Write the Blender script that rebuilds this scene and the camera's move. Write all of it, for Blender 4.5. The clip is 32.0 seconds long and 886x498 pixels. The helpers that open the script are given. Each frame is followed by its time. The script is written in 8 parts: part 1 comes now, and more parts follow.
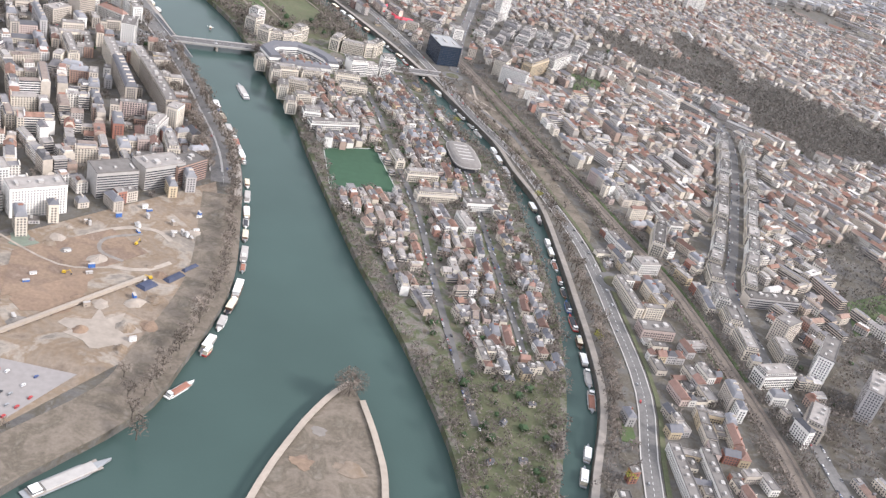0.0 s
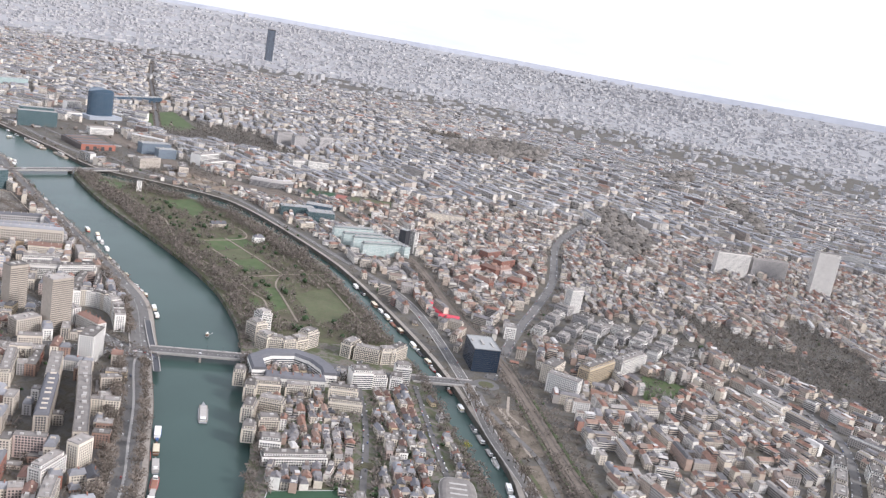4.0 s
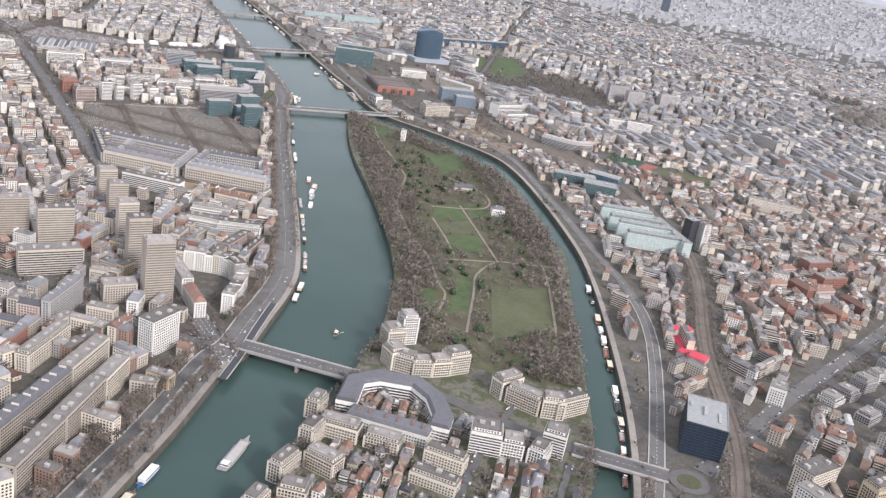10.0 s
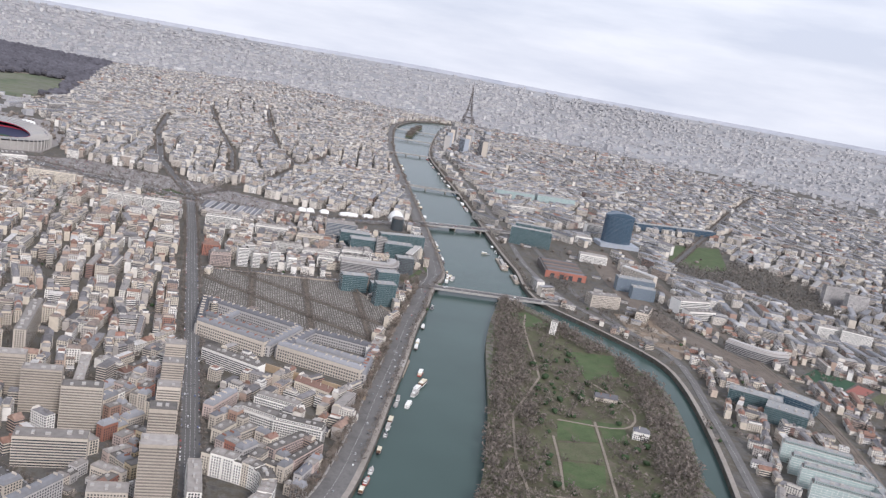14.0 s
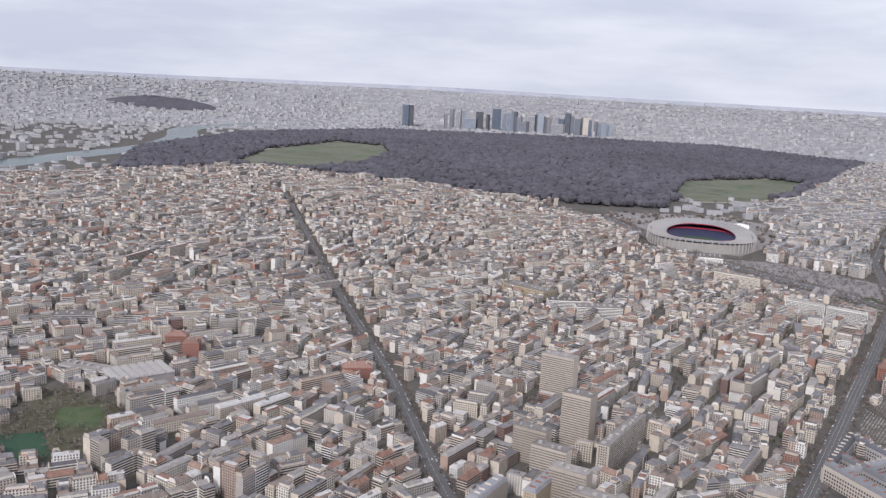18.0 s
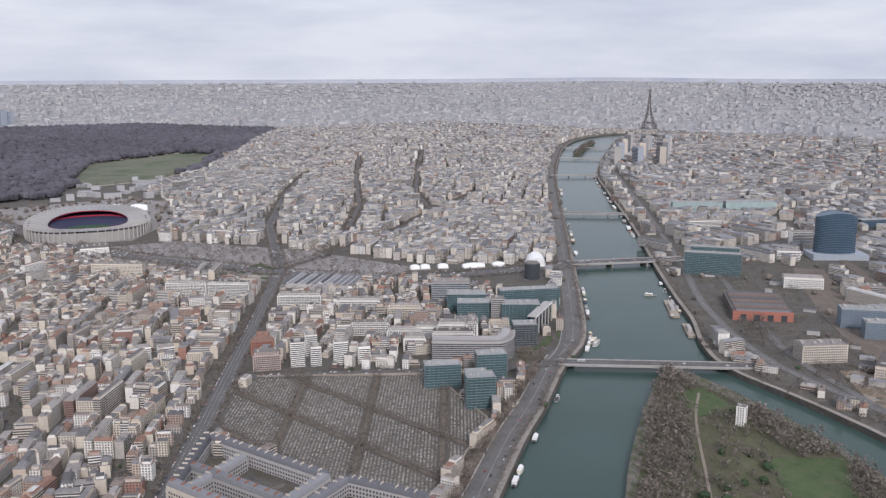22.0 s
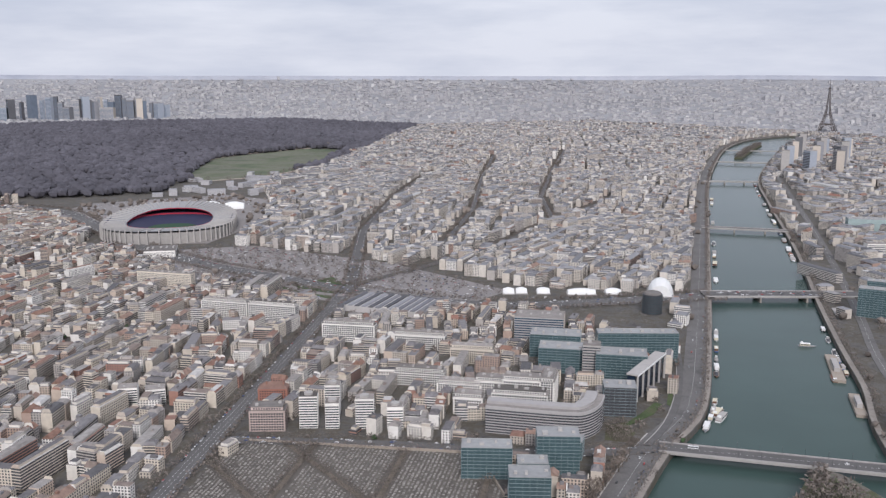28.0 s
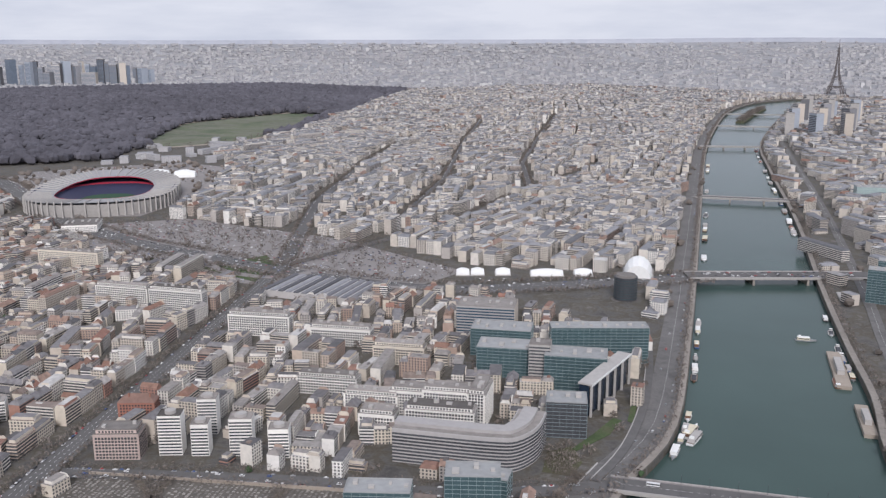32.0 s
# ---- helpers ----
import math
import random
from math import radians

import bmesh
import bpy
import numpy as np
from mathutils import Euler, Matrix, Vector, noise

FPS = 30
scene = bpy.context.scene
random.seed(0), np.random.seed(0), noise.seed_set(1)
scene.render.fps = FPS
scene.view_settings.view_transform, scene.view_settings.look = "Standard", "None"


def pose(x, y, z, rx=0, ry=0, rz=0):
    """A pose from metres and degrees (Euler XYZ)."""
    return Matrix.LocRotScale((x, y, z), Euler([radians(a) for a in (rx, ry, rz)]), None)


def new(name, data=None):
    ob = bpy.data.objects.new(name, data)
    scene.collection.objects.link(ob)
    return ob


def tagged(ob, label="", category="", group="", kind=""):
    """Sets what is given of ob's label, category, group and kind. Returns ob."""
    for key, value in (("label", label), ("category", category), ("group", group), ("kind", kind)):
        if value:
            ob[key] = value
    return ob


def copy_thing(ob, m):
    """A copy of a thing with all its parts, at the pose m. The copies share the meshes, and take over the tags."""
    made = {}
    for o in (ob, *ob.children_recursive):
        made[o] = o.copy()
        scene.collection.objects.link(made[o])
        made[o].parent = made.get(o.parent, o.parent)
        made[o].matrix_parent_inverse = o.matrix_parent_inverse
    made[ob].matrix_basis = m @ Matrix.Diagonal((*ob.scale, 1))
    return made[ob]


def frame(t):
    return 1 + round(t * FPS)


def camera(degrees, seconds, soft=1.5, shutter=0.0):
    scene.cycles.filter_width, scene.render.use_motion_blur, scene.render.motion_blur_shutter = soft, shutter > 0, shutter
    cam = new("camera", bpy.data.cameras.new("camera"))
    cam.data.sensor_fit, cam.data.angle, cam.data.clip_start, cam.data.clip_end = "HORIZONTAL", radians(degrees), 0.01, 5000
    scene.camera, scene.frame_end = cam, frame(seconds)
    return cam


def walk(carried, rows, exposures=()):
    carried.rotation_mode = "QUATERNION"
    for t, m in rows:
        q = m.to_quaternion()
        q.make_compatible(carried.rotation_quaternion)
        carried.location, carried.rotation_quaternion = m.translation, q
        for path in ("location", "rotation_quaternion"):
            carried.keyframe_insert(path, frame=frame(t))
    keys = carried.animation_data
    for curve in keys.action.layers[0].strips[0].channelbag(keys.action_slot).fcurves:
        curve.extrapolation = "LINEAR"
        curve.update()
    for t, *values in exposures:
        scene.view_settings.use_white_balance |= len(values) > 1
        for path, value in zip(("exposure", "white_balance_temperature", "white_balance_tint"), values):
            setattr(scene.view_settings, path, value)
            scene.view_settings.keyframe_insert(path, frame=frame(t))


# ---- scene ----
cam = camera(52.1, 32.0, soft=1.35)
METRES, EYE, TILT, LEAN, TURN = 950.0, 201.0, -28.94, -14.0, 0.0
ROWS = [
    (0.0, 0.0, 0.0, 0.0, 0.0, 0.0, -0.0),
    (0.5, 0.0125, 0.0149, 0.004, 0.7, 0.79, -1.92),
    (1.0, 0.0238, 0.0302, 0.009, 0.02, 2.14, -2.06),
    (1.5, 0.0352, 0.0443, 0.0131, -2.87, 9.31, 1.88),
    (2.0, 0.0455, 0.06, 0.0173, -2.63, 12.24, 3.23),
    (2.5, 0.0562, 0.0752, 0.022, -1.79, 15.09, 2.92),
    (3.0, 0.0645, 0.092, 0.028, 1.17, 12.22, 3.15),
    (3.5, 0.0727, 0.107, 0.0357, 6.16, 14.85, 0.84),
    (5.5, 0.1052, 0.1687, 0.056, 16.48, 20.8, -3.33),
    (6.0, 0.1109, 0.1859, 0.0633, 19.5, 20.46, -5.17),
    (6.5, 0.1157, 0.2026, 0.07, 22.29, 19.71, -6.39),
    (7.0, 0.1192, 0.22, 0.0779, 24.6, 16.68, -8.2),
    (7.5, 0.1225, 0.2361, 0.0857, 21.87, 14.77, -12.83),
    (8.0, 0.1243, 0.2527, 0.0937, 22.73, 11.45, -12.96),
    (8.5, 0.1259, 0.2685, 0.1014, 27.03, 9.16, -14.14),
    (9.0, 0.127, 0.2847, 0.1085, 30.34, 6.62, -10.39),
    (9.5, 0.1285, 0.2984, 0.1182, 31.91, 8.87, -12.45),
    (10.0, 0.128, 0.3135, 0.1249, 32.62, 11.7, -14.34),
    (10.5, 0.1293, 0.3285, 0.132, 33.32, 17.83, -15.49),
    (11.0, 0.1276, 0.3427, 0.1388, 33.82, 20.17, -15.7),
    (11.5, 0.1241, 0.3583, 0.1466, 33.85, 19.93, -15.83),
    (12.0, 0.12, 0.3731, 0.1541, 35.33, 19.93, -17.19),
    (12.5, 0.1166, 0.3856, 0.1621, 38.13, 18.49, -19.46),
    (13.0, 0.1133, 0.3986, 0.1703, 41.43, 18.41, -21.0),
    (13.5, 0.1097, 0.4115, 0.1773, 42.83, 18.83, -22.51),
    (15.5, 0.089, 0.456, 0.2065, 64.03, 14.02, -25.53),
    (16.0, 0.0814, 0.4684, 0.2144, 72.33, 9.6, -29.75),
    (16.5, 0.0734, 0.4788, 0.2213, 77.18, 7.56, -30.39),
    (17.0, 0.0654, 0.4895, 0.2285, 85.74, 3.44, -32.35),
    (17.5, 0.055, 0.4996, 0.2353, 91.08, 0.81, -33.82),
    (18.0, 0.0474, 0.5089, 0.2418, 96.94, -0.08, -33.25),
    (18.5, 0.0399, 0.5191, 0.2494, 104.88, -3.57, -31.96),
    (19.0, 0.0317, 0.5299, 0.2542, 105.23, -2.57, -31.84),
    (19.5, 0.0227, 0.5385, 0.2632, 103.93, -6.47, -33.75),
    (20.0, 0.0119, 0.5473, 0.2689, 90.77, 0.93, -33.96),
    (20.5, 0.0001, 0.5546, 0.2743, 80.4, 7.55, -29.07),
    (21.0, -0.011, 0.5633, 0.2803, 75.67, 9.92, -26.88),
    (21.5, -0.02, 0.5721, 0.2866, 70.68, 12.32, -23.48),
    (22.0, -0.0308, 0.5807, 0.293, 61.54, 14.73, -19.12),
    (22.5, -0.0423, 0.5885, 0.299, 54.83, 15.67, -16.15),
    (23.0, -0.0512, 0.5957, 0.3044, 52.11, 15.85, -15.52),
    (23.5, -0.0612, 0.6032, 0.3102, 53.69, 15.64, -21.84),
    (24.0, -0.0702, 0.6114, 0.316, 53.13, 16.74, -20.93),
    (24.5, -0.0794, 0.6188, 0.322, 52.67, 16.31, -20.37),
    (26.5, -0.1169, 0.6472, 0.3423, 56.09, 15.86, -21.47),
    (27.0, -0.1234, 0.6522, 0.3467, 64.12, 13.11, -22.55),
    (27.5, -0.1337, 0.662, 0.3528, 71.69, 10.96, -23.46),
    (28.0, -0.1442, 0.6702, 0.3583, 71.6, 11.03, -23.53),
    (28.5, -0.1528, 0.6764, 0.3628, 71.68, 11.22, -23.52),
    (29.0, -0.1624, 0.6835, 0.3676, 72.77, 10.59, -23.9),
    (29.5, -0.1718, 0.6904, 0.3722, 72.61, 10.44, -24.11),
    (30.0, -0.1818, 0.6978, 0.3771, 72.41, 10.02, -24.25),
    (30.5, -0.1908, 0.7046, 0.3814, 72.2, 9.73, -24.08),
    (31.0, -0.2013, 0.7119, 0.386, 72.19, 9.13, -23.58),
    (31.5, -0.2105, 0.7188, 0.3904, 72.11, 8.93, -23.28),
    (32.0, -0.2204, 0.7258, 0.3948, 72.04, 8.82, -23.49),
]
walk(cam, [(t, pose(0, 0, EYE, TILT, LEAN, TURN) @ pose(METRES * x, METRES * y, METRES * z, 90 + pitch, roll, yaw)) for t, x, y, z, yaw, pitch, roll in ROWS],
     exposures=[(0.0, 0.92, 6250, 14), (2.0, 0.82, 6150, 14), (3.0, 0.78, 6150, 14), (6.0, 0.26, 6150, 14), (8.0, 0.38, 6200, 14), (9.0, 0.44, 6200, 14), (10.0, 0.54, 6200, 14), (11.0, 0.27, 6100, 14), (13.5, 0.22, 6100, 14), (16.0, 0.1, 6050, 15), (19.5, -0.03, 6050, 15), (23.0, -0.08, 6050, 14), (32.0, -0.06, 6050, 14)])

# ---- world and light ----
EL, ROT = 33.0, 105.0
world = bpy.data.worlds.new("overcast_sky")
scene.world = world
world.use_nodes = True
wn, wl = world.node_tree.nodes, world.node_tree.links
wn.clear()
sky = wn.new("ShaderNodeTexSky")
sky.sky_type, sky.sun_disc = "NISHITA", False
sky.sun_elevation, sky.sun_rotation = radians(EL), radians(ROT)
sky.dust_density = 3.0
skyb = wn.new("ShaderNodeBackground")
skyb.inputs[1].default_value = 0.07
wl.new(sky.outputs[0], skyb.inputs[0])
tco = wn.new("ShaderNodeTexCoord")
wmap = wn.new("ShaderNodeMapping")
wmap.inputs["Scale"].default_value = (1.6, 1.6, 9.0)
wl.new(tco.outputs["Generated"], wmap.inputs[0])
cn = wn.new("ShaderNodeTexNoise")
cn.inputs["Scale"].default_value, cn.inputs["Detail"].default_value, cn.inputs["Roughness"].default_value = 2.2, 7.0, 0.55
wl.new(wmap.outputs[0], cn.inputs["Vector"])
cr = wn.new("ShaderNodeValToRGB")
cr.color_ramp.elements[0].position, cr.color_ramp.elements[0].color = 0.36, (0.66, 0.69, 0.76, 1)
cr.color_ramp.elements[1].position, cr.color_ramp.elements[1].color = 0.62, (0.86, 0.87, 0.90, 1)
wl.new(cn.outputs[0], cr.inputs[0])
cloudb = wn.new("ShaderNodeBackground")
cloudb.inputs[1].default_value = 1.05
wl.new(cr.outputs[0], cloudb.inputs[0])
wmix = wn.new("ShaderNodeMixShader")
wmix.inputs[0].default_value = 0.86
wl.new(skyb.outputs[0], wmix.inputs[1])
wl.new(cloudb.outputs[0], wmix.inputs[2])
wout = wn.new("ShaderNodeOutputWorld")
wl.new(wmix.outputs[0], wout.inputs[0])
sun = new("sun", bpy.data.lights.new("sun", "SUN"))
sun.data.energy, sun.data.angle, sun.data.color = 2.3, radians(12), (1.0, 0.94, 0.87)
sun.matrix_world = pose(0, 0, 500, 90 - EL, 0, 180 - ROT)


# ---- materials ----
def mat(name, col, rough=0.8, metal=0.0, grain=0.12, size=0.6, bump=0.0, spread="", amount=0.25, spec=0.3):
    """A plain surface with variation at two scales; spread: "object" or "island" varies its tone piece by piece."""
    m = bpy.data.materials.new(name)
    m.use_nodes = True
    n, l = m.node_tree.nodes, m.node_tree.links
    b = n["Principled BSDF"]
    b.inputs["Roughness"].default_value, b.inputs["Metallic"].default_value = rough, metal
    b.inputs["Specular IOR Level"].default_value = spec
    tc = n.new("ShaderNodeNewGeometry")
    n1 = n.new("ShaderNodeTexNoise")
    n1.inputs["Scale"].default_value, n1.inputs["Detail"].default_value = size, 6.0
    n2 = n.new("ShaderNodeTexNoise")
    n2.inputs["Scale"].default_value, n2.inputs["Detail"].default_value = size * 0.06, 3.0
    l.new(tc.outputs["Position"], n1.inputs["Vector"])
    l.new(tc.outputs["Position"], n2.inputs["Vector"])
    add = n.new("ShaderNodeMath")
    add.operation = "ADD"
    l.new(n1.outputs[0], add.inputs[0])
    l.new(n2.outputs[0], add.inputs[1])
    mr = n.new("ShaderNodeMapRange")
    mr.inputs[1].default_value, mr.inputs[2].default_value = 0.6, 1.4
    mr.inputs[3].default_value, mr.inputs[4].default_value = 1 - grain, 1 + grain
    l.new(add.outputs[0], mr.inputs[0])
    val = mr.outputs[0]
    if spread:
        src = n.new("ShaderNodeObjectInfo").outputs["Random"] if spread == "object" else tc.outputs["Random Per Island"]
        sr = n.new("ShaderNodeMapRange")
        sr.inputs[3].default_value, sr.inputs[4].default_value = 1 - amount, 1 + amount
        l.new(src, sr.inputs[0])
        mul = n.new("ShaderNodeMath")
        mul.operation = "MULTIPLY"
        l.new(val, mul.inputs[0])
        l.new(sr.outputs[0], mul.inputs[1])
        val = mul.outputs[0]
    hsv = n.new("ShaderNodeHueSaturation")
    hsv.inputs["Color"].default_value = (*col, 1)
    l.new(val, hsv.inputs["Value"])
    l.new(hsv.outputs[0], b.inputs["Base Color"])
    if bump:
        bp = n.new("ShaderNodeBump")
        bp.inputs["Strength"].default_value, bp.inputs["Distance"].default_value = bump, 0.2
        l.new(n1.outputs[0], bp.inputs["Height"])
        l.new(bp.outputs[0], b.inputs["Normal"])
    return m


def mottled(name, cols, size=0.12, rough=0.95, fine=0.25, bump=0.0):
    """Ground of several soils that run into each other, with fine grain over them."""
    m = mat(name, cols[0], rough, grain=fine, size=size * 9, bump=bump)
    n, l = m.node_tree.nodes, m.node_tree.links
    geo = n.new("ShaderNodeNewGeometry")
    big = n.new("ShaderNodeTexNoise")
    big.inputs["Scale"].default_value, big.inputs["Detail"].default_value, big.inputs["Roughness"].default_value = size, 7.0, 0.62
    big.inputs["Distortion"].default_value = 0.6
    l.new(geo.outputs["Position"], big.inputs["Vector"])
    r = n.new("ShaderNodeValToRGB")
    while len(r.color_ramp.elements) < len(cols):
        r.color_ramp.elements.new(0.5)
    for i, (e, c) in enumerate(zip(r.color_ramp.elements, cols)):
        e.position, e.color = 0.33 + 0.34 * i / max(1, len(cols) - 1), (*c, 1)
    l.new(big.outputs[0], r.inputs[0])
    l.new(r.outputs[0], [k for k in n if k.bl_idname == "ShaderNodeHueSaturation"][0].inputs["Color"])
    return m


def ramp_mat(name, stops, rough=0.85, windows=False, grain=0.1, size=0.5, pitch=(1.3, 1.2), share=(0.52, 0.58), glass=(0.09, 0.09, 0.096)):
    """Walls or roofs of many joined houses: each island takes its own colour; windows: a grid of dark glass after the metres of the UV map."""
    m = bpy.data.materials.new(name)
    m.use_nodes = True
    n, l = m.node_tree.nodes, m.node_tree.links
    b = n["Principled BSDF"]
    b.inputs["Roughness"].default_value = rough
    b.inputs["Specular IOR Level"].default_value = 0.3
    g = n.new("ShaderNodeNewGeometry")
    r = n.new("ShaderNodeValToRGB")
    r.color_ramp.interpolation = "CONSTANT"
    while len(r.color_ramp.elements) < len(stops):
        r.color_ramp.elements.new(0.5)
    for e, (p, c) in zip(r.color_ramp.elements, stops):
        e.position, e.color = p, (*c, 1)
    l.new(g.outputs["Random Per Island"], r.inputs[0])
    n1 = n.new("ShaderNodeTexNoise")
    n1.inputs["Scale"].default_value, n1.inputs["Detail"].default_value = size, 6.0
    l.new(g.outputs["Position"], n1.inputs["Vector"])
    mr = n.new("ShaderNodeMapRange")
    mr.inputs[1].default_value, mr.inputs[2].default_value = 0.3, 0.7
    mr.inputs[3].default_value, mr.inputs[4].default_value = 1 - grain, 1 + grain
    l.new(n1.outputs[0], mr.inputs[0])
    hsv = n.new("ShaderNodeHueSaturation")
    l.new(r.outputs[0], hsv.inputs["Color"])
    l.new(mr.outputs[0], hsv.inputs["Value"])
    colour = hsv.outputs[0]
    if windows:
        uv = n.new("ShaderNodeUVMap")
        sep = n.new("ShaderNodeSeparateXYZ")
        l.new(uv.outputs[0], sep.inputs[0])
        masks = []
        for k in (0, 1):
            dv = n.new("ShaderNodeMath")
            dv.operation = "DIVIDE"
            dv.inputs[1].default_value = pitch[k]
            l.new(sep.outputs[k], dv.inputs[0])
            fr = n.new("ShaderNodeMath")
            fr.operation = "FRACT"
            l.new(dv.outputs[0], fr.inputs[0])
            sb = n.new("ShaderNodeMath")
            sb.operation = "SUBTRACT"
            sb.inputs[1].default_value = 0.5
            l.new(fr.outputs[0], sb.inputs[0])
            ab = n.new("ShaderNodeMath")
            ab.operation = "ABSOLUTE"
            l.new(sb.outputs[0], ab.inputs[0])
            lt = n.new("ShaderNodeMath")
            lt.operation = "LESS_THAN"
            lt.inputs[1].default_value = share[k] / 2
            l.new(ab.outputs[0], lt.inputs[0])
            masks.append(lt.outputs[0])
        hs = n.new("ShaderNodeMath")
        hs.operation = "MULTIPLY"
        hs.inputs[1].default_value = 17.3
        l.new(g.outputs["Random Per Island"], hs.inputs[0])
        hf = n.new("ShaderNodeMath")
        hf.operation = "FRACT"
        l.new(hs.outputs[0], hf.inputs[0])
        hl = n.new("ShaderNodeMath")
        hl.operation = "LESS_THAN"
        hl.inputs[1].default_value = 0.34
        l.new(hf.outputs[0], hl.inputs[0])
        hm = n.new("ShaderNodeMath")
        hm.operation = "MAXIMUM"
        l.new(masks[0], hm.inputs[0])
        l.new(hl.outputs[0], hm.inputs[1])
        nz = n.new("ShaderNodeMath")
        nz.operation = "GREATER_THAN"
        nz.inputs[1].default_value = 0.02
        l.new(sep.outputs[1], nz.inputs[0])
        ha = n.new("ShaderNodeMath")
        ha.operation = "MULTIPLY"
        l.new(hm.outputs[0], ha.inputs[0])
        l.new(nz.outputs[0], ha.inputs[1])
        masks[0] = ha.outputs[0]
        mm = n.new("ShaderNodeMath")
        mm.operation = "MULTIPLY"
        l.new(masks[0], mm.inputs[0])
        l.new(masks[1], mm.inputs[1])
        mx = n.new("ShaderNodeMix")
        mx.data_type = "RGBA"
        l.new(mm.outputs[0], mx.inputs["Factor"])
        l.new(colour, mx.inputs["A"])
        mx.inputs["B"].default_value = (*glass, 1)
        colour = mx.outputs["Result"]
        rr = n.new("ShaderNodeMapRange")
        rr.inputs[3].default_value, rr.inputs[4].default_value = rough, 0.25
        l.new(mm.outputs[0], rr.inputs[0])
        l.new(rr.outputs[0], b.inputs["Roughness"])
    l.new(colour, b.inputs["Base Color"])
    return m


M_GROUND = mottled("city_ground", ((0.085, 0.08, 0.076), (0.125, 0.118, 0.11), (0.10, 0.088, 0.068), (0.16, 0.15, 0.142)), 0.11)
M_EARTH = mottled("winter_earth", ((0.11, 0.095, 0.07), (0.085, 0.10, 0.05), (0.17, 0.155, 0.14), (0.12, 0.10, 0.075)), 0.16)
M_SCRUB = mottled("winter_scrub", ((0.12, 0.10, 0.078), (0.095, 0.088, 0.058), (0.10, 0.105, 0.058), (0.135, 0.115, 0.09)), 0.07)
M_GRASS = mottled("grass", ((0.065, 0.092, 0.042), (0.08, 0.112, 0.05), (0.10, 0.108, 0.06)), 0.12)
M_GRASSDRY = mottled("dry_grass", ((0.11, 0.10, 0.066), (0.094, 0.108, 0.058), (0.115, 0.115, 0.07), (0.085, 0.098, 0.05)), 0.11)
M_TURF = mat("sports_turf", (0.04, 0.085, 0.05), 0.9, grain=0.12, size=0.3)
M_SAND = mottled("building_site_sand", ((0.17, 0.132, 0.102), (0.235, 0.19, 0.148), (0.21, 0.158, 0.112), (0.30, 0.262, 0.22), (0.19, 0.168, 0.145)), 0.06, bump=0.4)
M_CLAY = mottled("building_site_clay", ((0.20, 0.145, 0.11), (0.24, 0.175, 0.125), (0.18, 0.13, 0.10), (0.26, 0.20, 0.155)), 0.09, bump=0.4)
M_PATH = mat("pale_gravel", (0.36, 0.31, 0.26), 0.95, grain=0.15)
M_PARKPATH = mat("trodden_gravel", (0.25, 0.215, 0.175), 0.95, grain=0.2)
M_ASPHALT = mat("asphalt", (0.13, 0.125, 0.122), 0.85, grain=0.2, size=0.3)
M_PAVE = mat("pavement_grey", (0.27, 0.25, 0.24), 0.9, grain=0.15, size=0.5)
M_CONC = mat("concrete", (0.42, 0.40, 0.38), 0.85, grain=0.15, size=0.5)
M_QUAY = mat("quay_stone", (0.30, 0.27, 0.24), 0.9, grain=0.25, size=0.4)
M_WHITE = mat("white_paint", (0.80, 0.80, 0.78), 0.6, grain=0.06)
M_LINE = mat("road_marking", (0.72, 0.72, 0.70), 0.7, grain=0.1)
M_GLASS = mat("window_glass", (0.075, 0.078, 0.086), 0.2, grain=0.2, spec=0.5, spread="object", amount=0.3)
M_BLUEGLASS = mat("blue_glass", (0.05, 0.088, 0.13), 0.2, grain=0.2, size=0.2, spec=0.6)
M_TEALGLASS = mat("teal_glass", (0.062, 0.102, 0.112), 0.2, grain=0.25, size=0.2, spec=0.6)
M_TEALFRAME = mat("pale_teal_frame", (0.25, 0.31, 0.32), 0.6, grain=0.15)
M_OFFROOF = mat("office_roof_membrane", (0.33, 0.335, 0.335), 0.85, grain=0.2, size=0.4)
# painted haze on the far skyscrapers; plain slate-blue glass on nearer offices
M_HAZEGLASS = mat("grey_blue_and_hazed_glass", (0.15, 0.18, 0.225), 0.35, grain=0.2, size=0.1)
M_PALEGLASS = mat("pale_green_glass", (0.40, 0.49, 0.48), 0.25, grain=0.15, size=0.2, spec=0.6)
M_NAVY = mat("navy_glass", (0.022, 0.036, 0.06), 0.2, grain=0.25, size=0.2, spec=0.6)
M_DARK = mat("dark_metal", (0.06, 0.062, 0.07), 0.5, grain=0.2)
M_IRON = mat("brown_iron", (0.12, 0.105, 0.10), 0.6, grain=0.15)
M_ZINC = mat("zinc_roof", (0.235, 0.236, 0.25), 0.6, grain=0.18, size=0.4, spread="object", amount=0.3)
M_FLAT = mat("flat_roof_gravel", (0.235, 0.217, 0.203), 0.95, grain=0.3, size=0.35, spread="object", amount=0.5)
M_TILE = mat("red_roof_tile", (0.215, 0.135, 0.11), 0.9, grain=0.25, size=0.6, spread="object", amount=0.35)
M_SLATE = mat("slate_roof", (0.13, 0.13, 0.142), 0.75, grain=0.2, size=0.6, spread="object", amount=0.4)
M_BRICK = mat("brick_red", (0.30, 0.15, 0.11), 0.9, grain=0.2, size=0.8)
M_RED = mat("red_paint", (0.60, 0.07, 0.10), 0.6, grain=0.12)
M_BLUE = mat("blue_tarpaulin", (0.06, 0.15, 0.42), 0.6, grain=0.15)
M_BARK = mat("bark", (0.10, 0.085, 0.07), 0.95, grain=0.2)
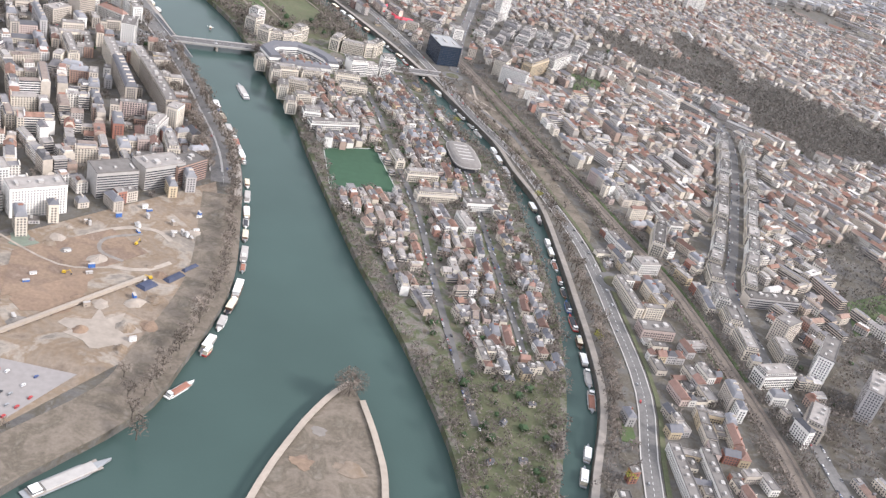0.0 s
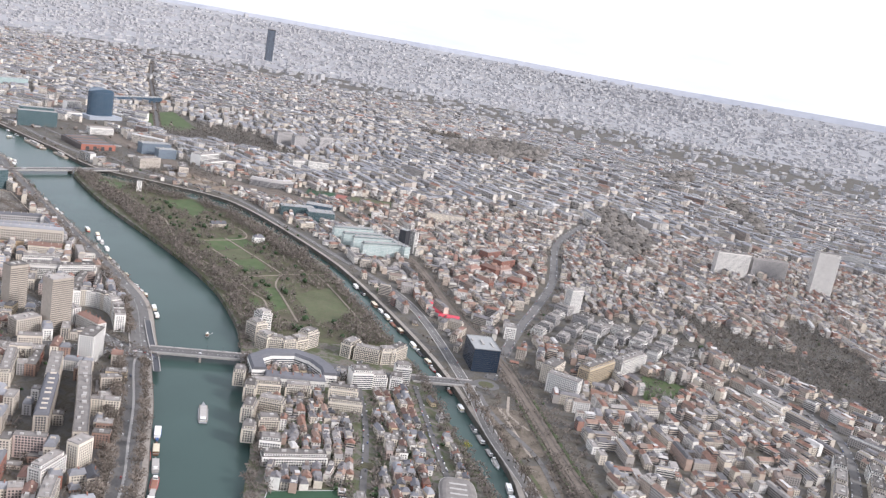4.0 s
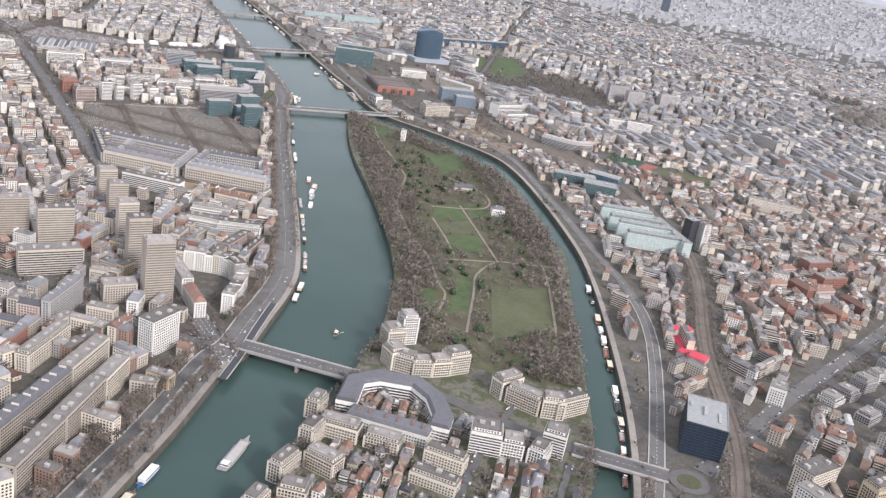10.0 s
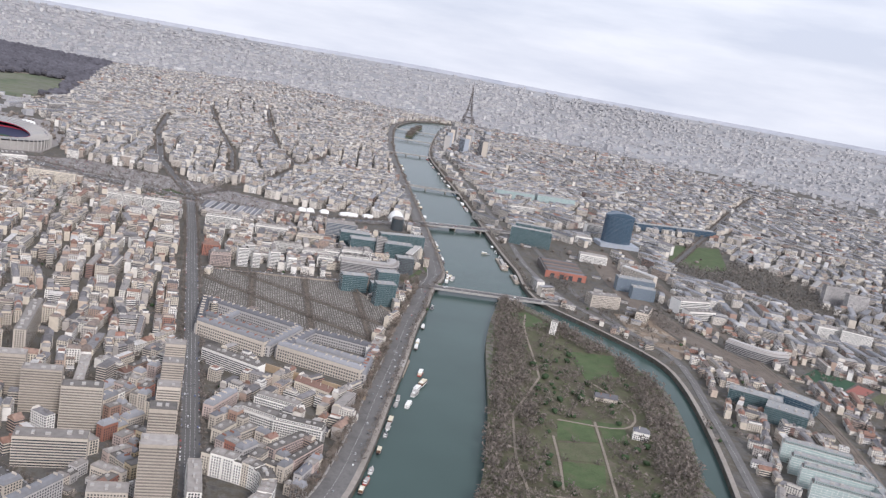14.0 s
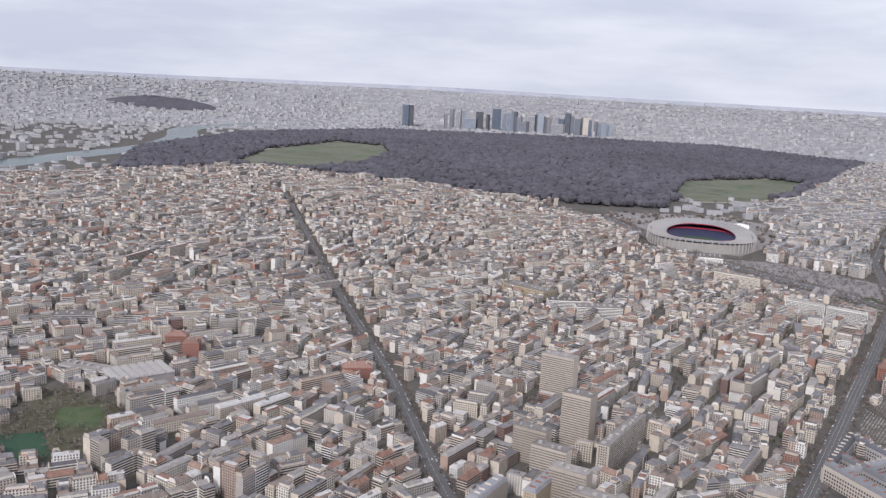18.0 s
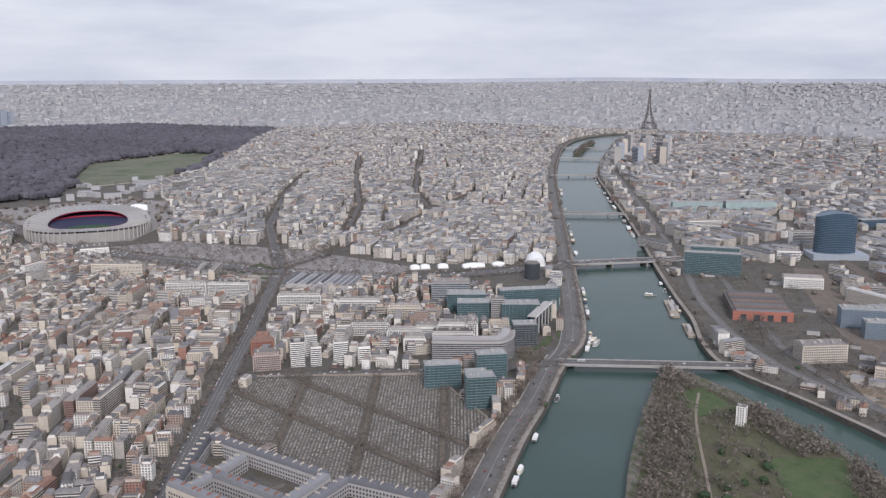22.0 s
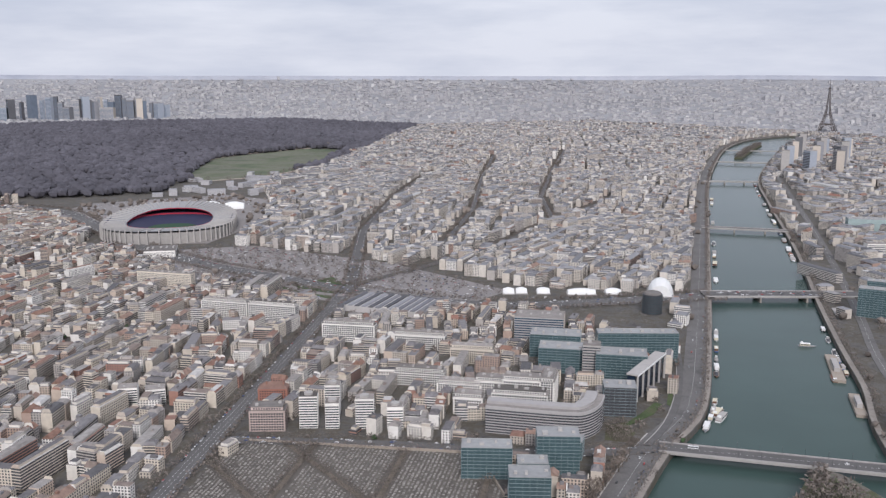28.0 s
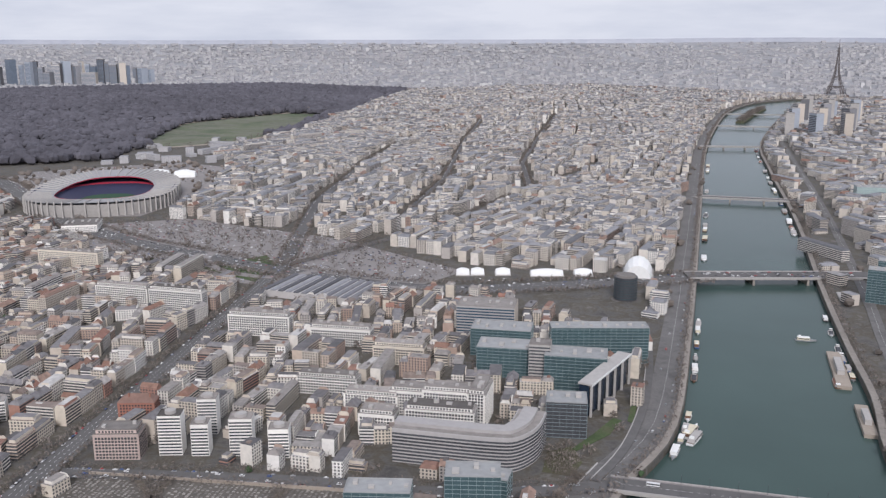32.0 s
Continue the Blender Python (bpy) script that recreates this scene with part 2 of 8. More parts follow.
M_TWIG = mat("bare_twigs", (0.19, 0.16, 0.135), 0.95, grain=0.3, size=0.8, spread="object", amount=0.3)
M_TWIGS = mat("bare_wood_crowns", (0.172, 0.148, 0.13), 0.95, grain=0.3, size=0.15, spread="island", amount=0.35)
# bluish distance haze is mixed into the forest's crown colour
M_BOIS = mat("hazed_forest_crowns", (0.10, 0.096, 0.112), 0.95, grain=0.3, size=0.03, spread="island", amount=0.18)
M_EVER = mat("evergreen_leaves", (0.045, 0.075, 0.035), 0.9, grain=0.3, size=0.8, spread="object", amount=0.3)
M_YELLOW = mat("spring_yellow_leaves", (0.30, 0.29, 0.06), 0.9, grain=0.3, size=0.8)
M_HILLTWIG = mat("hillside_crowns", (0.16, 0.145, 0.13), 0.95, grain=0.3, size=0.15, spread="island", amount=0.4)
M_CEM = mat("cemetery_soil", (0.125, 0.112, 0.098), 0.95, grain=0.35, size=0.2)
M_BEIGE = mat("beige_brown_render", (0.46, 0.405, 0.345), 0.85, grain=0.15, size=0.5, spread="object", amount=0.1)
# painted haze on the far skyscrapers; plain blue-grey cladding on nearer towers
M_HAZEBLUE = mat("blue_grey_and_hazed_cladding", (0.36, 0.39, 0.44), 0.5, grain=0.12, size=0.3)
M_QROAD = mottled("worn_pale_asphalt", ((0.135, 0.13, 0.126), (0.165, 0.158, 0.152), (0.12, 0.115, 0.112)), 0.12, 0.85)
M_DIRT = mottled("trodden_dirt", ((0.15, 0.125, 0.098), (0.19, 0.16, 0.13), (0.13, 0.11, 0.085), (0.21, 0.185, 0.155)), 0.1)
M_FAIRWAY = mottled("fairway_grass", ((0.10, 0.122, 0.075), (0.13, 0.148, 0.092), (0.165, 0.165, 0.125), (0.105, 0.125, 0.08)), 0.012)
M_RAIL = mottled("rail_ballast", ((0.155, 0.13, 0.108), (0.185, 0.155, 0.13), (0.14, 0.12, 0.10)), 0.15)

water = mat("river_water", (0.055, 0.088, 0.080), 0.18, grain=0.14, size=0.02, spec=0.2)
wnodes, wlinks = water.node_tree.nodes, water.node_tree.links
wbs = wnodes["Principled BSDF"]
wbs.inputs["IOR"].default_value = 1.33
rip = wnodes.new("ShaderNodeTexNoise")
rip.inputs["Scale"].default_value, rip.inputs["Detail"].default_value = 0.9, 4.0
wgeo = wnodes.new("ShaderNodeNewGeometry")
wlinks.new(wgeo.outputs["Position"], rip.inputs["Vector"])
wbp = wnodes.new("ShaderNodeBump")
wbp.inputs["Strength"].default_value, wbp.inputs["Distance"].default_value = 0.25, 0.1
wlinks.new(rip.outputs[0], wbp.inputs["Height"])
wlinks.new(wbp.outputs[0], wbs.inputs["Normal"])

WALL_KINDS = [("cream rendered", (0.68, 0.615, 0.52)), ("white rendered", (0.80, 0.775, 0.73)), ("pale stone", (0.56, 0.50, 0.43)),
              ("grey rendered", (0.44, 0.42, 0.41)), ("ochre rendered", (0.56, 0.46, 0.32)), ("pinkish rendered", (0.52, 0.42, 0.38)),
              ("brown brick", (0.36, 0.24, 0.19)), ("red brick", (0.34, 0.16, 0.12))]
M_WALLS = [mat("wall_" + k.replace(" ", "_"), c, 0.85, grain=0.12, size=0.5, spread="object", amount=0.14) for k, c in WALL_KINDS]
WSTOPS = [(0.0, (0.62, 0.555, 0.465)), (0.24, (0.70, 0.66, 0.60)), (0.40, (0.54, 0.48, 0.41)), (0.57, (0.43, 0.395, 0.365)),
          (0.68, (0.55, 0.455, 0.375)), (0.77, (0.78, 0.755, 0.715)), (0.90, (0.42, 0.315, 0.26)), (0.97, (0.36, 0.205, 0.16))]
M_JWALL = ramp_mat("city_walls", WSTOPS, windows=True)
# far city: distance haze put into paled wall, window, roof and ground colours
M_JWALLFAR = ramp_mat("hazed_city_walls", [(0.0, (0.44, 0.43, 0.436)), (0.35, (0.49, 0.48, 0.48)), (0.65, (0.41, 0.402, 0.413)), (0.93, (0.57, 0.56, 0.555))], windows=True, pitch=(2.4, 1.5), share=(0.4, 0.4), glass=(0.26, 0.262, 0.275))
M_JROOFFAR = ramp_mat("hazed_city_roofs", [(0.0, (0.33, 0.325, 0.335)), (0.35, (0.37, 0.36, 0.365)), (0.65, (0.31, 0.307, 0.32)), (0.85, (0.355, 0.335, 0.325)), (0.97, (0.45, 0.445, 0.44))], grain=0.12)
M_FARLAND = mottled("hazed_land", ((0.29, 0.29, 0.302), (0.34, 0.337, 0.343), (0.25, 0.252, 0.262)), 0.006, 1.0)
PSTOPS = [(0.0, (0.60, 0.545, 0.475)), (0.26, (0.67, 0.625, 0.565)), (0.46, (0.53, 0.48, 0.425)), (0.62, (0.45, 0.415, 0.385)), (0.78, (0.76, 0.73, 0.685)), (0.90, (0.47, 0.40, 0.345)), (0.97, (0.38, 0.27, 0.22))]
M_PWALL = ramp_mat("stone_town_walls", PSTOPS, windows=True)
M_PROOF = ramp_mat("zinc_town_roofs", [(0.0, (0.235, 0.237, 0.252)), (0.3, (0.285, 0.283, 0.295)), (0.52, (0.19, 0.191, 0.203)), (0.7, (0.32, 0.308, 0.30)), (0.84, (0.145, 0.145, 0.154)), (0.95, (0.48, 0.47, 0.46))], grain=0.2)
RSTOPS = [(0.0, (0.215, 0.205, 0.208)), (0.22, (0.28, 0.258, 0.242)), (0.40, (0.155, 0.147, 0.15)), (0.54, (0.33, 0.308, 0.29)),
          (0.66, (0.24, 0.195, 0.17)), (0.78, (0.12, 0.116, 0.12)), (0.87, (0.25, 0.15, 0.118)), (0.925, (0.52, 0.50, 0.48))]
M_JROOF = ramp_mat("city_roofs", RSTOPS, grain=0.2)
TSTOPS = [(0.0, (0.25, 0.15, 0.115)), (0.3, (0.29, 0.20, 0.16)), (0.5, (0.22, 0.175, 0.15)), (0.65, (0.20, 0.19, 0.195)), (0.85, (0.36, 0.33, 0.31)), (0.96, (0.28, 0.155, 0.12))]
M_JTILE = ramp_mat("house_roofs", TSTOPS, grain=0.25)


# ---- building blocks ----
def mesh(name, verts, faces, materials, index=None, uv=None):
    me = bpy.data.meshes.new(name)
    me.from_pydata(verts, [], faces)
    for m in materials if isinstance(materials, (list, tuple)) else [materials]:
        me.materials.append(m)
    if index is not None:
        me.polygons.foreach_set("material_index", np.asarray(index, dtype=np.int32))
    if uv is not None:
        me.uv_layers.new(name="UVMap").data.foreach_set("uv", np.asarray(uv, dtype=np.float32).ravel())
    return me


def thing(name, label, category, verts=(), faces=(), material=None, group="", kind="", at=None):
    ob = new(name, mesh(name, verts, faces, material) if len(verts) else None)
    if at is not None:
        ob.matrix_basis = at
    return tagged(ob, label, category, group, kind)


def part(name, shape, material, parent, label="", kind=""):
    """shape: a bmesh, or (verts, faces); ONE mesh object under a thing or a part."""
    if isinstance(shape, tuple):
        me = mesh(name, shape[0], shape[1], material)
    else:
        me = bpy.data.meshes.new(name)
        shape.to_mesh(me)
        shape.free()
        me.materials.append(material)
    ob = new(name, me)
    ob.parent = parent
    return tagged(ob, label=label, kind=kind)


class Bag:
    """Verts and faces of one mesh."""

    def __init__(self):
        self.v, self.f = [], []

    def shape(self):
        return self.v, self.f

    def add(self, verts, faces):
        k = len(self.v)
        self.v.extend(verts)
        self.f.extend(tuple(i + k for i in fc) for fc in faces)
        return self

    def box(self, x0, x1, y0, y1, z0, z1, inset=0.0, m=None):
        """A box; inset draws its top in (a chamfered or sloped body)."""
        q = inset
        vs = [(x0, y0, z0), (x1, y0, z0), (x1, y1, z0), (x0, y1, z0), (x0 + q, y0 + q, z1), (x1 - q, y0 + q, z1), (x1 - q, y1 - q, z1), (x0 + q, y1 - q, z1)]
        if m is not None:
            vs = [tuple(m @ Vector(p)) for p in vs]
        return self.add(vs, [(3, 2, 1, 0), (4, 5, 6, 7), (0, 1, 5, 4), (1, 2, 6, 5), (2, 3, 7, 6), (3, 0, 4, 7)])

    def prism(self, pts, z0, z1, scale=1.0):
        n = len(pts)
        cx, cy = sum(p[0] for p in pts) / n, sum(p[1] for p in pts) / n
        vs = [(x, y, z0) for x, y in pts] + [(cx + (x - cx) * scale, cy + (y - cy) * scale, z1) for x, y in pts]
        return self.add(vs, [tuple(range(n - 1, -1, -1)), tuple(range(n, 2 * n))] + [(i, (i + 1) % n, n + (i + 1) % n, n + i) for i in range(n)])

    def rod(self, a, b, r0, r1, n=6):
        a, b = Vector(a), Vector(b)
        d = (b - a).normalized()
        u = d.orthogonal().normalized()
        w = d.cross(u)
        vs = [tuple(c + (u * math.cos(2 * math.pi * i / n) + w * math.sin(2 * math.pi * i / n)) * r) for c, r in ((a, r0), (b, r1)) for i in range(n)]
        return self.add(vs, [tuple(range(n - 1, -1, -1)), tuple(range(n, 2 * n))] + [(i, (i + 1) % n, n + (i + 1) % n, n + i) for i in range(n)])

    def quad(self, a, b, c, d):
        return self.add([a, b, c, d], [(0, 1, 2, 3)])


def inside(px, py, poly):
    """For arrays of places: which lie in the polygon."""
    px, py = np.asarray(px, float), np.asarray(py, float)
    res = np.zeros(px.shape, bool)
    for (x0, y0), (x1, y1) in zip(poly, poly[1:] + poly[:1]):
        if y0 == y1:
            continue
        c = ((y0 > py) != (y1 > py)) & (px < (x1 - x0) * (py - y0) / (y1 - y0) + x0)
        res ^= c
    return res


def off_line(px, py, line):
    """Distance of places from a polyline."""
    px, py = np.asarray(px, float), np.asarray(py, float)
    best = np.full(px.shape, 1e9)
    for (x0, y0), (x1, y1) in zip(line, line[1:]):
        dx, dy = x1 - x0, y1 - y0
        t = np.clip(((px - x0) * dx + (py - y0) * dy) / (dx * dx + dy * dy), 0, 1)
        best = np.minimum(best, np.hypot(px - x0 - t * dx, py - y0 - t * dy))
    return best


def smooth(line, n=4):
    """A rounder polyline through the given points."""
    out = []
    for i in range(len(line) - 1):
        p0, p1, p2, p3 = (Vector(line[max(0, min(len(line) - 1, j))]) for j in (i - 1, i, i + 1, i + 2))
        for k in range(n):
            t = k / n
            q = 0.5 * (2 * p1 + (p2 - p0) * t + (2 * p0 - 5 * p1 + 4 * p2 - p3) * t * t + (3 * p1 - p0 - 3 * p2 + p3) * t ** 3)
            out.append((q.x, q.y))
    return out + [tuple(line[-1])]


def aside(line, d):
    """The line moved d metres to its left."""
    out = []
    for i, p in enumerate(line):
        a, b = Vector(line[max(0, i - 1)]), Vector(line[min(len(line) - 1, i + 1)])
        t = (b - a).normalized()
        out.append((p[0] - t.y * d, p[1] + t.x * d))
    return out


def along(line, step, start=0.0):
    """Places every step metres on a line: x, y, heading."""
    out, left = [], start
    for (x0, y0), (x1, y1) in zip(line, line[1:]):
        ln = math.hypot(x1 - x0, y1 - y0)
        while left < ln:
            k = left / ln
            out.append((x0 + (x1 - x0) * k, y0 + (y1 - y0) * k, math.atan2(y1 - y0, x1 - x0)))
            left += step
        left -= ln
    return out


def strip(name, line, half, z, material, label, category, kind="structure"):
    """A road, path or track bed as a slab 0.1 thick."""
    a, b = aside(line, half), aside(line, -half)
    n = len(line)
    vs = [(x, y, z) for x, y in a] + [(x, y, z) for x, y in b] + [(x, y, z - 0.3) for x, y in a] + [(x, y, z - 0.3) for x, y in b]
    fs = []
    for i in range(n - 1):
        fs += [(n + i, n + i + 1, i + 1, i), (i, i + 1, 2 * n + i + 1, 2 * n + i), (3 * n + i, 3 * n + i + 1, n + i + 1, n + i)]
    return thing(name, label, category, vs, fs, material, kind=kind)


def patch(name, pts, z, material, label, category, kind="structure", thick=0.3):
    b = Bag().prism(pts, z - thick, z)
    return thing(name, label, category, b.v, b.f, material, kind=kind)


from mathutils.geometry import tessellate_polygon

# ---- the plan: river, islands, land ----
BANK_L = smooth([(-480, -300), (-180, 0), (-110, 110), (-80, 176), (-49, 224), (-42, 255), (-37, 290), (-37, 320), (-43, 360), (-51, 405), (-62, 440), (-78, 475), (-95, 512),
          (-118, 556), (-124, 575), (-138, 600), (-157, 634), (-176, 660), (-215, 700), (-262, 745), (-302, 784), (-360, 838), (-395, 874), (-443, 920), (-484, 965),
          (-580, 1031), (-683, 1099), (-894, 1237), (-1219, 1451), (-1483, 1639), (-1750, 1845), (-1930, 2030), (-2010, 2190)])
BANK_R = smooth([(-1990, 2260), (-1850, 2085), (-1642, 1884), (-1286, 1580), (-1069, 1433), (-873, 1309), (-762, 1237), (-635, 1151), (-541, 1090), (-486, 1056), (-440, 1022),
          (-395, 1000), (-330, 996), (-264, 986), (-221, 960), (-165, 908), (-116, 857), (-83, 818), (-39, 755), (10, 677), (38, 625), (54, 590), (81, 530), (92, 489),
          (104, 450), (109, 401), (112, 353), (114, 306), (112, 273), (101, 225), (88, 150), (80, 0), (20, -300)])
ISLE = smooth([(78, 165), (60, 205), (53, 237), (41, 275), (28, 309), (13, 344), (-4, 391), (-25, 452), (-39, 497), (-56, 533), (-69, 565), (-84, 599), (-103, 640), (-125, 675),
        (-150, 709), (-200, 761), (-255, 810), (-325, 872), (-385, 935), (-410, 968), (-385, 975), (-300, 965), (-224, 940), (-168, 893), (-121, 841), (-99, 822), (-46, 735), (6, 652), (26, 615),
        (48, 563), (68, 522), (82, 490), (91, 455), (96, 407), (101, 370), (102, 319), (100, 286), (96, 255), (88, 215)])
SEGUIN = [(-60, -260), (-30, 80), (-10, 190), (0, 228), (9, 250), (16, 261), (21, 252), (28, 230), (32, 205), (35, 120), (20, -260)]
SWANS = [(-1560, 1745), (-1700, 1870), (-1800, 1965), (-1812, 1958), (-1712, 1860), (-1570, 1735)]
HUB = Vector((-50, 450))
RIM = []
for i in range(0, 73):
    a = radians(-100 + 5 * i)
    RIM.append((HUB.x + 4380 * math.cos(a), HUB.y + 4380 * math.sin(a)))


def fill(poly, z):
    return tessellate_polygon([[Vector((x, y, z)) for x, y in poly]])


def land(name, poly, z, foot, material, label, category):
    """A sheet of land with walls down to its foot."""
    n = len(poly)
    vs = [(x, y, z) for x, y in poly] + [(x, y, foot) for x, y in poly]
    fs = []
    for t in fill(poly, z):
        a, b, c = (Vector(vs[i]) for i in t)
        fs.append(tuple(t) if (b - a).cross(c - a).z > 0 else tuple(reversed(t)))
    fs += [(i, (i + 1) % n, n + (i + 1) % n, n + i) for i in range(n)]
    return thing(name, label, category, vs, fs, material, kind="structure")


MAIN = BANK_L + BANK_R + [(150, -3400)] + RIM[4:69] + [(-900, -3400)]
land("ground", MAIN, 0.0, -5.0, M_GROUND, "grey-brown city ground between the houses", "ground")
land("island_ground", ISLE, 0.0, -5.0, M_EARTH, "island ground of brown winter earth", "ground")
land("island_tip_ground", SEGUIN, -0.6, -5.0, M_DIRT, "bare cleared earth on the tip of an island", "ground")
land("swan_island_ground", SWANS, -0.5, -5.0, M_SCRUB, "narrow wooded river island", "ground")
thing("water", "calm teal green river water", "river", [(-4600, -3300, -3.2), (1500, -3300, -3.2), (1500, 3200, -3.2), (-4600, 3200, -3.2)], [(0, 1, 2, 3)], water, kind="structure")

# the far ground climbs gently to the hills that close the horizon
def rise(r):
    return 116.0 * np.clip((np.asarray(r, float) - 3350) / 1090, 0, 1) ** 1.25 + 0.06


def ring_sheet(name, radii, heights, material, label, category, lift=0.0):
    vs, fs = [], []
    for j, (r, h) in enumerate(zip(radii, heights)):
        for i in range(145):
            a = radians(-100 + 2.5 * i)
            k = 1 + 0.07 * noise.noise(Vector((math.cos(a) * 4, math.sin(a) * 4, 0.7)))
            up = lift * (0.35 + 0.65 * min(1.0, max(0.0, (115 - math.degrees(a)) / 60))) * min(1.0, max(0.0, (r - 4440) / 30))
            vs.append((HUB.x + r * math.cos(a), HUB.y + r * math.sin(a), h * k + up if h > 1 else h))
    for j in range(len(radii) - 1):
        for i in range(144):
            fs.append((j * 145 + i, (j + 1) * 145 + i, (j + 1) * 145 + i + 1, j * 145 + i + 1))
    thing(name, label, category, vs, fs, material, kind="structure")


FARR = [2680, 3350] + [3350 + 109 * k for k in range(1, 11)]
ring_sheet("far_ground", FARR, [float(rise(r)) for r in FARR], M_FARLAND, "ground of the far city, paled grey with painted haze", "ground")
# the hills' pale blue-grey is horizon haze put into their colour
M_HILL = mottled("hazed_hills", ((0.36, 0.375, 0.42), (0.41, 0.42, 0.46), (0.33, 0.348, 0.40)), 0.004, 1.0, fine=0.1)
ring_sheet("backdrop_hills", [4438, 4452, 4470, 4485], [114.5, 121, 125, 60], M_HILL, "hills along the horizon, blue-grey with painted haze", "hills", 24.0)

# ---- roads ----
AV_MAIN = [(-122, 561), (-164, 579), (-250, 618), (-363, 669), (-614, 781), (-780, 853)]
AV_TWO = [(-128, 566), (-230, 535), (-345, 492), (-468, 451), (-670, 370), (-1000, 247), (-1335, 122)]
AV_IN = [(-780, 853), (-1000, 910), (-1250, 1010), (-1500, 1130)]
AV_IN2 = [(-780, 853), (-880, 1000), (-1010, 1120), (-1130, 1250)]
QUAI_L = [p for p in aside(BANK_L[8:], 9.0) if p[1] > 385]
QUAI_S = [p for p in aside(BANK_L[8:], 9.0) if p[1] <= 390]
YARD = smooth([(-200, 1055), (-300, 1075), (-400, 1125), (-500, 1205), (-560, 1260)])
PERIF = smooth([(-1330, 480), (-1250, 600), (-1130, 650), (-1010, 690), (-900, 745), (-820, 805), (-745, 868), (-694, 935), (-678, 1030), (-671, 1097)])
PERIF_R = smooth([(-646, 1180), (-636, 1240), (-655, 1330), (-650, 1420), (-610, 1540), (-500, 1650), (-300, 1800)])
RAIL = smooth([(190, 100), (187, 247), (183, 294), (168, 381), (148, 442), (128, 500), (107, 553), (81, 629), (59, 686), (15, 769), (-44, 900), (-140, 1010), (-280, 1110), (-420, 1200), (-560, 1310), (-760, 1440)])
ROAD_I = smooth([(118, 100), (125, 231), (133, 290), (130, 346), (124, 407), (110, 460), (95, 510), (68, 568), (46, 630), (-5, 745), (-47, 805), (-93, 850), (-180, 935), (-270, 1010), (-387, 1030), (-500, 1085), (-620, 1170), (-860, 1335), (-1280, 1610)])
ROAD_I2 = smooth([(58, 648), (62, 700), (66, 752), (78, 850), (85, 937), (82, 1104), (110, 1250)])
ROAD_I3 = smooth([(215, 120), (205, 250), (201, 382), (219, 448), (254, 560), (274, 643), (272, 700), (237, 745), (160, 800), (85, 850)])
ISLE_ROAD = smooth([(62, 250), (48, 330), (38, 400), (22, 470), (6, 540), (-14, 600), (-22, 640)])
ISLE_ROAD2 = smooth([(84, 300), (72, 400), (62, 480), (42, 540), (18, 610)])
ISLE_CROSS = smooth([(-88, 590), (-74, 604), (-50, 611), (-20, 614), (22, 622)])
PARIS_A = [(-1010, 1120), (-1180, 1180), (-1420, 1300), (-1800, 1500)]
PARIS_B = [(-900, 960), (-1100, 1060), (-1400, 1180), (-1750, 1330)]
PARIS_C = [(-500, 1330), (-620, 1560), (-800, 1900), (-1000, 2300)]
ROADS = [(AV_MAIN, 6.6), (AV_TWO, 5.0), (AV_IN, 6.0), (AV_IN2, 5.0), (QUAI_L, 5.0), (QUAI_S, 9.0), (YARD, 16.0), (PERIF, 14.0), (PERIF_R, 12.0), (RAIL, 7.0), (ROAD_I, 5.0), (ROAD_I2, 5.0),
         (ROAD_I3, 4.0), (ISLE_ROAD, 2.6), (ISLE_ROAD2, 2.4), (ISLE_CROSS, 4.0), (PARIS_A, 4.5), (PARIS_B, 4.5), (PARIS_C, 5)]
for i, (ln, hw) in enumerate(ROADS):
    if ln is RAIL:
        strip("railway", ln, 4.0, 0.35, M_RAIL, "railway bed of brown ballast with tracks", "railway")
    elif ln is QUAI_S:
        strip("quay_track", ln, hw, 0.12 + 0.012 * i, M_DIRT, "broad brown dirt track along the quay", "track")
    elif ln is YARD:
        strip("rail_yard", ln, 13, 0.14, M_RAIL, "broad railway yard of brown ballast", "railway")
    else:
        strip("road", ln, 4.6 if ln is AV_MAIN else 9.0 if ln is PERIF else 6.0 if ln is QUAI_L else 3.0 if ln is ROAD_I else hw - 1.0, 0.12 + 0.012 * i, M_QROAD if ln in (QUAI_L, ROAD_I, ROAD_I2, ROAD_I3) else M_ASPHALT, "grey asphalt road between the houses", "road")

# ---- open ground ----
CEM = [(-487, 733), (-508, 752), (-466, 842), (-392, 836), (-316, 764), (-362, 744), (-420, 706)]
FORT = [(-420, 704), (-362, 742), (-314, 762), (-259, 722), (-310, 687), (-350, 664)]
SITE = [(-190, 200), (-125, 307), (-95, 347), (-61, 392), (-52, 360), (-53, 304), (-60, 249), (-95, 190)]
PITCH = [(-8, 411), (-17, 459), (11, 474), (26, 424)]
BOIS = [(-1386, -186), (-1800, -330), (-2430, -304), (-2900, 0), (-3050, 515), (-3060, 1111), (-2634, 1430), (-2000, 1150), (-1593, 978), (-1500, 760), (-1364, 724), (-1347, 600), (-1390, 470), (-1480, 280), (-1560, 100), (-1596, -12)]
GOLF = [(-1480, 790), (-1530, 752), (-1832, 820), (-1990, 1010), (-1940, 1080), (-1700, 1000), (-1530, 890)]
HIPPO = [(-1620, -60), (-1978, -100), (-2330, -20), (-2270, 110), (-2050, 175), (-1711, 165), (-1580, 80)]
STAD = [(-1290, 640), (-1250, 620), (-1000, 680), (-985, 760), (-1100, 830), (-1260, 850), (-1320, 800)]
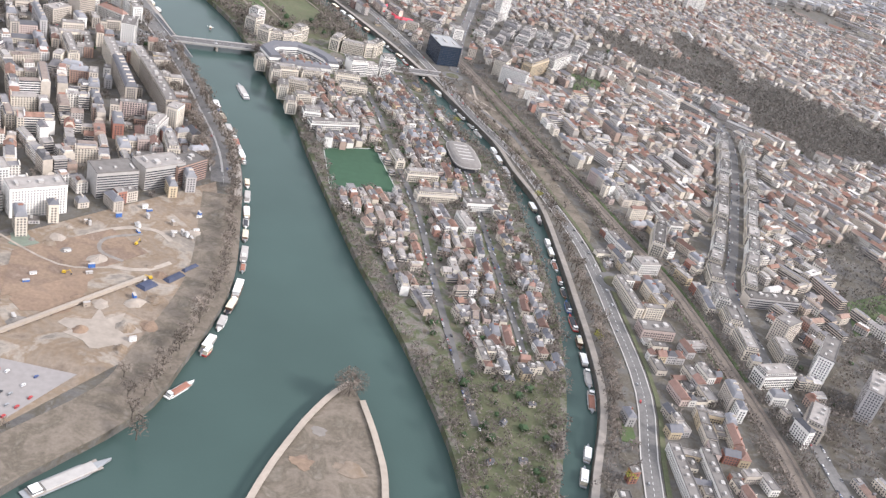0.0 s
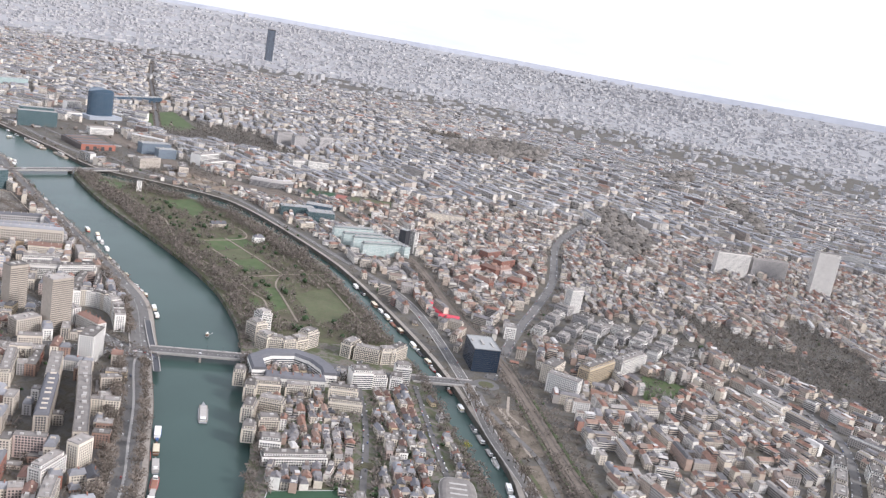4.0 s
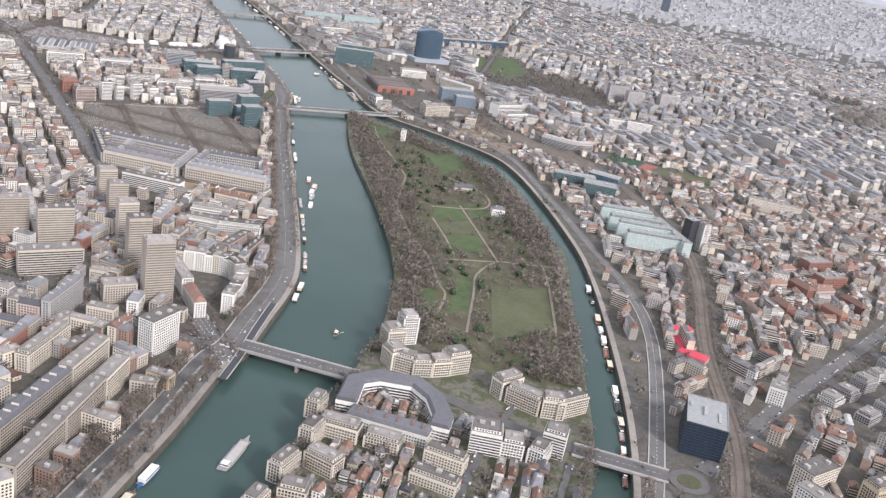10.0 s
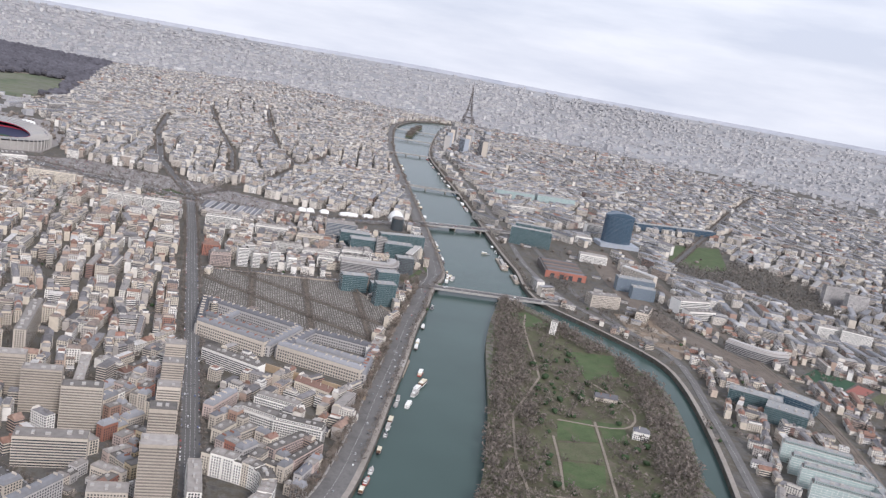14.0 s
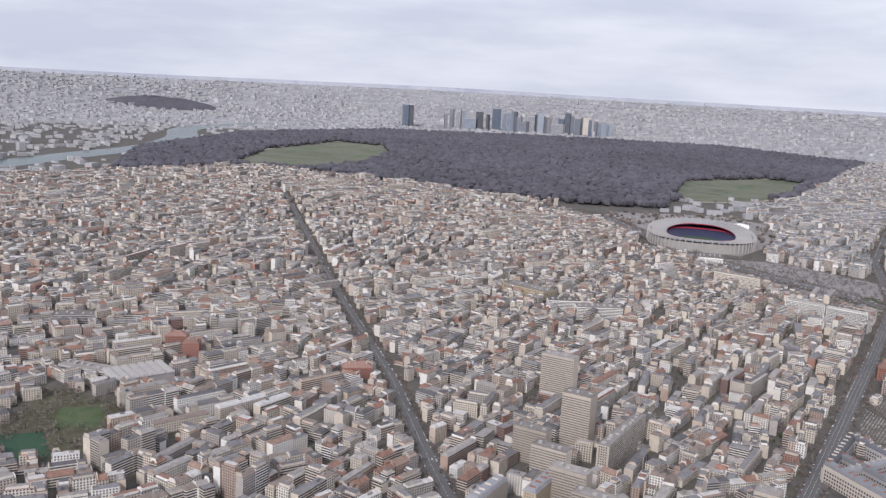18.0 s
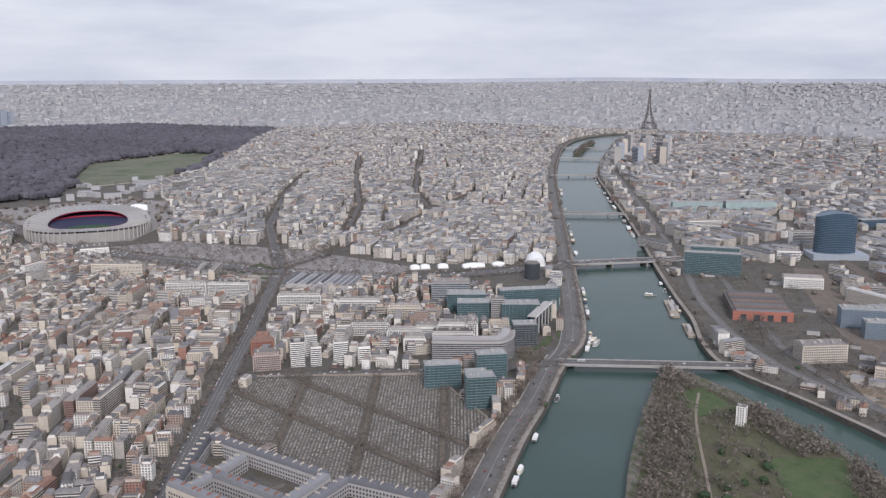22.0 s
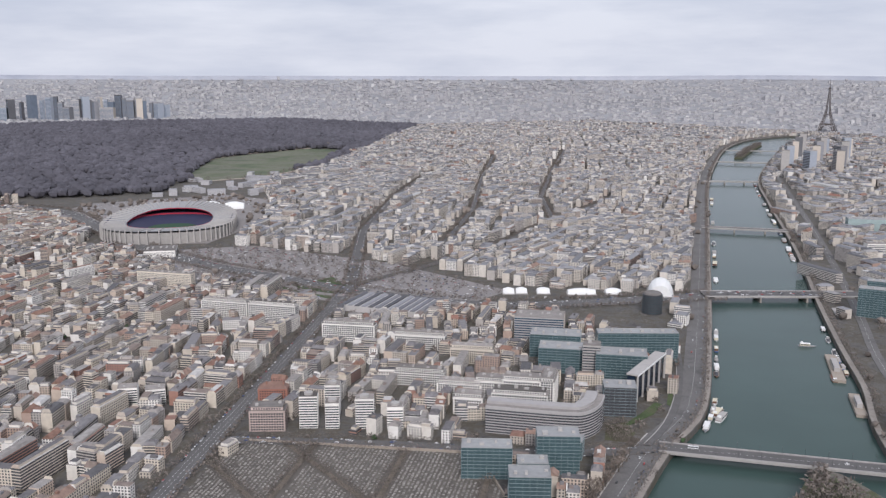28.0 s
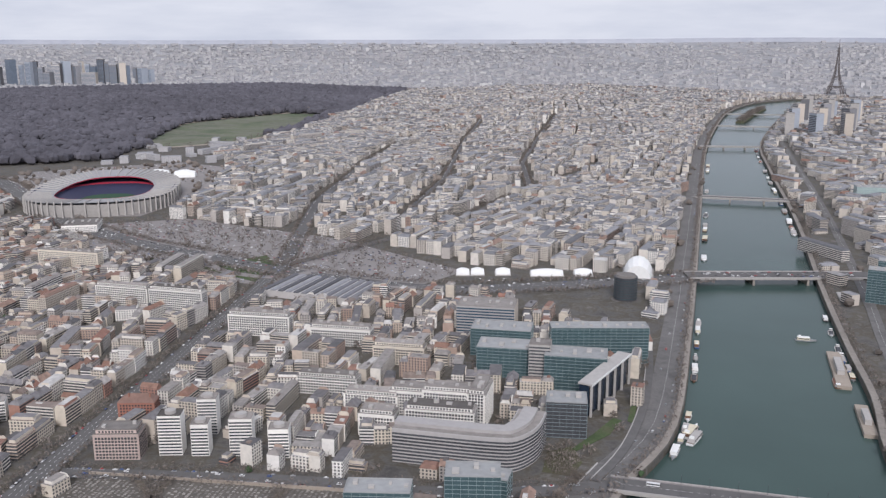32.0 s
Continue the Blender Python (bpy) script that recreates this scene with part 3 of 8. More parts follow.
STC = [(-960, 700), (-960, 800), (-850, 900), (-730, 960), (-690, 900), (-760, 800), (-850, 730)]
PARK = [(-60, 640), (-103, 645), (-150, 712), (-255, 812), (-385, 937), (-408, 966), (-300, 962), (-224, 938), (-121, 838), (-46, 735), (-5, 668), (-30, 655)]
HELI = [(-592, 1440), (-571, 1529), (-475, 1405), (-470, 1360), (-510, 1338)]
SAND = [(-360, 1053), (-346, 1080), (-274, 1045), (-257, 1010), (-296, 1010)]
patch("cemetery_ground", CEM, 0.08, M_CEM, "brown winter cemetery ground", "ground")
patch("building_site_ground", SITE, 0.10, M_SAND, "ochre sand and rubble of a building site", "ground")
patch("sports_pitch", PITCH, 0.16, M_TURF, "dark green artificial turf football pitch", "pitch")
patch("racecourse_lawn", HIPPO, 0.2, M_FAIRWAY, "green racecourse lawn at the forest edge", "lawn")
patch("golf_lawn", GOLF, 0.2, M_FAIRWAY, "green racecourse lawn beside the forest", "lawn")
patch("cleared_ground", SAND, 0.12, M_SAND, "cleared sandy building ground beside the railway", "ground")
patch("heliport_lawn", HELI, 0.2, M_GRASS, "wide green lawn of a heliport", "lawn")
WOOD_R = [(169, 1000), (202, 902), (247, 867), (292, 847), (342, 854), (343, 813), (389, 837), (422, 778), (444, 723), (425, 677), (337, 640), (316, 743), (263, 779), (227, 788), (194, 897)]
RAIL_WOOD = [(70, 690), (100, 560), (125, 470), (140, 480), (120, 560), (95, 650), (80, 700)]
PARK_W = [(-308, 300), (-336, 276), (-403, 272), (-388, 317), (-345, 338), (-314, 325)]
FORTROAD = smooth([(-512, 742), (-494, 790), (-478, 828), (-462, 858), (-452, 890), (-447, 918)])
ROADS.append((FORTROAD, 4.5))
strip("road", FORTROAD, 3.4, 0.4, M_ASPHALT, "wide boulevard along the cemetery wall", "road")
PARK_E = [(147, 704), (157, 719), (183, 717), (186, 700), (172, 673), (156, 670)]
SPORT_E = [(-211, 1085), (-214, 1128), (-165, 1132), (-112, 1145), (-104, 1100), (-160, 1096)]
WOOD_E = [(-506, 1346), (-494, 1440), (-404, 1473), (-332, 1364), (-281, 1362), (-314, 1299), (-416, 1305), (-459, 1269)]
WOOD_F = [(-227, 1906), (-136, 1903), (-157, 2003), (-239, 1963)]
WOOD_R2 = [(319, 775), (367, 858), (464, 768), (416, 667), (366, 650), (332, 688), (306, 685)]
WOOD_R3 = [(302, 984), (351, 881), (309, 799), (286, 886)]
WOOD_R4 = [(279, 476), (314, 506), (315, 451), (288, 394), (268, 397)]
YARD_W = [(-387, 1149), (-341, 1106), (-302, 1078), (-297, 1052), (-349, 1086)]
YARD_W2 = [(-462, 1068), (-462, 1100), (-430, 1075), (-402, 1047), (-423, 1045)]
QUAY_L2 = [(-466, 900), (-478, 908), (-494, 930), (-500, 946), (-507, 962), (-490, 955), (-470, 940), (-452, 918)]
WASTE = [(56, 614), (71, 638), (82, 611), (98, 560), (125, 485), (140, 440), (132, 405), (112, 460), (96, 520), (68, 584)]
WOOD_A = [(117, 1334), (134, 1141), (156, 1071), (196, 1197), (176, 1327), (140, 1409)]
WOOD_B = [(-174, 1809), (-116, 1659), (29, 1792), (30, 2000), (-77, 2025)]
WOOD_C = [(260, 1968), (272, 1868), (330, 1998), (333, 2135)]
WOOD_D = [(346, 1770), (353, 1556), (354, 1383), (382, 1506), (385, 1749)]
HELI_RIM = [(-600, 1440), (-572, 1540), (-470, 1430), (-400, 1340), (-420, 1270), (-510, 1330)]
EAST_QUAY = [(-600, 1150), (-470, 1075), (-395, 1040), (-330, 1010), (-290, 1040), (-350, 1105), (-480, 1195), (-570, 1262), (-620, 1235)]
TERRACES = [(70, 752), (125, 742), (190, 752), (215, 830), (120, 850), (82, 832)]
CLEAR = [[(46, 628), (62, 624), (70, 636), (64, 650), (50, 648)], WOOD_A, WOOD_B, WOOD_C, WOOD_D, HELI_RIM, EAST_QUAY, TERRACES, WASTE, PARK_E, SPORT_E, WOOD_E, WOOD_F, WOOD_R2, WOOD_R3, WOOD_R4, YARD_W, YARD_W2, QUAY_L2, WOOD_R, RAIL_WOOD, [(206, 268), (228, 262), (262, 300), (276, 372), (256, 384), (236, 340), (214, 300)], PARK_W, CEM, FORT, SITE, PITCH, BOIS, STAD, STC, PARK, HELI, SAND]
FOOT = []      # footprints of the single buildings: x, y, radius


def keep_clear(x, y, r, ang=0.0, hw=None, hd=None):
    """Keeps a rectangle (or a square of half side r) free of houses and trees."""
    FOOT.append((x, y, math.cos(radians(ang)), math.sin(radians(ang)), hw or r, hd or r))


def on_foot(x, y, more):
    """Which places lie in a kept rectangle grown by more."""
    res = np.zeros(np.shape(x), bool)
    for fx, fy, c, s, hw, hd in FOOT:
        u, v = (x - fx) * c + (y - fy) * s, (y - fy) * c - (x - fx) * s
        res |= (np.abs(u) < hw + more) & (np.abs(v) < hd + more)
    return res


# ---- the many houses ----
def lots(poly, angle, bw, bh, street, lot, depth, h0, h1, gable, seed, bare=0.0, roads=ROADS, margin=2.5, want=None, wild=5.0, bars=0.13):
    """Building lots round the edges of the blocks of a rotated street grid: x, y, angle, width, depth, height, gable."""
    rng = np.random.RandomState(seed)
    xs, ys = [p[0] for p in poly], [p[1] for p in poly]
    ca, sa = math.cos(radians(angle)), math.sin(radians(angle))
    cx, cy = (min(xs) + max(xs)) / 2, (min(ys) + max(ys)) / 2
    rad = math.hypot(max(xs) - min(xs), max(ys) - min(ys)) / 2 + bw
    out = []
    px, py = bw + street, bh + street
    nu, nv = int(rad / px) + 1, int(rad / py) + 1
    for iu in range(-nu, nu + 1):
        for iv in range(-nv, nv + 1):
            w, h = bw * rng.uniform(0.8, 1.0), bh * rng.uniform(0.8, 1.0)
            ou, ov = iu * px + (iv % 2) * px * 0.37, iv * py + rng.uniform(-1, 1) * street * 0.3
            bxx, byy = cx + ou * ca - ov * sa, cy + ou * sa + ov * ca
            if math.hypot(bxx - cx, byy - cy) > rad or (want and not want(bxx, byy, w)):
                continue
            tone, level = rng.uniform(0.9, 1.1) * (1.45 if rng.rand() < 0.09 else 1.0), rng.rand() ** 1.4
            turn = rng.normal() * wild
            ct, st = math.cos(radians(turn)), math.sin(radians(turn))
            first = len(out)
            for side, ln in ((0, w), (2, w), (1, h - 2 * depth), (3, h - 2 * depth)):
                u = -ln / 2
                bar = rng.rand() < bars
                while u < ln / 2 - lot * 0.4:
                    lw = ln if bar else min(lot * rng.uniform(0.6, 1.8), ln / 2 - u)
                    dp = depth * rng.uniform(0.8, 1.15)
                    if rng.rand() > 0.05 + bare:
                        m = u + lw / 2
                        if side == 0:
                            lu, lv, r = m, -h / 2 + dp / 2, 0
                        elif side == 2:
                            lu, lv, r = m, h / 2 - dp / 2, 0
                        elif side == 1:
                            lu, lv, r = w / 2 - dp / 2, m, 90
                        else:
                            lu, lv, r = -w / 2 + dp / 2, m, 90
                        out.append((ou + lu, ov + lv, r, lw * (0.8 if gable > 0.5 and rng.rand() < 0.5 else 1.0), dp, (h0 + (h1 - h0) * (0.65 * level + 0.35 * rng.rand())) * tone * (0.6 if rng.rand() < 0.1 else 1.12 if bar else 1), not bar and rng.rand() < gable))
                    u += lw
            if min(w, h) > 3.2 * depth:
                for q in range(int(w * h / 190) + 1):
                    if rng.rand() < 0.7 - bare:
                        out.append((ou + rng.uniform(-0.3, 0.3) * w, ov + rng.uniform(-0.2, 0.2) * h, 90 * rng.randint(2), depth * rng.uniform(0.8, 2), depth * rng.uniform(0.7, 1), rng.uniform(0.3, 0.8) * h0, rng.rand() < gable))
            for q in range(first, len(out)):
                du, dv = out[q][0] - ou, out[q][1] - ov
                out[q] = (ou + du * ct - dv * st + rng.normal() * 0.25, ov + du * st + dv * ct + rng.normal() * 0.25, out[q][2] + turn + rng.normal() * wild * 0.25) + out[q][3:]
    if not out:
        return np.zeros((0, 7))
    a = np.array(out, float)
    x, y = cx + a[:, 0] * ca - a[:, 1] * sa, cy + a[:, 0] * sa + a[:, 1] * ca
    half = np.maximum(a[:, 3], a[:, 4]) / 2
    ok = inside(x, y, poly)
    for c in CLEAR:
        ok &= ~inside(x, y, c)
    for ln, hw in roads:
        ok &= off_line(x, y, ln) > hw + np.minimum(a[:, 3], a[:, 4]) * 0.6 + margin * 0.4
    for bank in (BANK_L, BANK_R):
        ok &= off_line(x, y, bank) > 9
    ok[ok] &= ~on_foot(x[ok], y[ok], half[ok] * 0.75)
    a[:, 0], a[:, 1], a[:, 2] = x, y, a[:, 2] + angle
    return a[ok]


def joined_houses(name, a, walls, roof_flat, roof_tile, label, seed, base=None, boxes=True, mansards=0.35, party=0.0):
    """All houses of a far quarter as one mesh: walls with metres in the UV map, roof, and a lift house or chimney block on each."""
    rng = np.random.RandomState(seed)
    n = len(a)
    if not n:
        return
    hw, hd, h = a[:, 3] / 2, a[:, 4] / 2, a[:, 5]
    ang = np.radians(a[:, 2])
    gable = a[:, 6] > 0.5
    mans = (~gable) & (rng.rand(n) < mansards)
    rh = np.where(gable, hd * 0.75, np.where(mans, 1.1, 0.02))
    iw, idp = np.where(gable, 0.02, np.where(mans, 0.7, 0.0)), np.where(gable, hd - 0.02, np.where(mans, 0.9, 0.0))
    sx, sy = np.array([-1, 1, 1, -1]), np.array([-1, -1, 1, 1])

    def loop(w, d, z, ox=0.0, oy=0.0):
        x, y = w[:, None] * sx + np.asarray(ox).reshape(-1, 1), d[:, None] * sy + np.asarray(oy).reshape(-1, 1)
        X = a[:, 0:1] + x * np.cos(ang)[:, None] - y * np.sin(ang)[:, None]
        Y = a[:, 1:2] + x * np.sin(ang)[:, None] + y * np.cos(ang)[:, None]
        return np.stack([X, Y, np.repeat(z[:, None], 4, 1)], 2)

    step = (~gable) & (~mans) & (rng.rand(n) < 0.55)
    bx, by = np.where(step, 0, rng.uniform(-0.5, 0.5, n) * hw), np.where(step, 0, rng.uniform(-0.3, 0.3, n) * hd)
    bw = np.where(step, np.maximum(hw - 0.8, hw * 0.6), np.minimum(hw * 0.5, rng.uniform(0.4, 1.4, n)))
    bd = np.where(step, np.maximum(hd - 0.8, hd * 0.6), np.minimum(hd * 0.5, rng.uniform(0.3, 0.9, n)))
    top = h + rh
    loops = [loop(hw, hd, h * 0 - 0.2), loop(hw, hd, h), loop(hw + 0.12, hd + 0.12, h), loop(hw - iw, hd - idp, top), loop(bw, bd, h, bx, by), loop(bw, bd, top + np.where(step, 1.15, rng.uniform(0.4, 1.1, n)), bx, by)]
    stack = rng.rand(n) < party
    side = np.where(rng.rand(n) < 0.5, -1, 1)
    loops += [loop(hw * 0 + 0.2, hd * 0.92, h - 0.1, side * (hw - 0.2)), loop(hw * 0 + 0.2, hd * 0.55, np.maximum(top, h + 0.3) + 0.75, side * (hw - 0.2))]
    V = np.stack(loops, 1).reshape(-1, 3)
    wallf = [(0, 1, 5, 4), (1, 2, 6, 5), (2, 3, 7, 6), (3, 0, 4, 7)]
    rooff = [(8, 9, 13, 12), (9, 10, 14, 13), (10, 11, 15, 14), (11, 8, 12, 15), (12, 13, 14, 15)]
    boxf = [(16, 17, 21, 20), (17, 18, 22, 21), (18, 19, 23, 22), (19, 16, 20, 23), (20, 21, 22, 23)]
    partyf = [tuple(i + 8 for i in f) for f in boxf]
    tmpl = np.array(wallf + rooff + boxf + partyf)
    F = (tmpl[None] + 32 * np.arange(n)[:, None, None]).reshape(-1, 4)
    mi = np.tile(np.array([0] * 4 + [1] * 5 + [1] * 5 + [0] * 5), (n, 1))
    mi[gable, 4:9] = 2
    mi[step, 9:13] = 0
    uv = np.zeros((n, 19, 4, 2), np.float32)
    u0 = rng.uniform(0, 1.25, n)
    for k in range(4):
        ln = 2 * (hw if k % 2 == 0 else hd)
        uv[:, k, 1, 0] = uv[:, k, 2, 0] = ln
        uv[:, k, :, 0] += u0[:, None]
        uv[:, k, 2, 1] = uv[:, k, 3, 1] = h
        if k % 2:
            uv[rng.rand(n) < 0.6, k] = 0.0
    if base is not None:
        V[:, 2] += np.repeat(base, 32)
    use = np.ones((n, 19), bool)
    use[:, 4:8] = (gable | mans)[:, None]
    use[:, 9:14] = ((rng.rand(n) < 0.5) | step)[:, None] & boxes
    use[:, 14:] = stack[:, None]
    use = use.ravel()
    F, mi, uv = F[use], mi.ravel()[use], uv.reshape(-1, 4, 2)[use]
    me = bpy.data.meshes.new(name)
    me.vertices.add(len(V))
    me.vertices.foreach_set("co", V.astype(np.float32).ravel())
    me.loops.add(F.size)
    me.loops.foreach_set("vertex_index", F.astype(np.int32).ravel())
    me.polygons.add(len(F))
    me.polygons.foreach_set("loop_start", np.arange(0, F.size, 4, dtype=np.int32))
    me.polygons.foreach_set("material_index", mi.astype(np.int32).ravel())
    me.update(calc_edges=True)
    for m in (walls, roof_flat, roof_tile):
        me.materials.append(m)
    me.uv_layers.new(name="UVMap").data.foreach_set("uv", uv.ravel())
    me.shade_flat()
    return tagged(new(name, me), label, "houses", kind="stuff")



def quarters(poly, seeds, spread, bw, bh, street, lot, depth, h0, h1, gable, seed, **kw):
    """Lots of a district whose quarters each have a street grid of their own; (x, y, angle) are their middles."""
    out = []
    rng = np.random.RandomState(seed)
    for i, (sx, sy, ang) in enumerate(seeds):
        k = rng.uniform(0.8, 1.25)
        reach = sorted(math.hypot(sx - p[0], sy - p[1]) for j, p in enumerate(seeds) if j != i)
        r = reach[min(len(reach) - 1, 4)] if reach else 3000
        box = [(sx - r, sy - r), (sx + r, sy - r), (sx + r, sy + r), (sx - r, sy + r)]
        lo, hi = [min(p[k] for p in poly) - 30 for k in (0, 1)], [max(p[k] for p in poly) + 30 for k in (0, 1)]

        def want(x, y, w):
            if not (lo[0] < x < hi[0] and lo[1] < y < hi[1]):
                return False
            d = [math.hypot(x - p[0], y - p[1]) for p in seeds]
            return d[i] < min([v for j, v in enumerate(d) if j != i] + [1e9]) + w

        a = lots(box, ang, bw * k, bh * rng.uniform(0.8, 1.25), street * rng.uniform(0.8, 1.3), lot, depth, h0, h1, gable, seed * 31 + i, want=want, **kw)
        if len(a):
            d = np.stack([np.hypot(a[:, 0] - p[0], a[:, 1] - p[1]) for p in seeds], 1)
            other = np.where(np.arange(len(seeds))[None] == i, 1e9, d).min(1) if len(seeds) > 1 else np.full(len(a), 1e9)
            out.append(a[inside(a[:, 0], a[:, 1], poly) & (d[:, i] + street * 0.8 < other)])
    return np.concatenate(out)


def scatter(poly, n, base, spread, seed):
    """Middles of quarters with angles round a base angle."""
    rng = np.random.RandomState(seed)
    xs, ys = [p[0] for p in poly], [p[1] for p in poly]
    out = []
    while len(out) < n:
        x, y = rng.uniform(min(xs), max(xs)), rng.uniform(min(ys), max(ys))
        if inside(np.array([x]), np.array([y]), poly)[0] and all(math.hypot(x - p[0], y - p[1]) > 60 for p in out):
            out.append((x, y, base + rng.uniform(-spread, spread)))
    return out


def turned(x, y, ang):
    return pose(x, y, 0, 0, 0, ang)


def between(line, y0, y1):
    return [p for p in line if y0 <= p[1] <= y1]


# ---- cars ----
M_CARS = [mat("car_paint_" + n_, c_, 0.35, grain=0.05, spec=0.5) for n_, c_ in (("white", (0.72, 0.72, 0.72)), ("grey", (0.30, 0.31, 0.32)), ("black", (0.03, 0.03, 0.035)), ("red", (0.40, 0.04, 0.04)), ("blue", (0.06, 0.10, 0.25)))]
CARS = []
for i, nm in enumerate(("white", "grey", "black", "red", "blue")):
    b = Bag().box(-0.9, 0.9, -0.36, 0.36, 0.12, 0.34, inset=0.03)
    b.box(-0.62, 0.34, -0.32, 0.32, 0.57, 0.61, inset=0.02)
    ob = thing("car", f"{nm} car on the asphalt road", "car", b.v, b.f, M_CARS[i], group="cars on the roads", at=turned(-124, 563 + i * 1.2, 155.6))
    part("car_glass", Bag().box(-0.74, 0.48, -0.335, 0.335, 0.34, 0.57, inset=0.1).shape(), M_GLASS, ob)
    CARS.append(ob)
b = Bag().box(-2.2, 2.2, -0.5, 0.5, 0.18, 1.25, inset=0.04)
BUS = thing("bus", "white city bus on a road", "bus", b.v, b.f, M_CARS[0], at=turned(-442, 930, 57.9))
BUS.location.z = 1.05
part("car_glass", Bag().box(-2.1, 2.1, -0.52, 0.52, 0.65, 1.05).shape(), M_GLASS, BUS)
crng = np.random.RandomState(12)


def traffic(line, offs, gap, z, n=999):
    for o in offs:
        for j, (x, y, a) in enumerate(along(aside(line, o), gap)):
            if j < n and crng.rand() < 0.36:
                k = int(crng.choice(5, p=(0.36, 0.3, 0.2, 0.08, 0.06)))
                m = pose(x + crng.uniform(-2, 2) * math.cos(a), y + crng.uniform(-2, 2) * math.sin(a), z, 0, 0, math.degrees(a))
                copy_thing(CARS[k], m)


traffic(AV_MAIN[:4], (-2.9, -1.2, 1.2, 2.9), 13, 0.2)
traffic(between(QUAI_L, 250, 1050), (-2.0, 2.0), 13, 0.3)
traffic(between(ROAD_I, 200, 760), (-1.8, 1.8), 12, 0.35)
traffic([(-673, 1092), (-643, 1186)], (-5, -3, -1, 1, 3, 5), 3.2, 1.66)
traffic(AV_TWO[:4], (-1.6, 1.6), 16, 0.25)
traffic(between(ROAD_I3, 300, 600), (-1.4, 1.4), 14, 0.35)
traffic([(-700, 960), (-678, 1030), (-671, 1097)], (-8, -5, 5, 8), 8, 0.3)
traffic([(-127, 575), (-79, 594)], (-1.6, 1.6), 9, 1.06)
traffic([(-447, 920), (-385, 1019)], (-1.6, 1.6), 12, 1.06)
traffic(ISLE_ROAD, (-1.0,), 9, 0.4)
traffic(FORTROAD, (-1.8, 1.8), 8, 0.46)
for y in (212, 217, 222, 227, 232):
    for x in range(-112, -84, 3):
        if crng.rand() < 0.6:
            copy_thing(CARS[int(crng.randint(5))], pose(x + (y - 212) * 0.4, y, 0.24, 0, 0, 70))

# ---- single trees near the flight ----
def tree(name, h, seed, material, label):
    rng = np.random.RandomState(seed)
    t = Bag().rod((0, 0, -0.1), (0.05, 0, h * 0.4), h * 0.035, h * 0.022, 6)
    tips = []
    for i in range(7):
        a = i * 2.4 + rng.uniform(-0.4, 0.4)
        z = h * rng.uniform(0.28, 0.42)
        e = (math.cos(a) * h * rng.uniform(0.16, 0.3), math.sin(a) * h * rng.uniform(0.16, 0.3), h * rng.uniform(0.6, 0.9))
        t.rod((0.03, 0, z), e, h * 0.014, h * 0.004, 4)
        tips.append(e)
    ob = thing(name, label, "tree", t.v, t.f, M_BARK)
    c = Bag()
    for i in range(170):
        p = Vector(tips[int(rng.randint(len(tips)))]) + Vector(rng.normal(size=3)) * h * 0.095
        d = Vector(rng.normal(size=3)) * h * 0.06
        e = Vector(rng.normal(size=3)) * h * 0.03
        c.add([tuple(p - d), tuple(p + d), tuple(p + e)], [(0, 1, 2)])
    part("crown", c.shape(), material, ob)
    return ob


PROTO = [tree("bare_tree", 6.2 + 0.7 * i, 50 + i, M_TWIG, "leafless tree with grey-brown twigs") for i in range(4)]
for i, ob in enumerate(PROTO):
    ob.location = (-58 + i * 4, 240 - i * 9, 0)
    tagged(ob, group="leafless trees along the banks")
spot = [(x, y) for x, y, _a in along(aside(between(BANK_L, 230, 560), 4.6), 4.4)] + [(x, y) for x, y, _a in along(aside(between(BANK_L, 590, 920), 15.5), 5.0)] + [(x, y) for x, y, _a in along(aside(between(BANK_R[60:], 240, 620), 5.0), 5.2)]
spot += [(x, y) for x, y, _a in along(aside(between(BANK_L, 400, 560), 16), 4.0)] + [(x, y) for x, y, _a in along(aside(between(BANK_L, 400, 555), 19.5), 4.4)]
for i, (x, y) in enumerate(spot):
    s = crng.uniform(0.75, 1.15)
    copy_thing(PROTO[i % 4], pose(x + crng.uniform(-1, 1), y + crng.uniform(-1, 1), 0, 0, 0, crng.uniform(0, 360)) @ Matrix.Scale(s, 4))
BIG = tree("bare_tree", 10, 70, M_TWIG, "large round leafless tree on the island's point")
BIG.location = (16, 254, -0.6)
c = Bag()
for i in range(2600):
    d = Vector(crng.normal(size=3)).normalized() * crng.uniform(0.15, 1.0) ** 0.5
    p = Vector((d.x * 6.3, d.y * 6.0, 6.6 + d.z * 4.8))
    a, e = Vector(crng.normal(size=3)) * 0.16 + d * 0.45, Vector(crng.normal(size=3)) * 0.09
    c.add([tuple(p - a), tuple(p + a), tuple(p + e)], [(0, 1, 2)])
part("twig_crown", c.shape(), M_TWIG, BIG)
YEL = tree("willow_tree", 5.5, 71, M_YELLOW, "tree with fresh yellow-green leaves by the water")
YEL.location = (58, 540, 0)
for x, y in ((118, 322), (116, 236), (104, 455), (-60, 606)):
    copy_thing(YEL, pose(x, y, 0, 0, 0, x * 7))


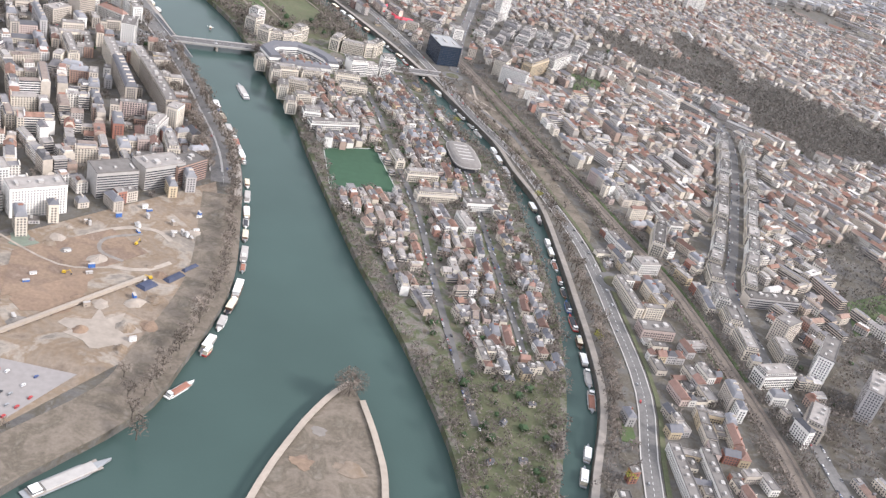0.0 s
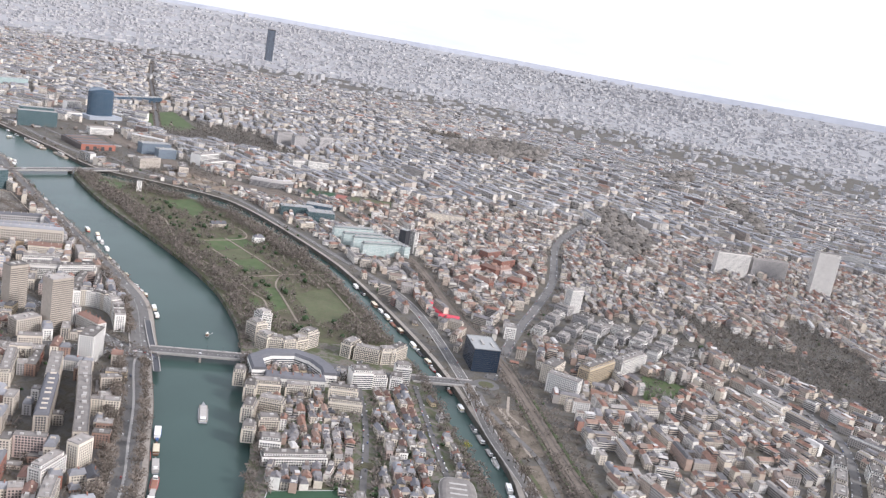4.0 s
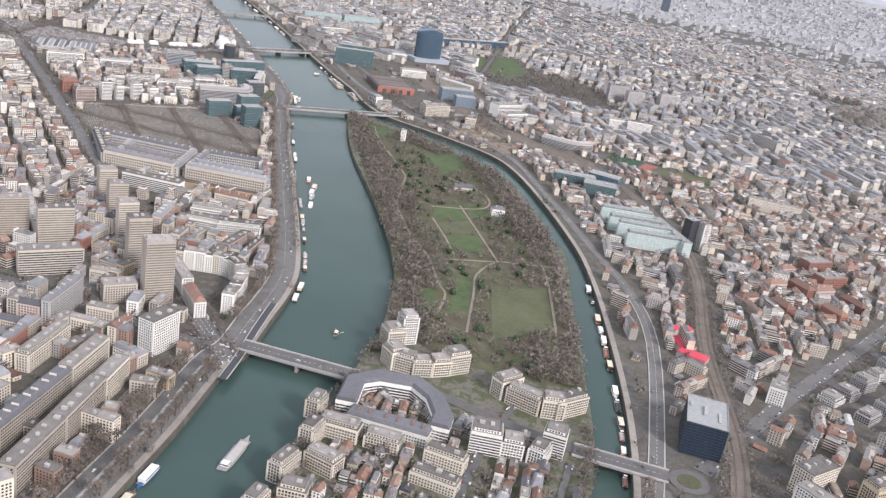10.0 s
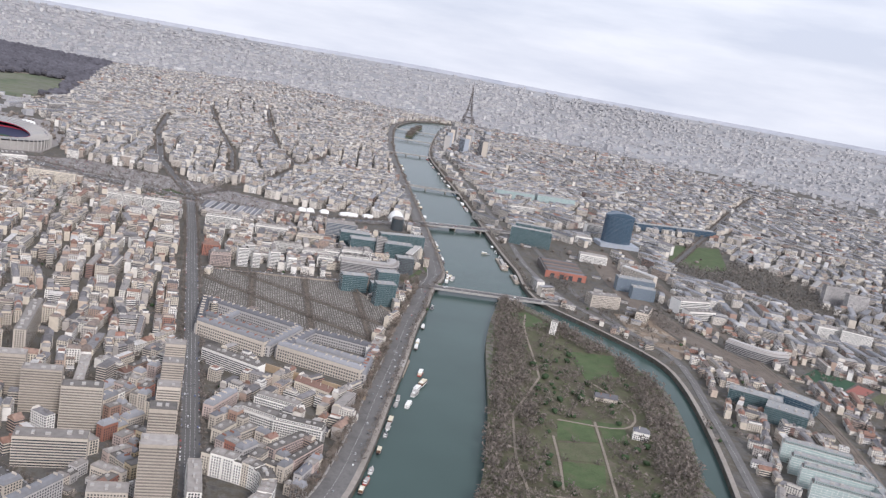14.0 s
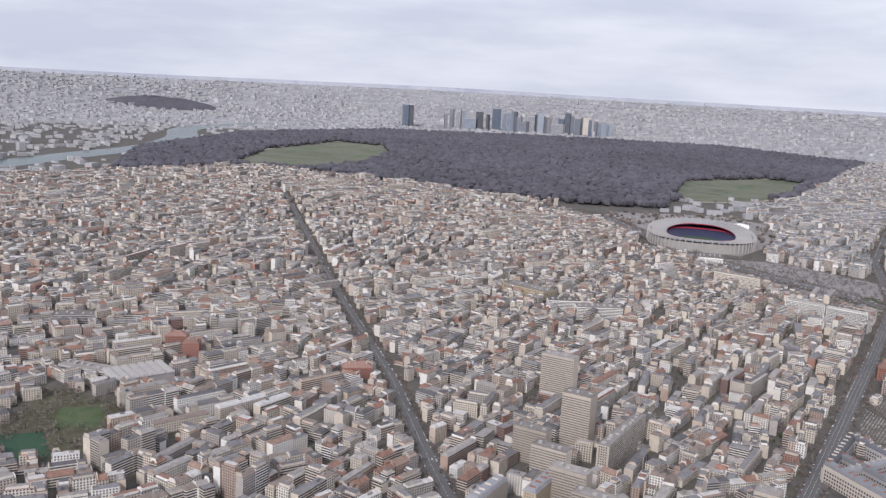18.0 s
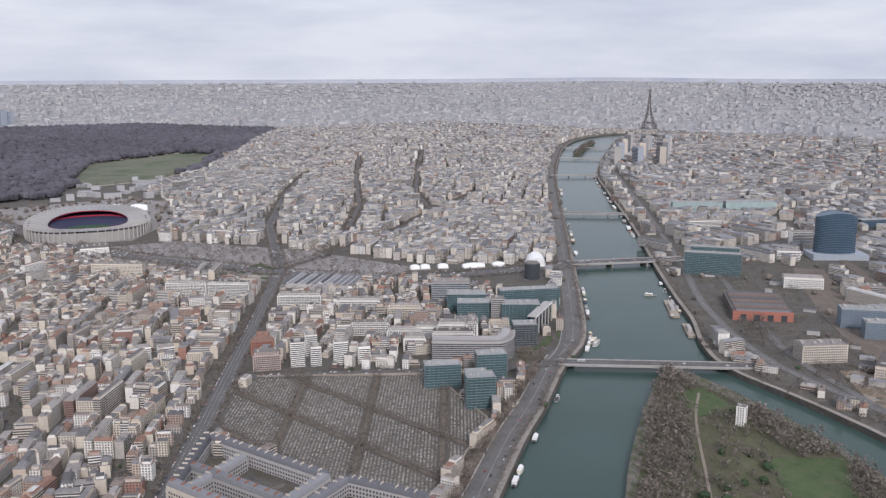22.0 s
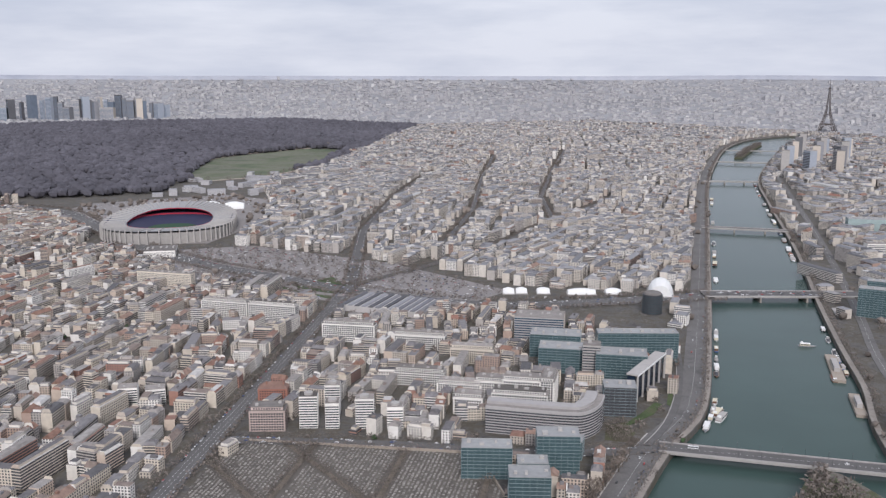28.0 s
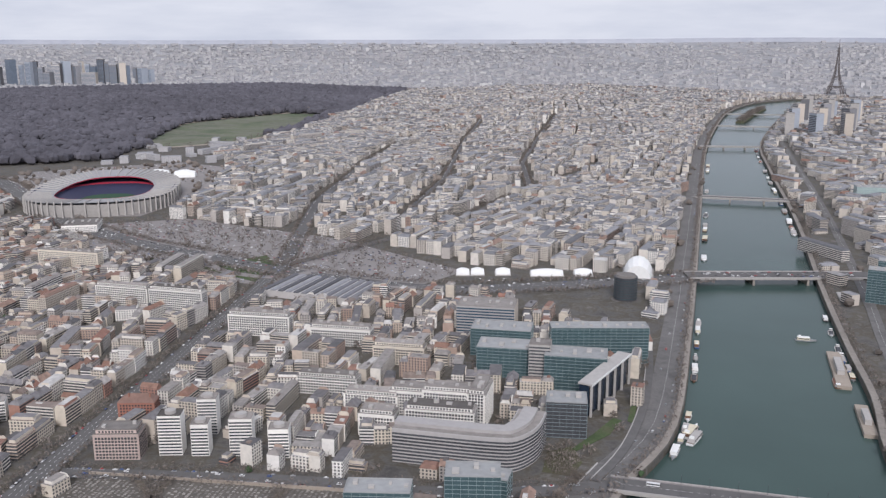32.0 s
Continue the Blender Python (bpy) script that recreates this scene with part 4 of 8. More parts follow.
# ---- single buildings ----
def window_row(w, d, z, bay, ww, wh, out=0.04, ribbon=False):
    """One storey of windows round a body w x d: panes, or one ribbon, set a little proud of the wall."""
    b = Bag()
    if ribbon:
        return b.box(-w / 2 - out, w / 2 + out, -d / 2 - out, d / 2 + out, z, z + wh).shape()
    for side, (ln, off) in enumerate(((w, d / 2), (d, w / 2), (w, d / 2), (d, w / 2))):
        n = max(1, int((ln - 0.5) / bay))
        xs = [(-n * bay / 2 + (i + 0.5) * bay - ww / 2, -n * bay / 2 + (i + 0.5) * bay + ww / 2) for i in range(n)]
        c, s = (1, 0, -1, 0)[side], (0, 1, 0, -1)[side]
        o = off + out
        for x0, x1 in xs:
            b.quad(*[(c * x + s * o, s * x - c * o, zz) for x, zz in ((x0, z), (x1, z), (x1, z + wh), (x0, z + wh))])
    return b.shape()


def roof_on(ob, w, d, h, kind, material, rng):
    b = Bag()
    if kind == "gable":
        e = 0.25
        rz = h + d * 0.38
        b.add([(-w / 2 - e, -d / 2 - e, h), (w / 2 + e, -d / 2 - e, h), (w / 2 + e, d / 2 + e, h), (-w / 2 - e, d / 2 + e, h), (-w / 2 - e, 0, rz), (w / 2 + e, 0, rz)],
              [(0, 1, 5, 4), (2, 3, 4, 5), (1, 2, 5), (3, 0, 4), (3, 2, 1, 0)])
    elif kind == "hip":
        e, q = 0.2, min(w, d) / 2
        rz = h + q * 0.75
        b.add([(-w / 2 - e, -d / 2 - e, h), (w / 2 + e, -d / 2 - e, h), (w / 2 + e, d / 2 + e, h), (-w / 2 - e, d / 2 + e, h), (-w / 2 + q * 0.9, -0.05, rz), (w / 2 - q * 0.9, -0.05, rz), (w / 2 - q * 0.9, 0.05, rz), (-w / 2 + q * 0.9, 0.05, rz)],
              [(0, 1, 5, 4), (1, 2, 6, 5), (2, 3, 7, 6), (3, 0, 4, 7), (4, 5, 6, 7), (3, 2, 1, 0)])
    elif kind == "mansard":
        b.box(-w / 2 - 0.15, w / 2 + 0.15, -d / 2 - 0.15, d / 2 + 0.15, h, h + 0.2)
        b.box(-w / 2, w / 2, -d / 2, d / 2, h + 0.2, h + 1.5, inset=0.65)
        b.box(-w / 2 + 0.65, w / 2 - 0.65, -d / 2 + 0.65, d / 2 - 0.65, h + 1.5, h + 1.8, inset=0.6)
    else:
        t = 0.22
        b.box(-w / 2, w / 2, -d / 2, d / 2, h, h + 0.06)
        for x0, x1, y0, y1 in ((-w / 2, w / 2, -d / 2, -d / 2 + t), (-w / 2, w / 2, d / 2 - t, d / 2), (-w / 2, -w / 2 + t, -d / 2 + t, d / 2 - t), (w / 2 - t, w / 2, -d / 2 + t, d / 2 - t)):
            b.box(x0, x1, y0, y1, h + 0.06, h + 0.42)
    part("roof", b.shape(), material, ob)
    c = Bag()
    k = max(1, int(w / 5))
    for i in range(k):
        cx = -w / 2 + (i + rng.uniform(0.25, 0.75)) * w / k
        if kind in ("gable", "hip"):
            c.box(cx - 0.2, cx + 0.2, -d * 0.2 - 0.2, -d * 0.2 + 0.25, h + d * 0.1, h + d * 0.38 + 0.5)
        elif kind == "mansard":
            c.box(cx - 0.18, cx + 0.18, -d * 0.3, d * 0.15, h + 1.4, h + 2.5)
        else:
            sx, sy = rng.uniform(0.4, 1.1), rng.uniform(0.4, max(0.5, d * 0.18))
            cy = rng.uniform(-0.2, 0.2) * d
            c.box(cx - sx, cx + sx, cy - sy, cy + sy, h + 0.06, h + rng.uniform(0.5, 1.3))
    part(("chimney" if k == 1 else "chimney_line") if kind != "flat" else "roof_plant", c.shape(), M_CONC if kind == "flat" else M_BRICK if rng.rand() < 0.4 else M_WALLS[2], ob, kind="stuff" if k > 1 else "")


ROOFW = {"gable": "pitched tile roof", "hip": "hipped tile roof", "mansard": "grey zinc mansard roof", "flat": "flat gravel roof"}


def building(name, label, cat, at, w, d, h, wall, roof="flat", roof_mat=None, style="grid", glass=None, storey=1.2, bay=1.15, attic=False, seed=0, group="", rows=True, frame=None):
    """A building with its base centre at the pose at: walls, one part for each storey of windows, roof and what stands on it."""
    rng = np.random.RandomState(seed)
    hb = h - (1.3 if attic else 0)
    b = Bag().box(-w / 2, w / 2, -d / 2, d / 2, -0.2, hb)
    ob = thing(name, label, cat, b.v, b.f, wall, group=group, at=at)
    glass = glass or M_GLASS
    n = max(1, int((hb - 0.3) / storey))
    if style == "glass":
        for i in range(n + 1):
            z = min(hb - 0.3, 0.2 + i * storey)
            part("floor_band", Bag().box(-w / 2 - 0.06, w / 2 + 0.06, -d / 2 - 0.06, d / 2 + 0.06, z, z + 0.17).shape(), frame or M_TEALFRAME, ob)
        m = Bag()
        for sx, sy, ln, ax in ((0, -1, w, 0), (0, 1, w, 0), (-1, 0, d, 1), (1, 0, d, 1)):
            for i in range(int(ln / 2.4) + 1):
                u = -ln / 2 + i * ln / max(1, int(ln / 2.4))
                x, y = (u, sy * (d / 2 + 0.03)) if ax == 0 else (sx * (w / 2 + 0.03), u)
                m.box(x - 0.04, x + 0.04, y - 0.04, y + 0.04, 0, hb)
        part("mullion_grid", m.shape(), frame or M_TEALFRAME, ob, kind="stuff")
    else:
        alls = Bag()
        for i in range(n):
            z = (0.5 if style == "balcony" else 0.35) + i * storey
            shp = window_row(w, d, z, bay, bay * (0.7 if style == "balcony" else 0.55), storey * (0.5 if style == "bands" else 0.72 if style == "balcony" else 0.56), ribbon=style == "bands")
            if rows and style == "bands":
                part("window_band", shp, glass, ob)
            else:
                alls.add(*shp)
        if style == "bands":
            e = Bag()
            for s in (-1, 1):
                e.box(s * (w / 2 + 0.05) - 0.06, s * (w / 2 + 0.05) + 0.06, -d / 2 - 0.06, d / 2 + 0.06, -0.2, hb)
                part("end_wall", (e.v, e.f), wall if wall is not M_WALLS[3] else M_WALLS[2], ob)
                e = Bag()
        if alls.v:
            part("glazing", alls.shape(), glass, ob, kind="stuff")
        if style == "balcony":
            rest = Bag()
            for i in range(1, n):
                z = 0.2 + i * storey
                for s in (-1, 1):
                    y0, y1 = sorted((s * d / 2, s * (d / 2 + 0.32))), s * (d / 2 + 0.29)
                    bl = Bag().box(-w / 2 + 0.4, w / 2 - 0.4, y0[0], y0[1], z, z + 0.12).box(-w / 2 + 0.4, w / 2 - 0.4, y1 - 0.03, y1 + 0.03, z + 0.12, z + 0.36)
                    if rows:
                        part("balcony", bl.shape(), wall, ob)
                    else:
                        rest.add(*bl.shape())
            if rest.v:
                part("balcony_front", rest.shape(), wall, ob, kind="stuff")
    if style == "glass" and roof == "flat" and roof_mat is None:
        roof_mat = M_OFFROOF
    rm = roof_mat or {"gable": M_TILE, "hip": M_TILE, "mansard": M_ZINC, "flat": M_FLAT}[roof]
    if attic and w > 3 and d > 3.4:
        part("terrace", Bag().box(-w / 2, w / 2, -d / 2, d / 2, hb, hb + 0.08).shape(), M_FLAT, ob)
        at_ = part("attic", Bag().box(-w / 2 + 0.9, w / 2 - 0.9, -d / 2 + 0.8, d / 2 - 0.8, hb + 0.08, h).shape(), wall, ob)
        part("attic_glazing", window_row(w - 1.8, d - 1.6, hb + 0.3, bay, bay * 0.6, 0.7), glass, at_, kind="stuff")
        roof_on(ob, w - 1.7, d - 1.5, h, roof, rm, rng)
    else:
        roof_on(ob, w, d, hb, roof, rm, rng)
    return ob


def front(ax, ay, ang, w, d):
    """The pose of a body whose front edge starts at (ax, ay), runs w metres along ang, and which lies to the left of it."""
    u, n = (math.cos(radians(ang)), math.sin(radians(ang))), (-math.sin(radians(ang)), math.cos(radians(ang)))
    x, y = ax + u[0] * w / 2 + n[0] * d / 2, ay + u[1] * w / 2 + n[1] * d / 2
    keep_clear(x, y, 0, ang, w / 2 + 0.6, d / 2 + 0.6)
    return turned(x, y, ang)


def bent(name, label, cat, line, d, h, wall, glass, storey=1.3, top=None, group="", mansard=None):
    """A block along a curved front line, lying to its left: body, a window band for each storey, roof with a parapet and an attic."""
    back = aside(line, d)
    outl = line + back[::-1]
    ob = thing(name, label, cat, *Bag().prism(outl, -0.2, h).shape(), wall, group=group)
    rim_ = aside(line, -0.08) + aside(line, d + 0.08)[::-1]
    for i in range(int((h - 0.4) / storey)):
        part("window_band", Bag().prism(rim_, 0.4 + i * storey, 0.4 + i * storey + storey * 0.55).shape(), glass, ob)
    part("roof", Bag().prism(aside(line, 0.5) + aside(line, d - 0.5)[::-1], h, h + 0.1).shape(), M_FLAT, ob)
    if mansard:
        n = len(outl)
        inner_ = aside(line, 1.0) + aside(line, d - 1.0)[::-1]
        part("mansard_roof", ([(x, y, h + 0.1) for x, y in rim_] + [(x, y, h + 1.7) for x, y in inner_], [(i, (i + 1) % n, n + (i + 1) % n, n + i) for i in range(n)] + [tuple(range(n, 2 * n))]), mansard, ob, "steep grey roof slopes")
    else:
        part("attic", Bag().prism(aside(line, d * 0.3) + aside(line, d * 0.8)[::-1], h + 0.1, h + 1.3).shape(), top or wall, ob)
    for x, y in outl[::3]:
        keep_clear(x, y, d * 0.5)
    return ob


GA = A_MAIN = 155.6
CROSS = GA - 90
W_ = dict(zip(("cream", "white", "stone", "grey", "ochre", "pink", "brown", "red"), M_WALLS))
# loggia shade put into the colour of flat bands; no recess is built
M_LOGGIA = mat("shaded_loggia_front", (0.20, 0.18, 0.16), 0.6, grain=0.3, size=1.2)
TOWERS = "tall apartment slab of beige concrete with long window bands"
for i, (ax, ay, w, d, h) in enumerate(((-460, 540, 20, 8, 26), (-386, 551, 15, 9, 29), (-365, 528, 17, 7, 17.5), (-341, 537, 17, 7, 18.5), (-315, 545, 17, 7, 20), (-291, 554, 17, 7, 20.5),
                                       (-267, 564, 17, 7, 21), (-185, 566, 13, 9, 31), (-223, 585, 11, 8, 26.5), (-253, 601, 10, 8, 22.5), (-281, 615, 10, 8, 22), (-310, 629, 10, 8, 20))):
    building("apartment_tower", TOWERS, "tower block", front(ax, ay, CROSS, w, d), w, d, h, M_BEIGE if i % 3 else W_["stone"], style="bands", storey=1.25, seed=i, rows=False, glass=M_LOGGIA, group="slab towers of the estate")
for i, (ax, ay, ang, w, d, h) in enumerate(((-352, 573, GA, 52, 6, 16), (-241, 538, CROSS, 28, 8, 13), (-196, 552, CROSS, 15, 8, 9), (-300, 585, GA, 40, 5, 6), (-270, 570, GA, 36, 5, 6), (-392, 590, GA, 30, 6, 10))):
    building("apartment_slab", "long low apartment slab of the concrete estate", "apartment block", front(ax, ay, ang, w, d), w, d, h, W_["stone"], style="bands" if i % 2 else "grid", seed=20 + i)
building("apartment_block", "cream apartment block round a courtyard, zinc roof", "apartment block", front(-284, 514, CROSS, 30, 6), 30, 6, 12.5, W_["cream"], "mansard", seed=31)
building("apartment_block", "cream apartment block round a courtyard, zinc roof", "apartment block", front(-290, 517, GA, 26, 6), 26, 6, 12.5, W_["cream"], "mansard", seed=32)
building("apartment_block", "ochre apartment block round a courtyard, zinc roof", "apartment block", front(-300, 540, GA, 26, 6), 26, 6, 13.5, W_["ochre"], "mansard", seed=33)
building("office_building", "white office building with long dark window bands", "office", front(-331, 660, 25, 38, 7), 38, 7, 8.5, W_["white"], style="bands", seed=34)
building("apartment_block", "white apartment block with balconies beside the quay", "apartment block", front(-250, 642, 30, 22, 7), 22, 7, 10, W_["white"], style="balcony", attic=True, seed=35)
building("apartment_block", "white apartment block with balconies beside the quay", "apartment block", front(-232, 650, 42, 24, 7), 24, 7, 10.5, W_["white"], style="balcony", attic=True, seed=36)
building("apartment_block", "white apartment block with balconies beside the quay", "apartment block", front(-262, 656, 35, 24, 7), 24, 7, 9.5, W_["white"], style="balcony", attic=True, seed=37)
building("town_hall_wing", "cream building with a long red tile roof", "public building", front(-280, 690, 25, 22, 6), 22, 6, 6, W_["cream"], "gable", seed=38)

# the crescent with its courtyard
CRES = smooth([(-213, 607), (-201, 616), (-191, 621), (-180, 619.5), (-171, 612.5), (-163, 601), (-156, 590)], 3)
for i in range(len(CRES) - 1):
    (x0, y0), (x1, y1) = CRES[i], CRES[i + 1]
    ln = math.hypot(x1 - x0, y1 - y0)
    building("curved_block_section", "white section of a curved apartment block", "apartment block", turned((x0 + x1) / 2, (y0 + y1) / 2, math.degrees(math.atan2(y1 - y0, x1 - x0))), ln + 0.3, 6, 10.5 if i % 3 else 9.8, W_["white"] if i % 4 else W_["cream"], style="grid", seed=40 + i, group="sections of the curved block", rows=False)
    keep_clear((x0 + x1) / 2, (y0 + y1) / 2, 4)
building("apartment_block", "white apartment block facing the avenue", "apartment block", front(-181, 591, GA, 28, 5.5), 28, 5.5, 9, W_["white"], style="balcony", seed=55)
building("apartment_block", "white apartment block with a red tile roof", "apartment block", front(-159, 580, GA, 20, 5.5), 20, 5.5, 8, W_["white"], "hip", seed=56)
keep_clear(-188, 604, 13)

# long rows behind the western quay
for i, (ax, ay, ang, w, d, h, wl) in enumerate(((-95, 450, 118, 30, 6, 12, "stone"), (-109.5, 477, 119, 29, 6, 12, "stone"), (-124, 503, 119, 19, 6, 11, "cream"), (-118, 458, 116, 44, 6, 10.5, "stone"), (-138, 498, 117, 28, 6, 11, "cream"),
                                             (-92, 438, 80, 9, 6, 12, "cream"), (-143, 538, 100, 16, 8, 16, "white"), (-160, 494, 117, 30, 6, 9, "cream"), (-81, 402, 112, 18, 6, 9, "cream"), (-97, 420, 85, 16, 6, 9, "white"))):
    at = front(ax, ay, ang, w, d)
    building("apartment_block", f"{ {'stone': 'beige concrete', 'white': 'white rendered', 'cream': 'cream rendered'}[wl] } apartment block in a long row with balconies", "apartment block", at, w, d, h, M_BEIGE if i in (0, 1, 3) else W_[wl], "flat" if i != 3 else "mansard", M_SLATE if i == 3 else None, style="balcony" if i < 5 else "grid", seed=60 + i, attic=i > 6)

# offices by the river bend
for i, (ax, ay, ang, w, d, h, gl, st) in enumerate(((-613, 917, 62, 29, 16, 15, M_BLUEGLASS, "bands"), (-582, 914, 62, 28, 14, 13, M_TEALGLASS, "glass"), (-556, 908, 62, 24, 13, 13.5, M_TEALGLASS, "glass"), (-540, 926, 62, 9, 8, 18, M_CONC, "none"),
                                                  (-533, 930, 62, 26, 13, 15, M_TEALGLASS, "glass"), (-560, 945, 72, 44, 9, 17, M_TEALGLASS, "glass"), (-489, 912, 66, 15, 11, 14, M_DARK, "glass"), (-441, 858, 70, 17, 10, 16, M_TEALGLASS, "glass"),
                                                  (-446, 828, 70, 20, 9, 13, M_TEALGLASS, "glass"), (-408, 833, 70, 15, 10, 17, M_TEALGLASS, "glass"), (-455, 868, 57, 15, 8, 8, M_TEALGLASS, "glass"), (-432, 846, 70, 12, 8, 10, M_TEALGLASS, "glass"))):
    building("office_building", "teal glass office block with pale floor bands" if gl is M_TEALGLASS else "dark blue glass office block with a flat roof" if gl is not M_CONC else "grey concrete office tower", "office",
             front(ax, ay, ang, w, d), w, d, h, W_["grey"] if st == "bands" else gl, style="bands" if st != "glass" else "glass", seed=80 + i, storey=1.45, rows=st == "bands", glass=M_BLUEGLASS if st == "bands" else None)
bent_front = smooth([(-487, 853), (-478, 868), (-469, 884), (-467, 892), (-473, 902), (-484, 910)])
bent("curved_office", "large grey curved office with thin window bands", "office", bent_front, 10.5, 12.5, W_["grey"], M_GLASS, 1.25, W_["grey"])
for i, (ax, ay, ang, w, d, h) in enumerate(((-504, 862, 62, 26, 8, 13), (-516, 872, 62, 22, 8, 14.5), (-500, 892, 150, 18, 7, 16), (-528, 862, 62, 24, 8, 11), (-512, 846, 62, 14, 8, 10))):
    building("terraced_block", "white stepped apartment block with balconies and roof terraces", "apartment block", front(ax, ay, ang, w, d), w, d, h, W_["white"], style="balcony", attic=True, seed=95 + i, rows=False, group="white terraced blocks behind the offices")
at = front(-500, 936, 131, 42, 6)
ob = thing("portal_office", "dark glass office under a pale frame of tall columns", "office", *Bag().box(-20.4, 20.4, -1.4, 2.6, 0, 12.6).shape(), M_NAVY, at=at)
part("roof", Bag().box(-21, 21, -3, 3, 13, 13.7).shape(), M_CONC, ob, "grey frame roof")
part("roof_edge", Bag().box(-21.1, 21.1, -3.15, -3, 12.9, 13.8).shape(), M_WHITE, ob, "white roof edge")
for i in range(6):
    part("column", Bag().box(-20.9 + i * 8.2, -20.1 + i * 8.2, -3, -2.2, 0, 13).shape(), M_CONC, ob, "pale column")
n = 20
pts = [(6.5 * math.cos(i * math.tau / n), 6.5 * math.sin(i * math.tau / n)) for i in range(n)]
keep_clear(-645, 1028, 11)
ob = thing("round_office", "round dark glass office with a flat roof", "office", *Bag().prism(pts, 0, 13).shape(), M_DARK, at=turned(-645, 1028, 0))
for i in range(8):
    part("floor_band", Bag().prism([(x * 1.02, y * 1.02) for x, y in pts], 1 + i * 1.5, 1.25 + i * 1.5).shape(), M_TEALGLASS, ob)
part("roof", Bag().prism([(x * 0.9, y * 0.9) for x, y in pts], 13, 14.2, 0.9).shape(), M_FLAT, ob)


def dome_tent(x, y, ang, w, d, h, label):
    b = Bag()
    n, m = 10, 8
    vs = [(-w / 2 + w * i / n, d / 2 * -math.cos(math.pi * j / m) * (0.85 + 0.15 * math.sin(math.pi * i / n)), h * math.sin(math.pi * j / m) * (0.75 + 0.25 * math.sin(math.pi * i / n))) for i in range(n + 1) for j in range(m + 1)]
    fs = [(i * (m + 1) + j, (i + 1) * (m + 1) + j, (i + 1) * (m + 1) + j + 1, i * (m + 1) + j + 1) for i in range(n) for j in range(m)]
    fs += [tuple(range(m, -1, -1)), tuple(n * (m + 1) + j for j in range(m + 1))]
    b.add(vs, fs)
    keep_clear(x, y, max(w, d) * 0.5)
    ob = thing("tensile_hall", label, "tent", b.v, b.f, M_WHITE, group="white halls by the ring road", at=turned(x, y, ang))
    part("plinth", Bag().box(-w / 2 - 0.5, w / 2 + 0.5, -d / 2 - 0.5, d / 2 + 0.5, -0.2, 0.5).shape(), M_CONC, ob)
    return ob


dome_tent(-692, 1062, 150, 26, 18, 11, "large white tensile tennis hall beside the river")
for x, y, w, d in ((-724, 957, 8, 9), (-722, 966, 8, 9), (-717, 981, 9, 9), (-706, 1006, 20, 9), (-700, 1028, 11, 9)):
    dome_tent(x, y, 72, w, d, 4.2, "small white tent hall beside the ring road")

# white and glass towers, brick block, bars north of the cemetery
for i, (ax, ay, w, d, h) in enumerate(((-516, 775, 8, 6, 15), (-508, 799, 8, 6, 14), (-512, 786, 6, 6, 12), (-502, 812, 7, 6, 11), (-530, 789, 7, 6, 14))):
    at = front(ax, ay, 75, w, d)
    ob = building("apartment_tower", "white tower with a dark glass front and a round roof house", "tower block", at, w, d, h, W_["white"], style="bands", seed=120 + i, group="white towers by the cemetery")
    part("roof_drum", Bag().prism([(2 * math.cos(k * math.tau / 12), 2 * math.sin(k * math.tau / 12)) for k in range(12)], h, h + 1.2).shape(), M_CONC, ob)
for i, (ax, ay, ang, w, d, h, wl, rf, st) in enumerate(((-519, 753, 74, 16, 9, 11, "pink", "flat", "balcony"), (-548, 760, 74, 14, 7, 9, "red", "hip", "grid"), (-717, 742, 58, 32, 6, 14, "white", "flat", "balcony"), (-699, 770, 58, 32, 6, 14.5, "white", "flat", "balcony"),
                                                    (-819, 701, 58, 44, 6, 13, "cream", "flat", "grid"), (-647, 808, 63, 32, 6, 12, "white", "flat", "balcony"), (-571, 696, 85, 9, 7, 8, "white", "flat", "bands"), (-565, 709, 91, 9, 7, 8, "white", "flat", "bands"),
                                                    (-620, 845, 62, 30, 7, 10, "white", "flat", "balcony"), (-585, 868, 62, 24, 7, 10, "cream", "flat", "balcony"), (-560, 830, 62, 26, 7, 9, "white", "flat", "balcony"), (-535, 845, 62, 22, 7, 9, "white", "flat", "balcony"))):
    building("apartment_block", f"{ {'pink': 'pinkish', 'red': 'red brick', 'white': 'white', 'cream': 'cream'}[wl] } apartment bar with {'balconies' if st == 'balcony' else 'rows of windows'} and a flat roof" if rf == "flat" else "red brick apartment house with a hipped tile roof", "apartment block", front(ax, ay, ang, w, d), w, d, h, W_[wl], rf, style=st, seed=130 + i, attic=st == "balcony")

# the eastern bank past the island
keep_clear(-575, 1315, 26)
n = 28
pts = [(19 * math.cos(i * math.tau / n), 11 * math.sin(i * math.tau / n)) for i in range(n)]
ob = thing("blue_office_tower", "rounded blue glass office tower with a sloping crown", "office tower", *Bag().prism(pts, 0, 38).shape(), M_BLUEGLASS, at=turned(-585, 1322, 60))
for i in range(23):
    part("floor_band", Bag().prism([(x * 1.012, y * 1.012) for x, y in pts], 2 + i * 1.6, 2.25 + i * 1.6).shape(), M_HAZEGLASS, ob)
cr_ = Bag()
cr_.add([(x, y, 38) for x, y in pts] + [(x * 0.97, y * 0.97, 42.5 - 4.0 * (x / 19) ** 2) for x, y in pts], [(i, (i + 1) % n, n + (i + 1) % n, n + i) for i in range(n)] + [tuple(range(n, 2 * n))])
part("crown", cr_.shape(), M_BLUEGLASS, ob)
part("podium", Bag().box(-24, 26, -16, 13, 0, 5).shape(), M_HAZEBLUE, ob)
